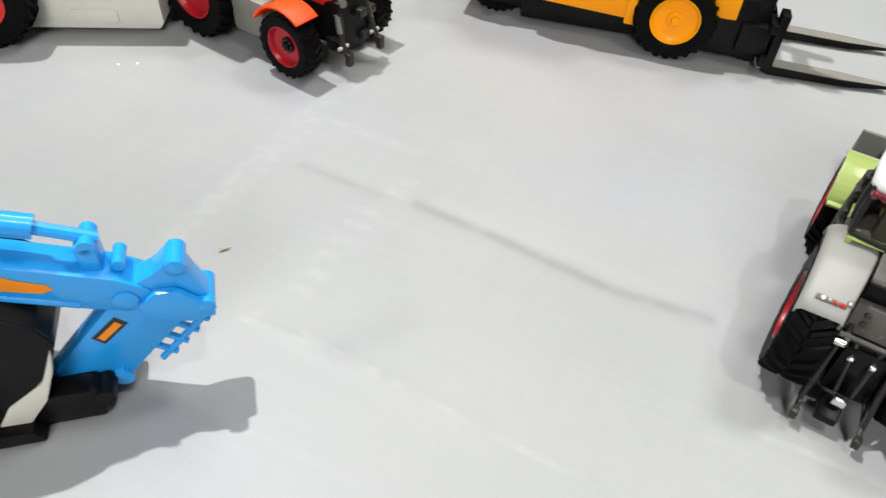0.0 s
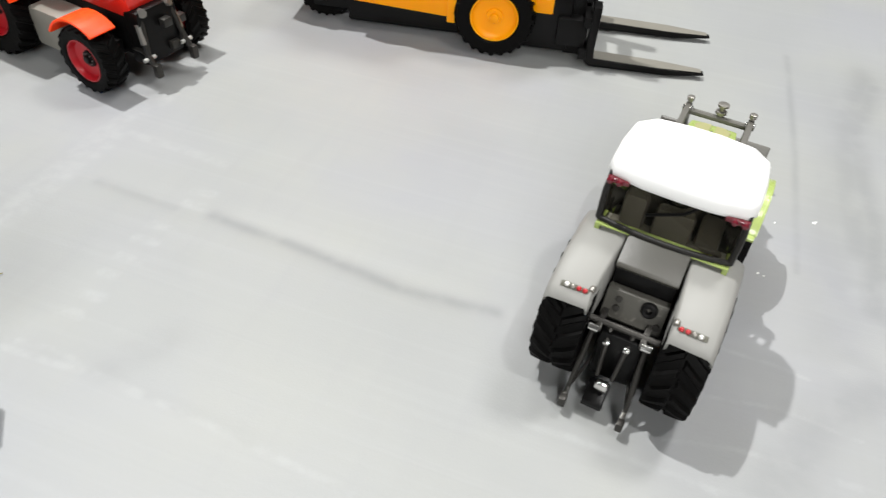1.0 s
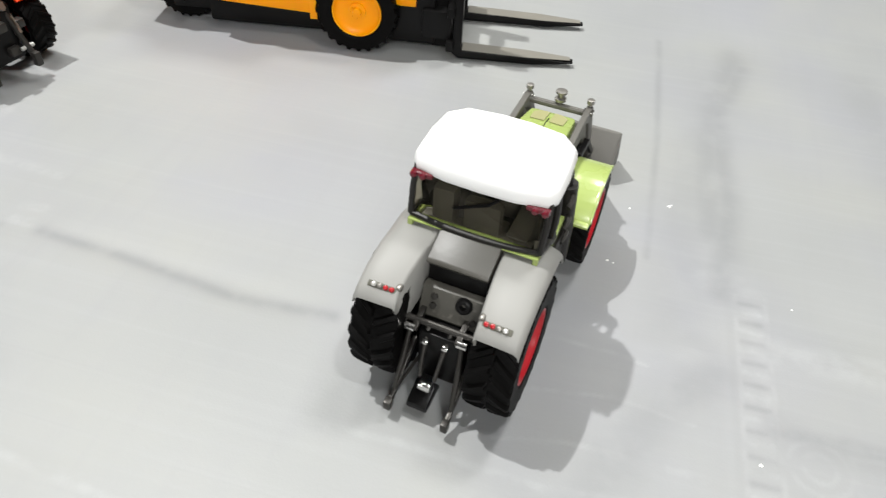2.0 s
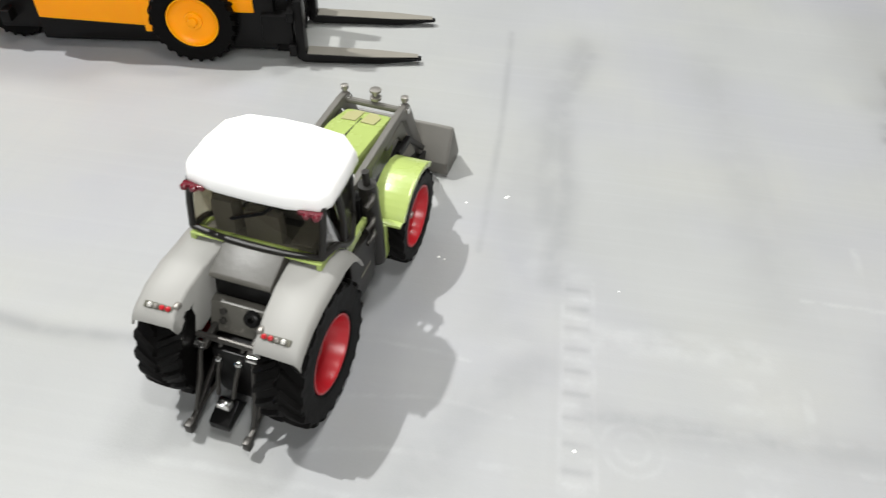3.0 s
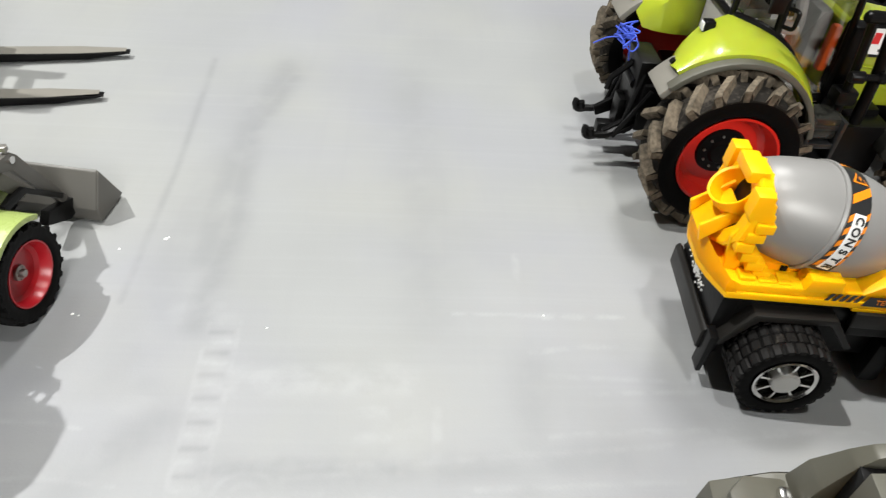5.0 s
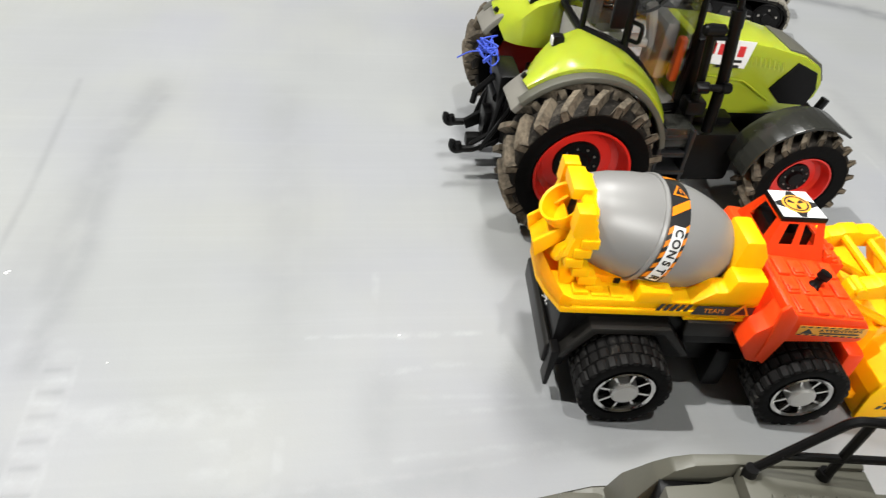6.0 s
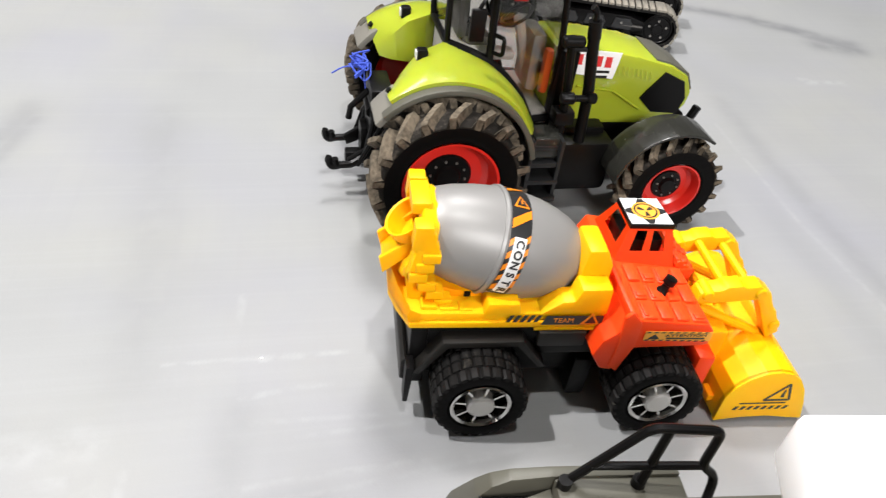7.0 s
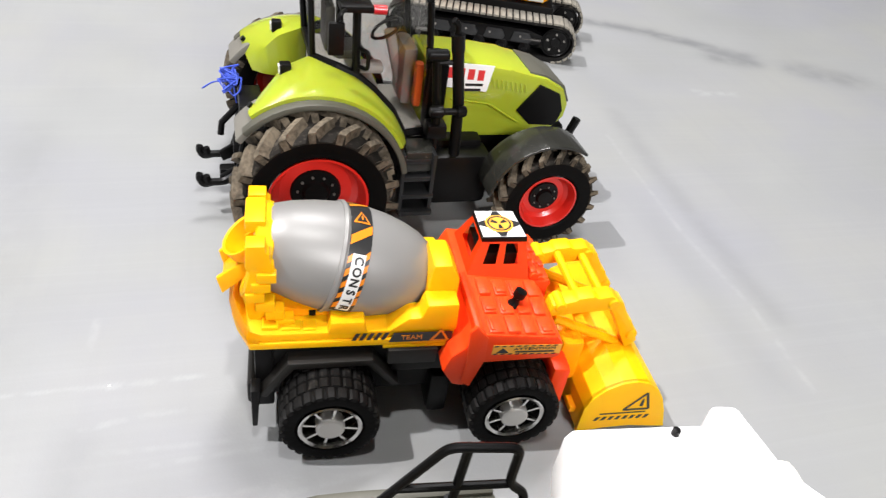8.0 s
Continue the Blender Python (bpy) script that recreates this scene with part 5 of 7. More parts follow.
        for x, z in ((0.0905, 0.0560), (0.1130, 0.0570), (0.1262, 0.0390)):
            lathe([(-0.0044, 0.0), (-0.0044, 0.0020), (-0.0036, 0.0026), (0.0036, 0.0026), (0.0044, 0.0020), (0.0044, 0.0)], "y", 14, b, Matrix.Translation((x, y, z)))
        part("loader_arm", b, YEL, t, "bent yellow loader arm")
        part("ram", tube([(0.0905, y, 0.047), (0.1225, y, 0.0315)], 0.002, None, 8), YEL, t)
        part("arm_link", tube([(0.094, s * 0.008, 0.040), (0.124, s * 0.008, 0.028)], 0.0024, None, 8), AMBER, t)
    b = bmesh.new()
    for x, z in ((0.0985, 0.0575), (0.110, 0.0565)):
        tube([(x, -0.012, z), (x, 0.018, z)], 0.0018, b, 8)
    part("cross_bar", b, YEL, t)
    part("arm_mount", box(0.094, 0.104, -0.022, 0.022, 0.018, 0.040, 0.002), AMBER, t)
    # shovel
    back = [(0.104, 0.0170), (0.1065, 0.0230), (0.1110, 0.0280), (0.1170, 0.0313), (0.1235, 0.0322), (0.1295, 0.0306), (0.1345, 0.0265), (0.1385, 0.0205), (0.1420, 0.0120), (0.1452, 0.0014)]
    b = prism(back + [(0.1428, 0.0010), (0.1396, 0.0110), (0.1362, 0.0190), (0.1325, 0.0245), (0.1282, 0.0282), (0.1235, 0.0296), (0.1180, 0.0288), (0.1126, 0.0258), (0.1087, 0.0213), (0.1065, 0.0165), (0.1065, 0.0025), (0.104, 0.0025)], -0.0365, 0.039, 0.0005)
    for s in (-1, 1):
        prism(back + [(0.1380, 0.0022), (0.1280, 0.0036), (0.1160, 0.0032), (0.1040, 0.0014)], 0.0015 + s * 0.0375 - 0.0012, 0.0015 + s * 0.0375 + 0.0012, 0.0006, b)
    shovel = part("shovel", b, YEL, t, "yellow front shovel")
    b = bmesh.new()
    for i in range(4):
        box(0.1015, 0.106, -0.031 + i * 0.0165, -0.024 + i * 0.0165, 0.003 + 0.004, 0.0105, 0.0006, b)
    part("teeth", b, AMBER, shovel)
    m = Matrix.Translation((0.1300, 0, 0.0250)) @ Matrix.Diagonal((1.35, 1, 1.35, 1)) @ Matrix.Translation((-0.1350, 0, -0.0180)) @ side_m(-0.0373)
    b = bmesh.new()
    for p, q in (((0.1290, 0.0105), (0.1375, 0.0105)), ((0.1290, 0.0105), (0.1350, 0.0180)), ((0.1350, 0.0180), (0.1375, 0.0105))):
        d = Vector((q[0] - p[0], q[1] - p[1])).normalized() * 0.0004
        merge(b, flat([(p[0] - d.y, p[1] + d.x), (p[0] + d.y, p[1] - d.x), (q[0] + d.y, q[1] - d.x), (q[0] - d.y, q[1] + d.x)], m))
    merge(b, flat([(0.1340, 0.0118), (0.1352, 0.0118), (0.1348, 0.0152), (0.1342, 0.0152)], m))
    for i in range(8):
        merge(b, flat([(0.1200 + i * 0.0024, 0.0060), (0.1212 + i * 0.0024, 0.0060), (0.1220 + i * 0.0024, 0.0076), (0.1208 + i * 0.0024, 0.0076)], m))
    merge(b, flat([(0.1215, 0.0088), (0.1215, 0.0093), (0.1370, 0.0093), (0.1370, 0.0088)], m))
    part("warning_print", b, BLACKLBL, shovel)
    return t


build_mixer()


# ---- grey and green tractor with loader ----
def swept_guard(t, s):
    """A rear mudguard: a flat top that sweeps up to the cab, an inner wall and a rolled outer edge."""
    line = ((-0.0266, 0.0474), (-0.0260, 0.0492), (-0.0236, 0.0514), (-0.0162, 0.0550), (-0.0070, 0.0571), (0.0020, 0.0574), (0.0100, 0.0580), (0.0165, 0.0565), (0.0215, 0.0525), (0.0250, 0.0470))
    g = bmesh.new()
    rings = []
    for x, z in line:
        k = min(1.0, max(0.0, (x + 0.0236) / 0.03))
        inner = 0.0140 - 0.0025 * k
        drop = 0.0006 + 0.0010 * k
        wall = max(0.030, z - 0.020)
        ring = [(inner - 0.0003, wall), (inner, z - 0.0010), (inner + 0.0010, z), (0.0245, z - 0.0004), (0.0278, z - drop), (0.0294, z - drop - 0.0012), (0.0300, z - drop - 0.0030)]
        rings.append([g.verts.new((x if n else max(x, -0.0200), s * y, zz)) for n, (y, zz) in enumerate(ring)])
    for p, q in zip(rings, rings[1:]):
        for n in range(len(p) - 1):
            g.faces.new((p[n], p[n + 1], q[n + 1], q[n]))
    bmesh.ops.recalc_face_normals(g, faces=g.faces[:])
    bmesh.ops.solidify(g, geom=g.faces[:], thickness=0.0009)
    fender = part("mudguard", g, GREY, t, "light grey swept mudguard", 50)
    part("lamp_knob", lathe([(-0.0010, 0.0), (-0.0011, 0.0008), (-0.0005, 0.0012), (0.0010, 0.0012), (0.0020, 0.0007), (0.0020, 0.0)], "x", 14, None, Matrix.Translation((-0.0212, s * 0.0148, 0.0522))), STEEL, fender, "small grey knob")
    bar = part("lamp_bar", box(-0.0012, 0.0010, s * 0.0205 - 0.0052, s * 0.0205 + 0.0052, -0.0006, 0.0002, 0.0003, None, Matrix.Translation((-0.0226, 0, 0.0518)) @ pose(0, 0, 0, 0, -34, 0)), GUN, fender)
    for y, mt in ((0.0168, DRED), (0.0190, DRED), (0.0212, STEEL), (0.0234, SATIN)):
        part("tail_lamp", lathe([(0.0002, 0.0009), (0.0007, 0.0009), (0.0011, 0.0006), (0.0013, 0.0)], "z", 12, None, Matrix.Translation((-0.0227, s * y, 0.0518)) @ pose(0, 0, 0, 0, -34, 0)), mt, bar)


def build_loader_tractor():
    t = thing("toy_tractor", 0.2812, 0.2595, 52, "grey and pale green toy tractor with front loader", "toy tractor", "toy tractors")
    rear = wheel_kit(0.0268, 0.0172, 0.0147, 22, 0.0014, "tractor", [RUBBER, RUBBER], DRED, DGREY, 0.0085, 0.005, 8)
    front = wheel_kit(0.0213, 0.0150, 0.0140, 20, 0.0013, "tractor", [RUBBER, RUBBER], DRED, STEEL, 0.0062, 0.0034, 6)
    for s in (-1, 1):
        wheel(t, rear, -0.0046, s * 0.0218, 5)
        wheel(t, front, 0.0805, s * 0.0250, 9)
    b = box(-0.012, 0.10, -0.010, 0.010, 0.012, 0.033, 0.002)
    box(-0.006, 0.002, -0.018, 0.018, 0.022, 0.031, 0.001, b)
    box(0.0765, 0.0845, -0.022, 0.022, 0.016, 0.025, 0.001, b)
    box(0.016, 0.05, -0.019, 0.019, 0.014, 0.034, 0.002, b)
    part("chassis", b, BLACK, t)
    for s in (-1, 1):
        swept_guard(t, s)
        ya, yb = sorted((s * 0.0185, s * 0.0250))
        tank = part("side_tank", prism([(0.0245, 0.0440), (0.0480, 0.0400), (0.0500, 0.0360), (0.0470, 0.0150), (0.0300, 0.0150), (0.0250, 0.0280)], ya, yb, 0.0014), DGREY, t, "dark grey tank below the cab")
        part("tank_print", box(0.0330, 0.0420, min(s * 0.0250, s * 0.0253), max(s * 0.0250, s * 0.0253), 0.0262, 0.0272, 0), GUN, tank)
    # rear deck between the mudguards
    part("rear_deck", prism([(0.0070, 0.0600), (0.0060, 0.0608), (-0.0070, 0.0556), (-0.0078, 0.0545), (-0.0060, 0.0520), (0.0070, 0.0510)], -0.0113, 0.0113, 0.0006), DECK, t, "dark taupe deck plate behind the cab")
    part("deck_recess", prism([(0.0060, 0.0535), (-0.0050, 0.0535), (-0.0060, 0.0450), (0.0060, 0.0440)], -0.0109, 0.0109, 0.0004), BLACK, t)
    part("rear_panel", prism([(-0.0060, 0.0452), (-0.0094, 0.0449), (-0.0132, 0.0345), (-0.0120, 0.0320), (-0.0040, 0.0320)], -0.0112, 0.0112, 0.0006), DECK, t, "dark taupe rear panel")
    part("rear_coupling", lathe([(-0.0004, 0.0031), (-0.0020, 0.0028), (-0.0024, 0.0022), (-0.0022, 0.0012), (0.0004, 0.0010)], "x", 20, None, pose(-0.0104, -0.0050, 0.0425, 0, 20, 0)), BLACK, t, "round black coupling")
    for y, z in ((0.0062, 0.0420), (0.0062, 0.0385), (-0.0092, 0.0370)):
        part("panel_bolt", lathe([(-0.0003, 0.0013), (-0.0012, 0.0012), (-0.0014, 0.0)], "x", 10, None, pose(-0.0100 - (0.0425 - z) * 0.36, y, z, 0, 20, 0)), DSTEEL, t)
    # cab
    f = bmesh.new()
    for s in (-1, 1):
        tube(rounded([(0.0062, s * 0.0238, 0.0612), (0.0085, s * 0.0242, 0.0720), (0.0105, s * 0.0235, 0.0795)], 0.003), 0.0012, f, 8)
        tube([(0.0430, s * 0.0185, 0.0500), (0.0385, s * 0.0205, 0.0795)], 0.0012, f, 8)
        tube(rounded([(0.0235, s * 0.0232, 0.0500), (0.0225, s * 0.0245, 0.0660), (0.0205, s * 0.0236, 0.0795)], 0.006), 0.0013, f, 8)
        tube(rounded([(0.0062, s * 0.0238, 0.0612), (0.0160, s * 0.0246, 0.0590), (0.0235, s * 0.0242, 0.0520), (0.0300, s * 0.0236, 0.0490), (0.0430, s * 0.0190, 0.0500)], 0.005), 0.0011, f, 8)
    tube(rounded([(0.0062, -0.0238, 0.0612), (0.0048, -0.0120, 0.0606), (0.0045, 0.0, 0.0604), (0.0048, 0.0120, 0.0606), (0.0062, 0.0238, 0.0612)], 0.006), 0.0011, f, 8)
    cab = part("cab_frame", f, DGREY, t)
    part("wiper", tube([(0.0090, -0.0090, 0.0785), (0.0070, -0.0040, 0.0740), (0.0062, 0.0080, 0.0690)], 0.0006, None, 6), BLACK, cab, "thin black wiper")
    part("cab_sill", prism([(0.0040, 0.0592), (0.0042, 0.0600), (0.0085, 0.0601), (0.0085, 0.0585)], -0.0240, 0.0240, 0.0005), PALE_LIME, cab, "yellowish green sill")
    part("cab_back", box(0.0062, 0.0090, -0.0215, 0.0215, 0.0470, 0.0590, 0.0006), GUN, cab)
    for s in (-1, 1):
        part("cab_corner", prism([(0.0040, 0.0560), (0.0042, 0.0600), (0.0150, 0.0582), (0.0225, 0.0520), (0.0290, 0.0485), (0.0430, 0.0490), (0.0430, 0.0460), (0.0260, 0.0440)], s * 0.0232 - 0.0010, s * 0.0232 + 0.0010, 0.0005), PALE_LIME, cab, "lime strip along the cab")
        b = bmesh.new()
        b.faces.new([b.verts.new(q) for q in ((0.0075, s * 0.0236, 0.0610), (0.0110, s * 0.0230, 0.079), (0.0385, s * 0.0203, 0.079), (0.0428, s * 0.0185, 0.0505), (0.0300, s * 0.0230, 0.0500), (0.0235, s * 0.0236, 0.0530), (0.0160, s * 0.0238, 0.0595))])
        bmesh.ops.solidify(b, geom=b.faces[:], thickness=0.0006)
        part("side_pane", b, SMOKE, cab, "smoky side pane").visible_shadow = False
    for nm, q in (("rear_pane", ((0.0062, -0.0232, 0.0616), (0.0062, 0.0232, 0.0616), (0.0105, 0.0232, 0.079), (0.0105, -0.0232, 0.079))), ("windscreen", ((0.0430, -0.0180, 0.052), (0.0430, 0.0180, 0.052), (0.0385, 0.020, 0.079), (0.0385, -0.020, 0.079)))):
        b = bmesh.new()
        b.faces.new([b.verts.new(c) for c in q])
        bmesh.ops.solidify(b, geom=b.faces[:], thickness=0.0006)
        part(nm, b, SMOKE, cab).visible_shadow = False
    part("cab_floor", box(0.007, 0.044, -0.0195, 0.0195, 0.030, 0.047, 0.001), DGREY, t)
    b = box(0.012, 0.024, -0.0090, 0.0060, 0.047, 0.0555, 0.002)
    box(0.0085, 0.0135, -0.0085, 0.0055, 0.0530, 0.0720, 0.0024, b)
    part("seat", b, SEATM, t, "dark seat")
    part("second_seat", box(0.0085, 0.0160, 0.0085, 0.0175, 0.047, 0.0735, 0.0030), SEATM, t)
    part("rear_shelf", box(0.0075, 0.013, -0.0205, 0.0205, 0.047, 0.0600, 0.0015), SEATM, t)
    part("dashboard", box(0.034, 0.042, -0.012, 0.012, 0.047, 0.0610, 0.002), SEATM, t)
    part("console", box(0.010, 0.03, -0.0185, -0.0100, 0.047, 0.0610, 0.002), SEATM, t)
    part("steering_wheel", lathe([(-0.0006, 0.0052), (0.0, 0.0060), (0.0006, 0.0052), (0.0, 0.0046)], "z", 20, None, pose(0.0285, 0, 0.0660, 0, -30, 0), closed=True), BLACK, t)
    part("mirror_glint", box(0.0130, 0.0138, -0.0060, -0.0010, 0.0655, 0.0672, 0.0003), CHROME, t)
    # roof: a flat crown with a rolled edge
    half = [(0.0062, 0.0), (0.0066, 0.0125), (0.0086, 0.0232), (0.0125, 0.0258), (0.0240, 0.0260), (0.0360, 0.0250), (0.0422, 0.0190), (0.0440, 0.0060)]
    ring = half + [(x, -y) for x, y in half[::-1] if y > 0]
    g = bmesh.new()
    layers = [[g.verts.new((0.025 + (x - 0.025) * k, y * k, z + (0.0010 if x > 0.02 else 0.0))) for x, y in ring] for k, z in ((0.965, 0.0780), (0.995, 0.0785), (1.0, 0.0800), (0.985, 0.0826), (0.945, 0.0846), (0.86, 0.0857), (0.55, 0.0864))]
    n = len(ring)
    for p, q in zip(layers, layers[1:]):
        for i in range(n):
            g.faces.new((p[i], p[(i + 1) % n], q[(i + 1) % n], q[i]))
    g.faces.new(layers[0][::-1])
    g.faces.new(layers[-1])
    roof = part("roof", g, WHITE, t, "white rounded cab roof", 60)
    for s in (-1, 1):
        part("lamp_mount", box(0.0066, 0.0090, s * 0.0205 - 0.0040, s * 0.0205 + 0.0040, 0.0772, 0.0790, 0.0006), LENS_D, roof, "dark red lamp housing")
        for k in range(2):
            part("roof_lamp", lathe([(0.0004, 0.0013), (-0.0008, 0.0013), (-0.0014, 0.0008), (-0.0016, 0.0)], "x", 10, None, Matrix.Translation((0.0066, s * (0.0232 - k * 0.0034), 0.0782))), LENS_D, roof, "small dark red roof lamp")
    # bonnet
    b = prism([(0.040, 0.034), (0.104, 0.031), (0.1115, 0.035), (0.1128, 0.0425), (0.1110, 0.0482), (0.1050, 0.0522), (0.0900, 0.0552), (0.040, 0.0605)], -0.0116, 0.0116, 0.0024)
    for v in b.verts:
        if v.co.x > 0.085:
            v.co.y *= 1 - 0.16 * ((v.co.x - 0.085) / 0.028) ** 2
    bonnet = part("bonnet", b, PALE_LIME, t, "pale green bonnet")
    part("bonnet_seam", tube([(0.058, 0, 0.0586), (0.080, 0, 0.0563), (0.097, 0, 0.0538)], 0.0004, None, 5), DGREY, bonnet)
    part("bonnet_seam", tube([(0.0640, -0.0108, 0.0575), (0.0600, -0.0040, 0.0584), (0.0600, 0.0040, 0.0584), (0.0640, 0.0108, 0.0575)], 0.0004, None, 5), DGREY, bonnet)
    for s in (-1, 1):
        part("bonnet_vent", flat([(-0.0055, s * 0.0012), (-0.0060, s * 0.0074), (0.0020, s * 0.0078), (0.0052, s * 0.0050), (0.0056, s * 0.0012)][:: s], Matrix.Translation((0.0985, 0, 0.0536)) @ pose(0, 0, 0, 0, 11.5, 0), 0.0004), VENT, bonnet, "olive tan vent")
    # green front mudguards with a flange and a tongue behind
    for s in (-1, 1):
        ya, yb = sorted((s * 0.0172, s * 0.0322))
        guard = part("front_mudguard", arch(0.0805, 0.0205, 0.0236, 0.0014, 146, 54, ya, yb, 0.0005, 14), PALE_LIME, t, "pale green front mudguard")
        yc, yd = sorted((s * 0.0316, s * 0.0328))
        part("guard_lip", arch(0.0805, 0.0205, 0.0228, 0.0024, 146, 54, yc, yd, 0.0004, 14), PALE_LIME, guard)
        part("guard_flange", box(0.0570, 0.0612, ya, yb, 0.0332, 0.0346, 0.0005), PALE_LIME, guard)
        yc, yd = sorted((s * 0.0205, s * 0.0262))
        part("guard_tongue", prism([(0.0560, 0.0340), (0.0585, 0.0342), (0.0605, 0.0165), (0.0570, 0.0150), (0.0560, 0.0165)], yc, yd, 0.0006), PALE_LIME, guard)
    # loader
    for s in (-1, 1):
        y = s * 0.0142
        b = prism([(0.046, 0.0490), (0.046, 0.0545), (0.1060, 0.0560), (0.1135, 0.0555), (0.1165, 0.0525), (0.1375, 0.0150), (0.1335, 0.0130), (0.1110, 0.0480), (0.1040, 0.0515), (0.050, 0.0470)], y - 0.0014, y + 0.0014, 0.0006)
        arm = part("loader_arm", b, BUCKET, t, "grey loader arm")
        part("arm_web", prism([(0.0880, 0.0500), (0.1060, 0.0505), (0.1165, 0.0350), (0.1120, 0.0330), (0.1020, 0.0450), (0.0880, 0.0465)], y - 0.0010, y + 0.0010, 0.0004), GUN, arm)
        part("arm_pin", lathe([(-0.0022, 0.0), (-0.0022, 0.0016), (0.0022, 0.0016), (0.0022, 0.0)], "y", 14, None, Matrix.Translation((0.1125, y, 0.0525))), CHROME, arm)
        part("arm_knob", lathe([(0, 0.0010), (0.002, 0.0009), (0.0024, 0.0017), (0.0042, 0.0017), (0.0047, 0.0)], "z", 12, None, Matrix.Translation((0.1127, y, 0.0545))), STEEL, arm, "grey round knob")
        mast = part("loader_mast", prism([(0.0450, 0.018), (0.0450, 0.0540), (0.0495, 0.0555), (0.0540, 0.042), (0.0540, 0.018)], s * 0.0180 - 0.0026, s * 0.0180 + 0.0026, 0.0008), BLACK, t, "black loader mast")
        part("mast_hose", tube([(0.0400, s * 0.0222, 0.047), (0.0480, s * 0.0225, 0.034), (0.0560, s * 0.0215, 0.026)], 0.0011, None, 6), BLACK, mast)
        part("mast_hose", tube(rounded([(0.0500, s * 0.0215, 0.056), (0.0580, s * 0.0200, 0.0520), (0.0620, s * 0.0170, 0.0450)], 0.003), 0.0011, None, 6), BLACK, mast)
        b = tube([(0.0540, s * 0.0232, 0.0170), (0.0515, s * 0.0230, 0.0360), (0.0490, s * 0.0222, 0.0600)], [0.0036, 0.0040, 0.0036], None, 14)
        tube([(0.0490, s * 0.0222, 0.0595), (0.0484, s * 0.0219, 0.0660)], 0.0015, b, 10)
        part("mast_column", b, DGREY, t, "dark column beside the cab")
        for z, r in ((0.0570, 0.0012), (0.0465, 0.0010), (0.0395, 0.0010)):
            part("hose_coupling", tube(rounded([(0.0500, s * 0.0225, z), (0.0450, s * 0.0262, z - 0.0005), (0.0400, s * 0.0250, z - 0.0015)], 0.003), r, None, 8), DSTEEL, t, "dark metal hose coupling")
        part("elbow", tube(rounded([(0.0520, s * 0.0232, 0.0500), (0.0570, s * 0.0215, 0.0515), (0.0590, s * 0.0190, 0.0470)], 0.003), 0.0022, None, 10), GUN, t, "grey pipe elbow")
        part("hydraulic_ram", tube([(0.056, s * 0.0165, 0.034), (0.112, s * 0.0142, 0.038)], 0.0019, None, 10), BLACK, t)
        part("ram_rod", tube([(0.086, s * 0.0160, 0.0385), (0.1160, s * 0.0142, 0.0345)], 0.0011, None, 8), SATIN, t)
        part("linkage", prism([(0.0970, 0.0370), (0.0970, 0.0405), (0.1110, 0.0400), (0.1330, 0.0205), (0.1310, 0.0185), (0.1110, 0.0365)], s * 0.0165 - 0.0012, s * 0.0165 + 0.0012, 0.0006), BLACK, t)
        part("bucket_bracket", prism([(0.1170, 0.0135), (0.1215, 0.0185), (0.1400, 0.0125), (0.1400, 0.0050), (0.1330, 0.0045)], s * 0.0142 - 0.0022, s * 0.0142 + 0.0022, 0.0006), BLACK, t)
    part("white_knob", lathe([(0.0, 0.0018), (0.0012, 0.0026), (0.0026, 0.0024), (0.0034, 0.0)], "z", 14, None, Matrix.Translation((0.0480, -0.0150, 0.0600))), WHITE, t, "white round knob")
    part("cross_tube", tube([(0.1120, -0.0142, 0.0520), (0.1120, 0.0142, 0.0520)], 0.0016, None, 10), BUCKET, t)
    b = lathe([(0, 0.0012), (0.002, 0.0011), (0.0024, 0.0026), (0.0036, 0.0026), (0.0040, 0.0013), (0.0058, 0.0012), (0.0062, 0.0026), (0.0072, 0.0026), (0.0076, 0.0)], "z", 14, None, Matrix.Translation((0.1128, -0.0005, 0.0522)))
    part("coupling", b, STEEL, t, "grey coupling on the cross tube")
    b = prism([(0.1375, 0.0015), (0.1368, 0.0085), (0.1452, 0.0245), (0.1464, 0.0252), (0.1472, 0.0246), (0.1392, 0.0085), (0.1396, 0.0032), (0.1545, 0.0022), (0.1598, 0.0010), (0.1540, 0.0006)], -0.0275, 0.0275, 0.0004)
    for y in (-0.0275, 0.0275):
        prism([(0.1378, 0.0012), (0.1372, 0.0085), (0.1462, 0.0250), (0.1592, 0.0022), (0.1540, 0.0008)], y - 0.0008, y + 0.0008, 0.0003, b)
    part("loader_bucket", b, BUCKET, t, "taupe grey loader bucket")
    # rear linkage: two lower arms on lift rods, a rocker and a top link
    part("axle_housing", box(-0.0200, -0.004, -0.0085, 0.0085, 0.008, 0.0330, 0.003), BLACK, t)
    for s in (-1, 1):
        y = 0.0010 + s * 0.0112
        arm = part("lower_arm", prism([(-0.0120, 0.0170), (-0.0125, 0.0195), (-0.0310, 0.0082), (-0.0345, 0.0075), (-0.0365, 0.0050), (-0.0350, 0.0030), (-0.0310, 0.0052)], y - 0.0009, y + 0.0009, 0.0005), DSTEEL, t, "worn metal lower link arm")
        part("arm_hook", box(-0.0368, -0.0334, y - 0.0014, y + 0.0014, 0.0035, 0.0080, 0.0006), DSTEEL, arm)
        rod = part("lift_rod", tube([(-0.0300, y, 0.0090), (-0.0245, y - s * 0.0006, 0.0200), (-0.0205, y - s * 0.0014, 0.0335)], [0.0008, 0.0012, 0.0008], None, 10), DSTEEL, t, "dark worn lift rod")
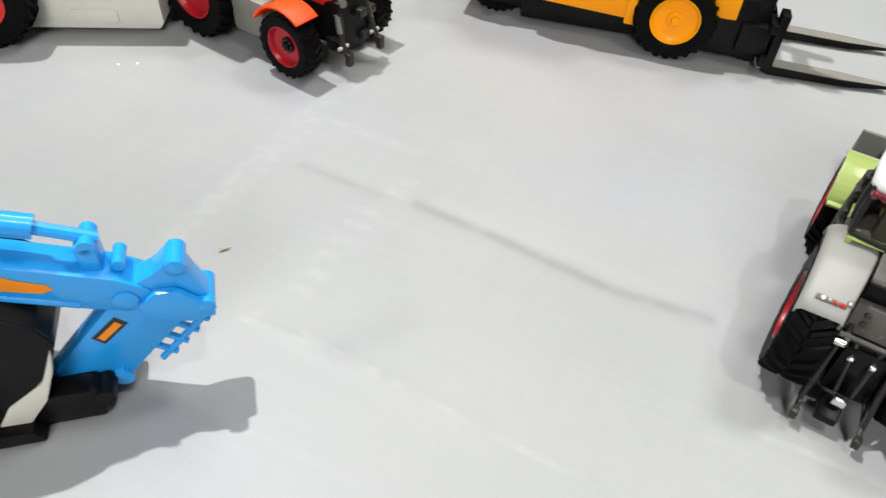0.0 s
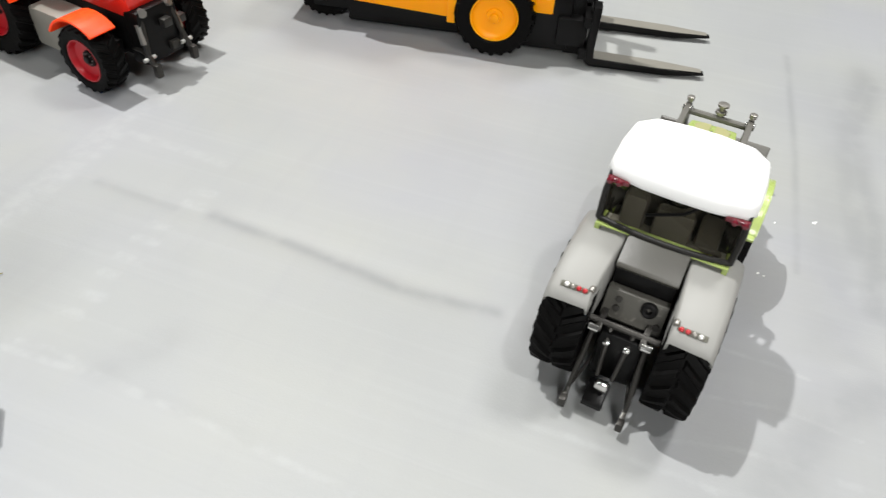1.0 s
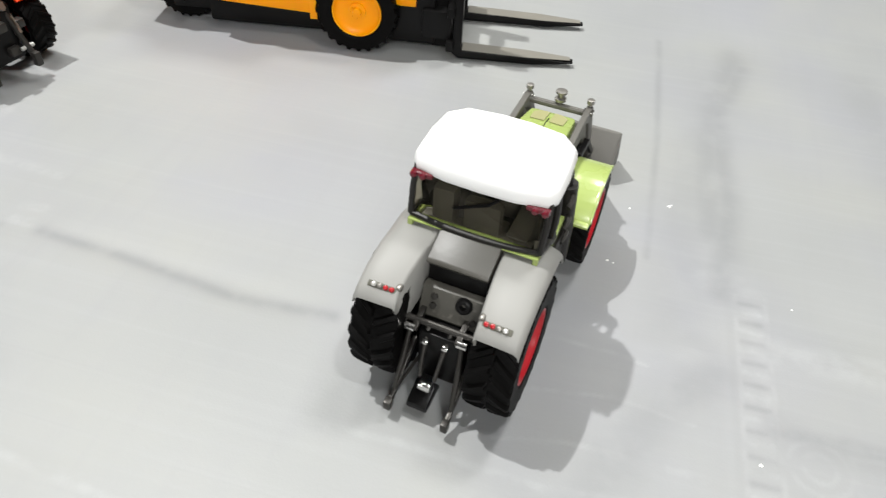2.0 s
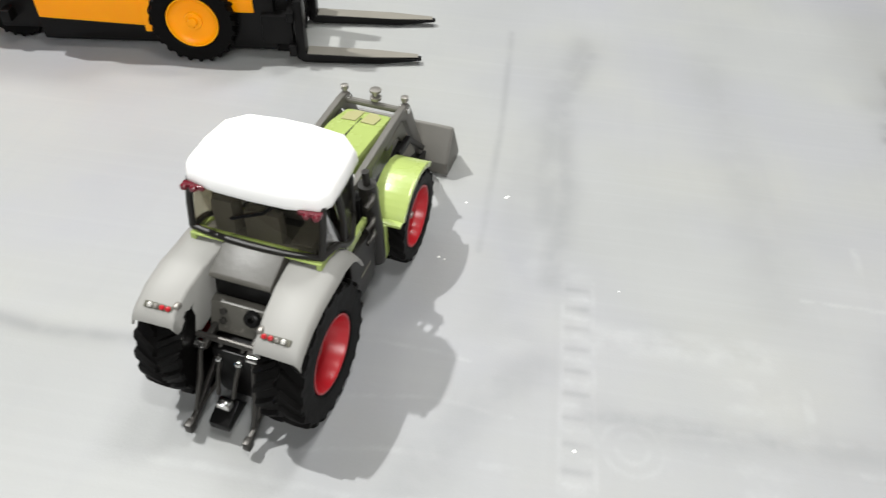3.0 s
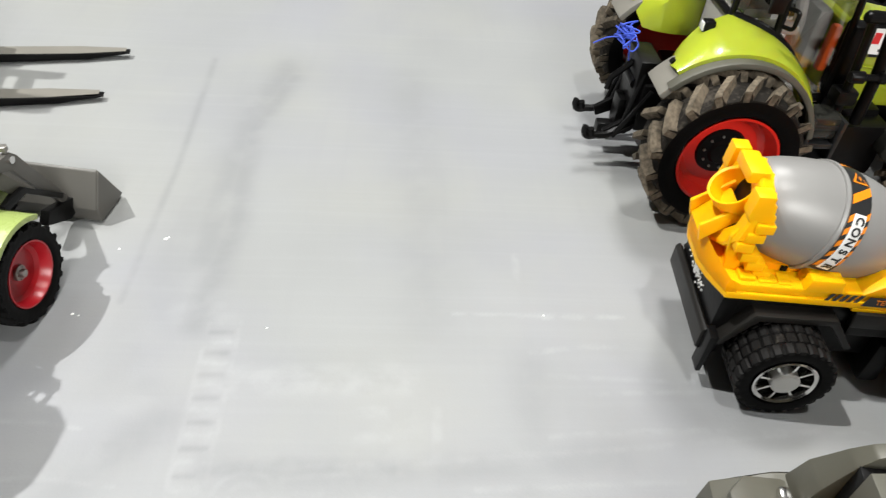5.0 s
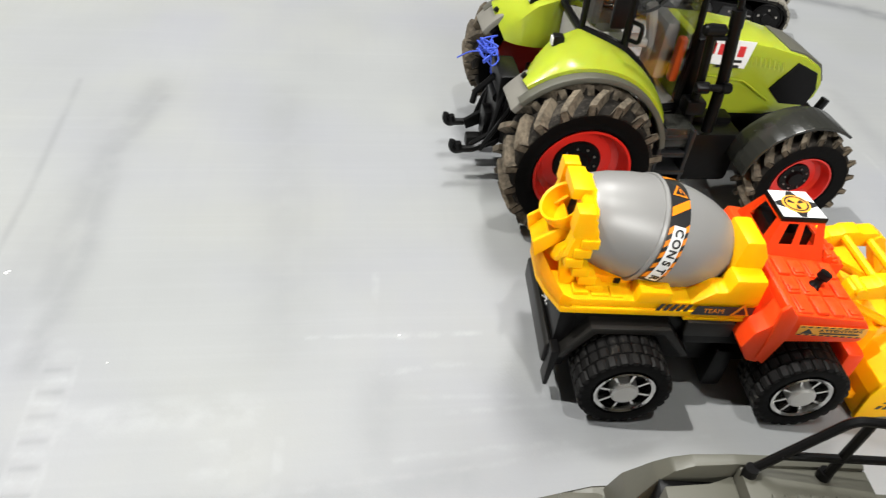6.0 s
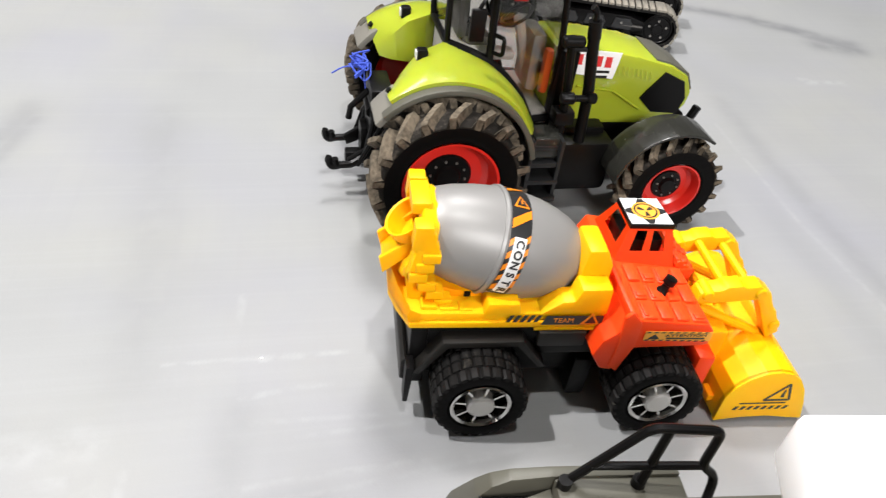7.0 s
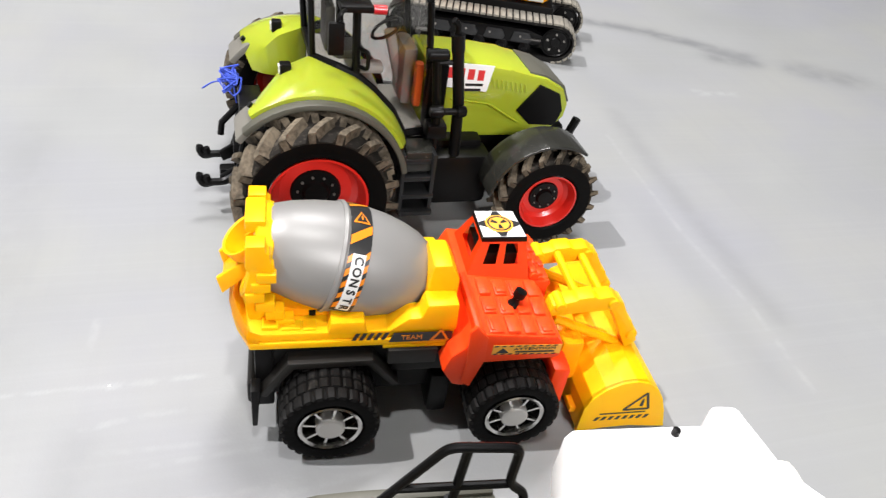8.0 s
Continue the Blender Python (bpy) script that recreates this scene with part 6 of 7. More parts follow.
        part("rod_end", lathe([(-0.0018, 0.0), (-0.0018, 0.0015), (0.0018, 0.0015), (0.0018, 0.0)], "y", 12, None, Matrix.Translation((-0.0205, y - s * 0.0014, 0.0340))), CHROME, rod)
        part("rocker_arm", prism([(-0.0110, 0.0345), (-0.0110, 0.0375), (-0.0180, 0.0362), (-0.0215, 0.0345), (-0.0210, 0.0328)], y - s * 0.0030 - 0.0011, y - s * 0.0030 + 0.0011, 0.0005), DSTEEL, t)
        part("inner_rod", tube([(-0.0165, 0.0010 + s * 0.0042, 0.0335), (-0.0235, 0.0010 + s * 0.0034, 0.0240), (-0.0265, 0.0010 + s * 0.0028, 0.0170)], [0.0012, 0.0008, 0.0008], None, 8), DSTEEL, t)
        part("rod_knuckle", lathe([(-0.0014, 0.0), (-0.0010, 0.0011), (0.0, 0.0014), (0.0010, 0.0011), (0.0014, 0.0)], "y", 12, None, Matrix.Translation((-0.0205, 0.0010 + s * 0.0038, 0.0290))), CHROME, t, "shiny knuckle")
        part("side_stay", tube([(-0.0150, 0.0010 + s * 0.0070, 0.0150), (-0.0290, y, 0.0070)], 0.0007, None, 6), DSTEEL, t)
    part("rocker_shaft", tube([(-0.0175, -0.0125, 0.0355), (-0.0175, 0.0145, 0.0355)], 0.0012, None, 10), DSTEEL, t)
    part("hitch_block", box(-0.0300, -0.0266, -0.0014, 0.0034, 0.0125, 0.0162, 0.0008), CHROME, t, "shiny hitch block")
    part("hitch_jaw", prism([(-0.0240, 0.0120), (-0.0330, 0.0085), (-0.0330, 0.0050), (-0.0200, 0.0060)], -0.0020, 0.0060, 0.0008), BLACK, t)
    return t


build_loader_tractor()


# ---- yellow telehandler with forks ----
def build_telehandler():
    t = thing("toy_forklift", 0.286, 0.513, -20, "amber toy forklift with yellow rims, black mast and forks", "toy forklift")
    kit = wheel_kit(0.0260, 0.019, 0.0154, 24, 0.0014, "tractor", [RUBBER, RUBBER], AMBER, AMBER, 0.0035, 0.0055, 8)
    small = wheel_kit(0.0215, 0.015, 0.0120, 24, 0.0012, "tractor", [RUBBER, RUBBER], AMBER, AMBER, 0.0035, 0.005, 8)
    # wheel_kit faces -y, the side towards the walkway
    for y in (0.0015, 0.0560):
        w = wheel(t, kit, 0.0, y)
        w.matrix_basis = pose(0, y, kit[3], 0, 0, 180 if y > 0.03 else 0)
    for y in (0.0255, 0.0480):
        w = wheel(t, small, -0.1185, y)
        w.matrix_basis = pose(-0.1185, y, small[3], 0, 0, 180 if y > 0.03 else 0)
    part("chassis", box(-0.125, 0.035, 0.012, 0.048, 0.010, 0.034, 0.002), BLACK, t)
    part("axle", box(-0.003, 0.003, 0.004, 0.056, 0.019, 0.026, 0.001), BLACK, t)
    part("axle", box(-0.1195, -0.1135, 0.004, 0.056, 0.017, 0.024, 0.001), BLACK, t)
    part("side_skirt", box(-0.100, -0.020, 0.0095, 0.020, 0.004, 0.0225, 0.002), BLACK, t)
    part("front_frame", box(0.018, 0.048, 0.0, 0.056, 0.006, 0.044, 0.002), BLACK, t)
    part("mast_foot", box(0.040, 0.0585, -0.004, 0.058, 0.012, 0.030, 0.001), BLACK, t)
    b = prism([(-0.094, 0.0225), (-0.0275, 0.0190), (-0.0245, 0.021), (-0.0245, 0.050), (-0.030, 0.066), (-0.094, 0.066)], 0.0005, 0.060, 0.0012)
    body = part("body", b, AMBER, t, "amber body panel")
    part("panel_rib", box(-0.0310, -0.0245, -0.0015, 0.0010, 0.0165, 0.040, 0.0006), AMBER, body)
    part("tail", prism([(-0.150, 0.030), (-0.138, 0.022), (-0.1365, 0.046), (-0.094, 0.050), (-0.094, 0.075), (-0.148, 0.070)], 0.012, 0.058, 0.002), AMBER, t)
    part("front_cowl", prism([(0.022, 0.030), (0.036, 0.030), (0.036, 0.044), (0.020, 0.060), (-0.022, 0.062), (-0.024, 0.050), (0.0, 0.050), (0.015, 0.044)], -0.001, 0.058, 0.001), AMBER, t)
    part("cab_frame", box(-0.09, -0.02, 0.004, 0.054, 0.066, 0.12, 0.004), BLACK, t)
    b = bmesh.new()
    for y in (0.008, 0.046):
        box(0.046, 0.056, y - 0.0035, y + 0.0035, 0.003, 0.125, 0.0006, b)
        box(0.036, 0.047, y - 0.003, y + 0.003, 0.010, 0.034, 0.0006, b)
    for z in (0.010, 0.045, 0.085):
        box(0.047, 0.055, 0.008, 0.046, z, z + 0.006, 0.0006, b)
    part("mast", b, BLACK, t, "black lifting mast")
    b = box(0.056, 0.0605, -0.008, 0.062, 0.006, 0.013, 0.0006)
    box(0.056, 0.0605, -0.008, 0.062, 0.028, 0.034, 0.0006, b)
    for y in (0.012, 0.042):
        box(0.0555, 0.060, y - 0.003, y + 0.003, 0.006, 0.034, 0.0005, b)
    part("fork_carriage", b, BLACK, t)
    part("mast_ram", tube([(0.042, 0.027, 0.01), (0.042, 0.027, 0.09)], 0.003), STEEL, t)
    for y, tip in ((0.0, 0.137), (0.054, 0.146)):
        b = bmesh.new()
        pr = [(0.0600, 0.004), (0.064, 0.0012), (tip - 0.025, 0.0012), (tip, 0.0028), (tip, 0.0036), (tip - 0.030, 0.0054), (0.0655, 0.0064), (0.0655, 0.040), (0.0605, 0.040)]
        prism(pr, y - 0.0055, y + 0.0055, 0.0004, b)
        for v in b.verts:
            if v.co.x > tip - 0.028:
                v.co.y = y + (v.co.y - y) * (1 - 0.55 * (v.co.x - tip + 0.028) / 0.028)
        f = part("fork", b, BLACK, t, "black fork with a taupe top")
        part("fork_top", plan([(0.0662, y - 0.0050), (tip - 0.03, y - 0.0050), (tip - 0.002, y - 0.0022), (tip - 0.002, y + 0.0022), (tip - 0.03, y + 0.0050), (0.0662, y + 0.0050)], 0.0, 0.0003, 0), LIP, f).matrix_basis = Matrix.Translation((0, 0, 0.0085)) @ pose(0, 0, 0, 0, 1.6, 0)
    return t


build_telehandler()


# ---- red tractor ----
def build_red_tractor():
    t = thing("toy_tractor", 0.0444, 0.4870, -40.7, "red toy tractor with red rims, orange mudguard and metal linkage", "toy tractor", "toy tractors")
    fk = wheel_kit(0.0195, 0.0145, 0.0124, 20, 0.0011, "tractor", [RUBBER, RUBBER], DRED, BLACK, 0.005, 0.0048, 8)
    rk = wheel_kit(0.030, 0.021, 0.0175, 22, 0.0018, "tractor", [RUBBER, RUBBER], DRED, BLACK, 0.007, 0.0065, 8)
    for y in (0.004, 0.068):
        w = wheel(t, fk, 0, y)
        w.matrix_basis = pose(0, y, fk[3], 0, 0, 180 if y > 0.03 else 0)
        w = wheel(t, rk, -0.078, y)
        w.matrix_basis = pose(-0.078, y + (0.002 if y < 0.03 else -0.002), rk[3], 0, 0, 180 if y > 0.03 else 0)
    b = box(-0.09, 0.012, 0.022, 0.050, 0.016, 0.040, 0.002)
    box(-0.004, 0.004, 0.006, 0.066, 0.015, 0.024, 0.001, b)
    box(-0.083, -0.073, 0.006, 0.066, 0.024, 0.036, 0.001, b)
    part("chassis", b, BLACK, t)
    part("fuel_tank", box(-0.050, -0.022, 0.004, 0.022, 0.012, 0.036, 0.003), LIP, t, "taupe tank between the wheels")
    for s, y in ((1, 0.004), (-1, 0.068)):
        part("front_mudguard", arch(0, 0.0200, 0.0228, 0.0016, 150, 50, y - 0.0085, y + 0.0085, 0.0006, 12), ORED, t, "orange-red mudguard")
        part("rear_mudguard", arch(-0.078, 0.030, 0.0325, 0.0018, 165, 20, y - 0.010, y + 0.010, 0.0006, 14), ORED, t)
    part("bonnet", prism([(-0.055, 0.040), (0.012, 0.038), (0.017, 0.044), (0.016, 0.056), (0.004, 0.062), (-0.055, 0.066)], 0.022, 0.050, 0.003), RED, t, "red bonnet")
    part("cab", box(-0.105, -0.05, 0.014, 0.058, 0.052, 0.115, 0.005), BLACK, t)
    rng = random.Random(3)
    for s in (-1, 1):
        part("lower_link", tube(rounded([(0.010, 0.036 + s * 0.012, 0.020), (0.0225, 0.036 + s * 0.014, 0.022), (0.0287, 0.036 + s * 0.014, 0.012)], 0.004), 0.0018, None, 8), DSTEEL, t, "worn metal lower link")
        part("lift_rod", tube([(0.0240, 0.036 + s * 0.014, 0.020), (0.0194, 0.036 + s * 0.010, 0.044)], 0.0017, None, 8), DSTEEL, t)
        part("link_hook", box(0.0272, 0.0311, 0.036 + s * 0.014 - 0.002, 0.036 + s * 0.014 + 0.002, 0.008, 0.016, 0.0006), DSTEEL, t)
        part("lift_arm", tube([(0.0131, 0.036 + s * 0.006, 0.040), (0.0225, 0.036 + s * 0.010, 0.043)], 0.0026, None, 8), STEEL, t, "bare metal lift arm")
    for k in range(6):
        x, y, z = 0.0147 + rng.random() * 0.0094, 0.022 + rng.random() * 0.028, 0.014 + rng.random() * 0.028
        part("valve_block", box(x, x + 0.0047, y, y + 0.006, z, z + 0.005, 0.0008), DSTEEL, t)
    for s in (-1, 1):
        part("link_arm", tube([(0.012, 0.036 + s * 0.009, 0.037), (0.020, 0.036 + s * 0.0125, 0.036), (0.0225, 0.036 + s * 0.0135, 0.026)], 0.0021, None, 8), STEEL, t, "bare metal link arm")
        part("link_pin", tube([(0.0245, 0.036 + s * 0.010, 0.018), (0.0245, 0.036 + s * 0.018, 0.018)], 0.0012, None, 8), SATIN, t)
    part("linkage_block", box(0.010, 0.022, 0.022, 0.050, 0.012, 0.044, 0.002), BLACK, t)
    return t


build_red_tractor()


# ---- grey trailer ----
def build_trailer():
    t = thing("toy_trailer", -0.112, 0.537, -1, "grey and beige toy trailer with a red-rimmed wheel", "toy trailer")
    kit = wheel_kit(0.030, 0.018, 0.0165, 22, 0.002, "tractor", [RUBBER, RUBBER], RED, STEEL, 0.004, 0.006, 8)
    w = wheel(t, kit, -0.024, -0.0115)
    w = wheel(t, kit, -0.024, 0.0950)
    b = prism([(-0.012, 0.004), (0.072, 0.004), (0.075, 0.008), (0.075, 0.024), (-0.016, 0.024)], 0.0, 0.084, 0.001)
    body = part("lower_body", b, BEIGE, t, "pale grey lower body")
    part("upper_body", prism([(-0.09, 0.036), (-0.02, 0.030), (0.070, 0.0242), (0.076, 0.040), (0.076, 0.075), (-0.09, 0.075)], 0.004, 0.080, 0.003), BEIGE, t, "beige upper body")
    part("hatch", box(0.020, 0.048, -0.0008, 0.0, 0.0085, 0.0165, 0.0003), BEIGE, body)
    b = tube(rounded([(0.012, 0.0025, 0.050), (0.012, -0.004, 0.034), (0.036, -0.004, 0.034), (0.036, 0.0025, 0.050)], 0.003), 0.0009, None, 8)
    part("rail", b, CHROME, t)
    b = tube([(0.077, 0.022, 0.0022), (0.076, 0.022, 0.05)], 0.0012, None, 8)
    box(0.074, 0.081, 0.019, 0.025, 0.0002, 0.0022, 0.0006, b)
    tube([(0.076, 0.022, 0.048), (0.068, 0.022, 0.048)], 0.0012, b, 8)
    part("support_leg", b, BLACK, t)
    return t


build_trailer()


# ---- blue excavator ----
def build_excavator():
    t = thing("toy_excavator", 0.030, 0.277, 10, "glossy sky blue toy excavator arm reaching over the sheet", "toy excavator")
    b = prism([(-0.19, 0.104), (-0.115, 0.078), (-0.0533, 0.0575), (-0.030, 0.0480), (-0.018, 0.0440), (-0.010, 0.0455), (-0.010, 0.0530), (-0.020, 0.0600), (-0.048, 0.0715), (-0.115, 0.095), (-0.19, 0.122)], -0.0085, 0.0050, 0.0012)
    boom = part("boom", b, BLUE, t, "sky blue boom")
    for y in (-0.0085, 0.0050):
        part("boom_rib", tube([(-0.19, y, 0.1055), (-0.0533, y, 0.0595), (-0.032, y, 0.0510)], 0.0011, None, 8), BLUE, boom)
    part("ram_barrel", tube([(-0.18, 0, 0.129), (-0.038, 0, 0.0790)], 0.0040, None, 14), BLUE, boom)
    part("ram_rod", tube([(-0.04, 0, 0.0795), (-0.022, 0, 0.0710)], 0.0022, None, 10), BLUE, boom)
    b = box(-0.0290, -0.0225, -0.0050, 0.0050, 0.0600, 0.0725, 0.0015)
    lathe([(-0.005, 0.0), (-0.005, 0.0028), (0.005, 0.0028), (0.005, 0.0)], "y", 14, b, Matrix.Translation((-0.0250, 0, 0.0715)))
    lathe([(-0.0045, 0.0), (-0.0045, 0.0022), (0.0045, 0.0022), (0.0045, 0.0)], "y", 14, b, Matrix.Translation((-0.0180, 0, 0.0620)))
    part("ram_bracket", b, BLUE, boom)
    stick_outline = [(0.0012, 0.0640), (-0.0030, 0.0640), (-0.0082, 0.0590), (-0.0170, 0.0545), (-0.0275, 0.0440), (-0.0545, 0.0135), (-0.0530, 0.0092), (-0.0400, 0.0070), (-0.0300, 0.0078), (-0.0245, 0.0118), (-0.0150, 0.0225), (-0.0010, 0.0370), (0.0070, 0.0385), (0.0085, 0.0420), (0.0060, 0.0480), (0.0030, 0.0560)]
    b = prism(stick_outline, -0.0075, 0.0020, 0.0014)
    stick = part("stick", b, BLUE, t, "sky blue dipper stick")
    b = bmesh.new()
    for y in (-0.0092, 0.0036):
        prism([(-0.0150, 0.0480), (-0.0090, 0.0530), (-0.0020, 0.0525), (0.0030, 0.0470), (0.0085, 0.0430), (0.0080, 0.0382), (0.0, 0.0368), (-0.0140, 0.0410)], y - 0.0014, y + 0.0014, 0.0006, b)
    part("link_plate", b, BLUE, stick)
    for x, z, r, w in ((-0.0008, 0.0608, 0.0034, 0.0090), (-0.0185, 0.0500, 0.0042, 0.0105), (0.0055, 0.0425, 0.0032, 0.0118)):
        part("pin", lathe([(-w, 0.0), (-w, r * 0.6), (-w + 0.001, r), (w - 0.001, r), (w, r * 0.6), (w, 0.0)], "y", 18, None, Matrix.Translation((x, -0.0028, z)) @ Matrix.Diagonal((1, 0.68, 1, 1))), BLUE, stick)
    b = bmesh.new()
    for k in range(4):
        x, z = -0.0125 + k * 0.0046, 0.0182 + k * 0.0050
        tube([(x - 0.003, -0.005, z + 0.003), (x + 0.0030, -0.005, z - 0.0025)], 0.0013, b, 8)
    tube([(-0.0150, -0.005, 0.0135), (0.0070, -0.005, 0.0370)], 0.0014, b, 8)
    part("linkage_rack", b, BLUE, stick)
    part("stick_rib", tube([(-0.047, -0.0076, 0.0125), (-0.035, -0.0076, 0.0115), (-0.028, -0.0076, 0.0140)], 0.0009, None, 8), BLUE, stick)
    part("pin_low", lathe([(-0.0095, 0.0), (-0.0095, 0.0036), (0.0095, 0.0036), (0.0095, 0.0)], "y", 16, None, Matrix.Translation((-0.0290, 0, 0.0105))), BLUE, stick)
    m = Matrix.Translation((-0.0275, -0.00765, 0.0355)) @ pose(0, 0, 0, 0, -43, 0) @ pose(0, 0, 0, 90, 0, 0)
    lb = part("label", flat([(-0.0065, -0.0026), (0.0065, -0.0026), (0.0065, 0.0026), (-0.0065, 0.0026)], m), BLACKLBL, stick, "black and orange sticker")
    part("label_print", flat([(-0.0050, -0.0013), (0.0050, -0.0013), (0.0050, 0.0013), (-0.0050, 0.0013)], Matrix.Translation((0, -0.0003, 0)) @ m), ORLBL, lb)
    m = Matrix.Translation((-0.052, -0.00865, 0.0650)) @ pose(0, 0, 0, 0, 19, 0) @ pose(0, 0, 0, 90, 0, 0)
    part("boom_label", flat([(-0.030, -0.0022), (0.0125, -0.0022), (0.0155, 0.0), (0.0135, 0.0018), (0.004, 0.0030), (-0.002, 0.0052), (-0.030, 0.0048)], m), ORLBL, boom, "orange flame-shaped sticker")
    # bucket and linkage under the stick
    b = prism([(-0.0600, 0.0165), (-0.0380, 0.0160), (-0.0330, 0.0120), (-0.0370, 0.0008), (-0.0600, 0.0008)], -0.0170, -0.008, 0.001)
    lathe([(-0.0175, 0.0), (-0.0175, 0.0034), (-0.008, 0.0034), (-0.008, 0.0)], "y", 16, b, Matrix.Translation((-0.0345, 0, 0.0115)))
    part("bucket_link", b, BLACK, t)
    shell = [(-0.0430, 0.0430), (-0.0455, 0.0330), (-0.0520, 0.0180), (-0.0620, 0.0060), (-0.0760, 0.0010), (-0.104, 0.0008), (-0.112, 0.012), (-0.1095, 0.0125), (-0.102, 0.003), (-0.0765, 0.0032), (-0.0635, 0.0080), (-0.0540, 0.0190), (-0.0478, 0.0335), (-0.0455, 0.0430)]
    b = prism(shell, -0.0165, 0.022, 0.0005)
    bucket = part("bucket", b, BLACK, t, "black excavator bucket")
    part("bucket_lip", prism([(-0.0425, 0.0435), (-0.0450, 0.0325), (-0.0515, 0.0175), (-0.0600, 0.0065), (-0.0700, 0.0070), (-0.0640, 0.0165), (-0.0560, 0.0225), (-0.0500, 0.0270)], -0.0190, -0.0166, 0.0005), BEIGE, bucket, "beige edge of the bucket")
    part("bucket_cheek", prism([(-0.0408, 0.0445), (-0.0440, 0.0520), (-0.0560, 0.0625), (-0.100, 0.074), (-0.112, 0.030), (-0.104, 0.008), (-0.072, 0.004), (-0.0580, 0.0150)], -0.0182, -0.0162, 0.0005), BLACK, bucket)
    part("bucket_back", prism([(-0.0420, 0.0445), (-0.0445, 0.0525), (-0.0565, 0.0620), (-0.100, 0.0732), (-0.104, 0.0700), (-0.0580, 0.0590), (-0.0470, 0.0500), (-0.0450, 0.0430)], -0.0162, 0.0200, 0.0005), BLACK, bucket)
    part("bucket_foot", prism([(-0.0560, 0.0008), (-0.0590, 0.0070), (-0.0850, 0.0080), (-0.0950, 0.0008)], -0.0235, -0.0150, 0.0008), BLACK, bucket)
    # turret and tracks, beyond the near edge of the walk
    b = lathe([(0.026, 0.0), (0.026, 0.03), (0.034, 0.03), (0.034, 0.0)], "z", 28, None, Matrix.Translation((-0.22, 0, 0)))
    for y in (-0.04, 0.04):
        box(-0.285, -0.155, y - 0.012, y + 0.012, 0.0, 0.027, 0.008, b)
    box(-0.26, -0.18, -0.03, 0.03, 0.010, 0.027, 0.002, b)
    part("undercarriage", b, BLACK, t)
    part("turret", box(-0.28, -0.178, -0.035, 0.035, 0.034, 0.115, 0.006), BLUE, t)
    return t


build_excavator()


# ---- crawler behind the lime tractor ----
def build_crawler():
    t = thing("toy_crawler", 1.003, 0.308, -49, "orange toy crawler on black tracks with dusty pads", "toy crawler")
    r = 0.0172
    for y, dx in ((-0.002, 0.0), (0.058, 0.011)):
        x0, x1 = -0.150 + dx, -0.0185 + dx
        loop = []
        for xc, first in ((x1, -90), (x0, 90)):
            for i in range(11):
                a = radians(first + 18 * i)
                loop.append((xc + (r - 0.0012) * math.cos(a), r + (r - 0.0012) * math.sin(a)))
        inner = [(x0 + (x - x0) * 0.99, r + (z - r) * 0.84) for x, z in loop]
        b = bmesh.new()
        va = [[b.verts.new((x, yy, z)) for x, z in ring] for ring, yy in ((loop, y - 0.010), (loop, y + 0.010), (inner, y - 0.010), (inner, y + 0.010))]
        n = len(loop)
        for i in range(n):
            k = (i + 1) % n
            b.faces.new((va[0][i], va[0][k], va[1][k], va[1][i]))
            b.faces.new((va[2][i], va[3][i], va[3][k], va[2][k]))
            b.faces.new((va[0][i], va[2][i], va[2][k], va[0][k]))
            b.faces.new((va[1][i], va[1][k], va[3][k], va[3][i]))
        track = part("track", b, RUBBER_D, t, "black track with dusty pads")
        pad = mesh_of(box(-0.0022, 0.0022, -0.0105, 0.0105, -0.0016, 0.0004, 0.0004), "pad", [PAD])
        spots = [pose(x0 + (x1 - x0) * (i + 0.5) / 23, y, 2 * r) for i in range(23)]
        for i in range(10):
            a = radians(86 - i * 19)
            spots.append(pose(x1 + r * math.cos(a), y, r + r * math.sin(a), 0, 90 - math.degrees(a), 0))
        for m in spots:
            o = new("pad", pad)
            o.parent = track
            o.matrix_basis = m
        for k, x in enumerate((x0, x0 + 0.026, x0 + 0.046, x0 + 0.066, x0 + 0.086, x0 + 0.106, x1)):
            q = 0.0128 if k in (0, 6) else 0.0056
            zc = r if k in (0, 6) else 0.0086
            roller = part("roller", lathe([(-0.0090, 0.0), (-0.0090, q * 0.32), (-0.0078, q * 0.38), (-0.0072, q * 0.82), (-0.0084, q * 0.9), (-0.0080, q), (0.008, q), (0.008, 0.0)], "y", 20, None, Matrix.Translation((x, y, zc))), BLACK, track)
            if k in (0, 6):
                for j in range(5):
                    a = radians(72 * j + 20)
                    part("bolt", lathe([(-0.0086, 0.0), (-0.0086, 0.0010), (-0.0070, 0.0010)], "y", 8, None, Matrix.Translation((x + q * 0.58 * math.cos(a), y, zc + q * 0.58 * math.sin(a)))), STEEL, roller)
        part("track_beam", prism([(x0 + 0.012, 0.0130), (x0 + 0.016, 0.0245), (x1 - 0.026, 0.0250), (x1 - 0.012, 0.0215), (x1 - 0.010, 0.0150), (x1 - 0.018, 0.0120)], y - 0.0078, y + 0.006, 0.0015), BLACK, track)
        for k in range(4):
            xa = x0 + 0.022 + k * 0.0235
            part("beam_plate", prism([(xa, 0.0140), (xa + 0.002, 0.0225), (xa + 0.0150, 0.0228), (xa + 0.0185, 0.0175), (xa + 0.0165, 0.0135)], y - 0.0096, y - 0.0074, 0.0009), STEPM, track, "raised dark plate")
            part("beam_bolt", lathe([(-0.0104, 0.0), (-0.0104, 0.0009), (-0.0090, 0.0011)], "y", 8, None, Matrix.Translation((xa + 0.0050 + 0.003 * (k % 2), y, 0.0190))), STEEL, track)
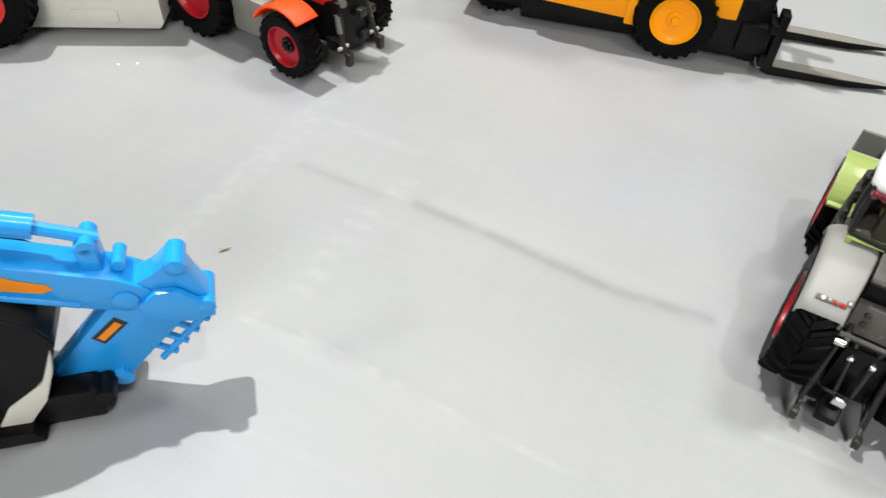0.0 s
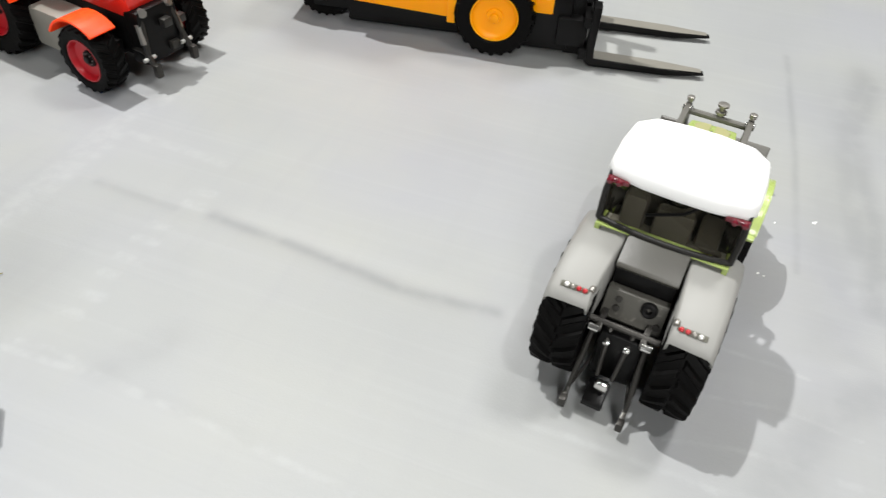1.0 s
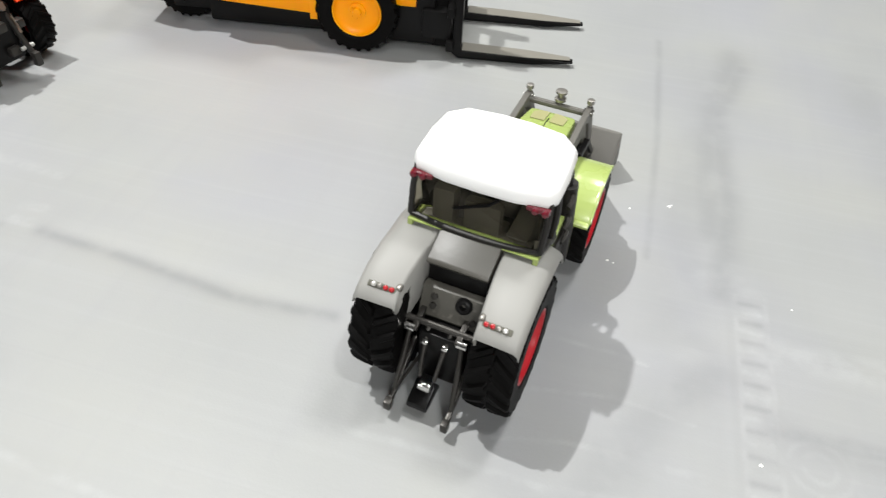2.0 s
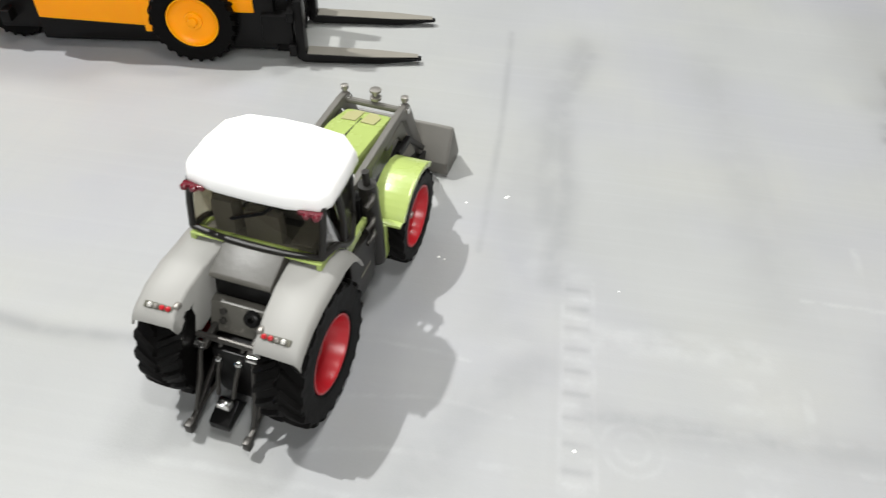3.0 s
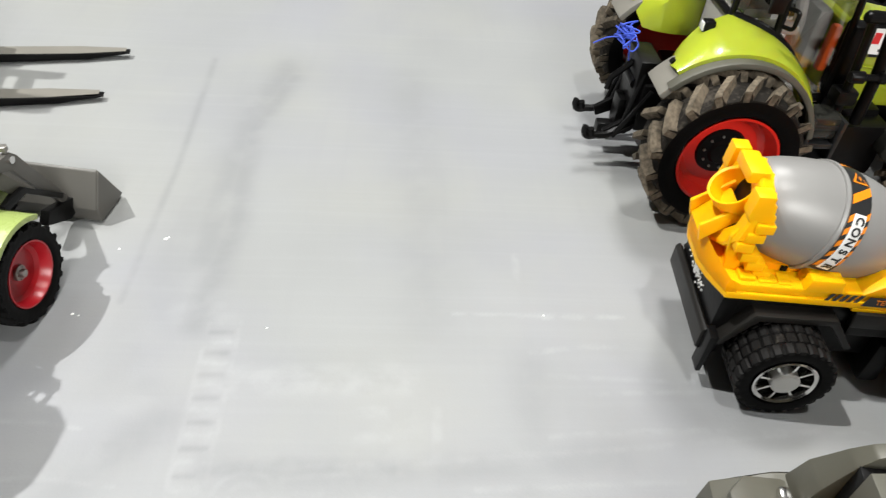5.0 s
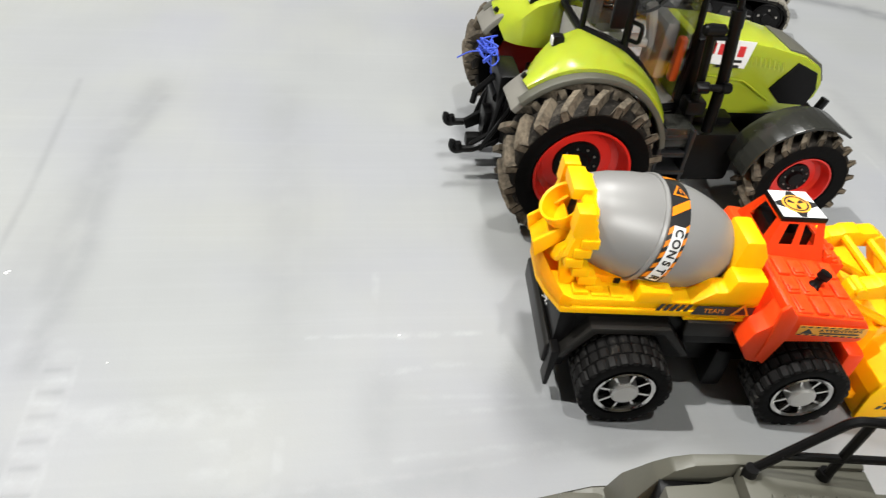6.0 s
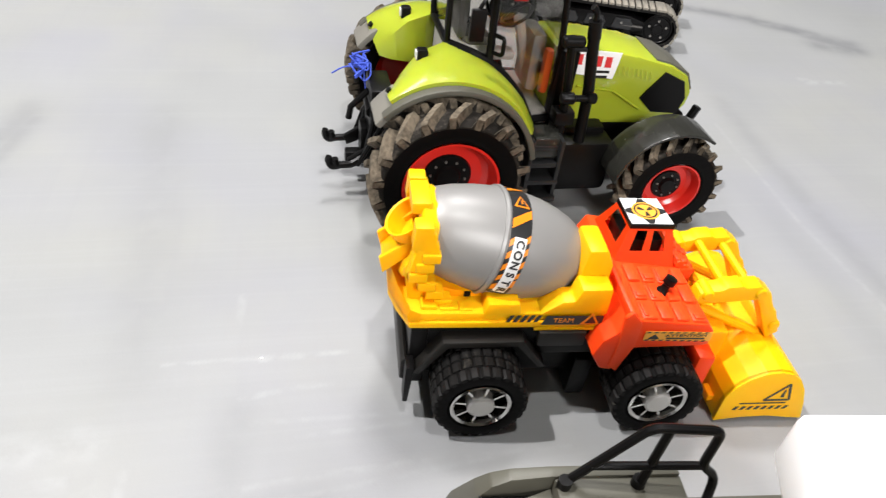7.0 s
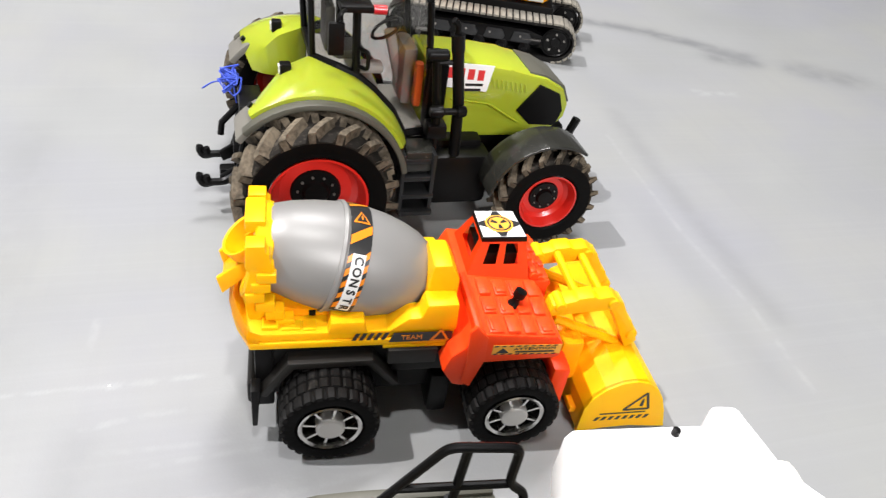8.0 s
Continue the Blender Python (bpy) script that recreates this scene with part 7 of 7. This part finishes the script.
        part("tensioner", tube([(x1 - 0.030, y - 0.0084, 0.0170), (x1 - 0.013, y - 0.0084, 0.0172)], 0.0014, None, 8), DSTEEL, track)
    part("frame", box(-0.138, -0.024, 0.007, 0.050, 0.012, 0.041, 0.003), BLACK, t)
    body = part("body", prism([(-0.150, 0.041), (-0.034, 0.041), (-0.026, 0.048), (-0.030, 0.066), (-0.074, 0.080), (-0.150, 0.080)], 0.012, 0.066, 0.003), AMBER, t, "orange body")
    part("black_panel", box(-0.066, -0.049, 0.009, 0.0125, 0.043, 0.056, 0.001), BLACK, body)
    part("grey_plate", box(-0.048, -0.034, 0.0095, 0.0125, 0.043, 0.054, 0.001), BEIGE, body)
    return t


build_crawler()


# ---- grey pickup with a white cab ----
def build_pickup():
    t = thing("toy_pickup", 0.556, 0.061, -36, "grey toy pickup with black rack, white cab and yellow load", "toy pickup", "toy trucks")
    kit = wheel_kit(0.018, 0.016, 0.0105, 24, 0.0012, "spoked", [RUBBER, RUBBER], CHROME, STEEL, 0.003, 0.004, 6)
    for y in (-0.077, 0.001):
        for x in (-0.026, 0.074):
            w = wheel(t, kit, x, y)
            w.matrix_basis = pose(x, y, 0.018, 0, 0, 180 if y > -0.03 else 0)
    part("chassis", box(-0.044, 0.10, -0.07, -0.006, 0.010, 0.024, 0.002), BLACK, t)
    lower = [(-0.0505, 0.018), (-0.0495, 0.029), (-0.040, 0.0335), (-0.022, 0.0385), (0.115, 0.040), (0.118, 0.018), (0.094, 0.018)] + arc(0.074, 0.018, 0.020, 0, 180, 10) + [(-0.005, 0.018)] + arc(-0.026, 0.018, 0.020, 0, 180, 10) + [(-0.0475, 0.018)]
    b = prism(lower, -0.088, 0.012, 0.0006)
    body = part("body", b, GUN, t, "dull grey body")
    b = prism([(-0.0290, 0.037), (-0.0262, 0.0490), (-0.0215, 0.0615), (-0.0180, 0.0670), (-0.0130, 0.0702), (-0.0020, 0.0718), (0.0345, 0.0722), (0.0360, 0.037)], 0.0, 0.0115, 0.0008)
    for v in b.verts:
        if v.co.z > 0.045 and v.co.y > 0.004:
            v.co.y -= (v.co.z - 0.045) * 0.30
    side = part("bed_side", b, GUN, t, "grey bed side")
    b = prism([(-0.0215, 0.037), (-0.012, 0.050), (0.0, 0.0655), (0.0345, 0.0700), (0.0360, 0.037)], -0.0875, -0.074, 0.0014)
    part("bed_side", b, GUN, t)
    part("bed_cover", plan([(-0.001, -0.0745), (-0.001, 0.0004), (0.035, 0.0004), (0.035, -0.0745)], 0.037, 0.0708, 0.0006), GUN, t, "grey ribbed bed cover")
    b = bmesh.new()
    for i in range(8):
        box(0.005 + 0.0036 * i, 0.0066 + 0.0036 * i, -0.06, -0.008, 0.0705, 0.0714, 0.0003, b)
    part("cover_ribs", b, GUN, t)
    part("quarter_plate", plan([(-0.0215, -0.0040), (-0.0085, -0.0026), (-0.0012, 0.0), (-0.0012, -0.0740), (-0.0215, -0.0740)], 0.037, 0.0662, 0.0005), GUN, t, "grey plate behind the bed")
    # solid black block below the plate, standing in for shade in the opening
    part("opening_shade", plan([(-0.0214, -0.0044), (-0.0210, 0.0004), (-0.0014, 0.0004), (-0.0080, -0.0030)], 0.037, 0.0625, 0.0002), BLACK, side, "black block for the shade in the opening")
    part("deck", plan([(-0.0475, -0.086), (-0.0475, 0.004), (-0.0420, 0.010), (-0.0285, 0.010), (-0.0285, -0.086)], 0.034, 0.0375, 0.001), GUN, t)
    part("deck_catch", box(-0.0335, -0.0300, 0.001, 0.0055, 0.0372, 0.0405, 0.0008), CHROME, t)
    # yellow load
    b = box(-0.050, -0.0295, -0.074, -0.024, 0.0375, 0.080, 0.006, None, None, (0.9, 0.9))
    part("load", b, YEL, t, "rounded yellow load")
    # rack of black rods, one side mirrored on the other
    for y, s in ((-0.002, 1), (-0.072, -1)):
        b = tube(rounded([(0.0010, y + 0.0010 * s, 0.0700), (0.0182, y - 0.0002 * s, 0.0968), (0.0362, y - 0.0016 * s, 0.0972), (0.0360, y - 0.0016 * s, 0.0818), (0.0415, y - 0.0018 * s, 0.0770), (0.0385, y - 0.0070 * s, 0.0690)], 0.003), 0.0013, None, 10)
        tube([(0.0066, y + 0.0004 * s, 0.0793), (0.0360, y - 0.0016 * s, 0.0818)], 0.0012, b, 10)
        tube([(0.0236, y, 0.0968), (0.0218, y - 0.0006 * s, 0.0705)], 0.0013, b, 10)
        for x in (0.0010, 0.0218):
            lathe([(0.0695, 0.0), (0.0695, 0.0021), (0.0735, 0.0019), (0.0735, 0.0)], "z", 12, b, Matrix.Translation((x, y, 0)))
        part("rack_side", b, BLACK, t, "bent black rack rods")
    # white cab
    outline = [(0.0385, -0.0178), (0.0360, -0.0195), (0.0318, -0.0335), (0.0190, -0.0520), (0.0180, -0.0700), (0.100, -0.0700), (0.096, -0.050), (0.083, -0.0320), (0.068, -0.0182)]
    roof = part("cab_roof", plan(outline, 0.1105, 0.1235, 0.0025), WHITE, t, "white overexposed cab roof")
    b = plan([(0.0650, -0.0205), (0.0640, -0.0420), (0.0745, -0.0420), (0.0708, -0.0210)], 0.1225, 0.1330, 0.0014)
    part("roof_box", b, WHITE, roof)
    part("beacon", lathe([(0.1225, 0.0009), (0.1250, 0.0009), (0.1254, 0.0)], "z", 12, None, Matrix.Translation((0.0605, -0.0205, 0))), BLACK, roof)
    part("cab", box(0.046, 0.096, -0.080, -0.018, 0.038, 0.1110, 0.003, None, None, (0.98, 0.96)), CREAM, t, "cream white cab")
    return t


build_pickup()


# ---- small marks and litter on the sheet ----

b = tube([(-0.0026, -0.0010, 0.0005), (0.0, 0.0003, 0.0006), (0.0028, 0.0014, 0.0008)], [0.0002, 0.0004, 0.00015], None, 6)
tube([(-0.0010, 0.0, 0.0006), (-0.0022, 0.0008, 0.001)], 0.0002, b, 6)
straw = part("straw", b, STRAW, None)
straw.location = (0.0265, 0.3383, float(sheet_height(np.array([0.0265]), np.array([0.3383]))[0]) - 0.0005)
tagged(straw, "tiny dry olive straw lying on the grey sheet", "straw")


def crumb(x, y, size, seed):
    rng = random.Random(seed)
    b = bmesh.new()
    bmesh.ops.create_icosphere(b, subdivisions=1, radius=size)
    for v in b.verts:
        v.co = Vector((v.co.x * rng.uniform(0.6, 1.5), v.co.y * rng.uniform(0.6, 1.3), max(0.0, v.co.z * rng.uniform(0.4, 0.9))))
    ob = part("crumb", b, WHITELBL, None)
    ob.location = (x, y, float(sheet_height(np.array([x]), np.array([y]))[0]) - 0.0006)
    return tagged(ob, "tiny white crumb lying on the grey sheet", "crumb", "crumbs on the sheet")


for k, (x, y, s) in enumerate(((0.4110, 0.3263, 0.0011), (0.4125, 0.3270, 0.0006), (0.3640, 0.2970, 0.0007), (0.3660, 0.2950, 0.0005), (0.3755, 0.1885, 0.0009), (0.4320, 0.2520, 0.0005), (-0.0480, 0.5010, 0.0011), (-0.0590, 0.5000, 0.0008), (0.3905, 0.3290, 0.0006), (0.5410, 0.2010, 0.0006))):
    crumb(x, y, s, 40 + k)
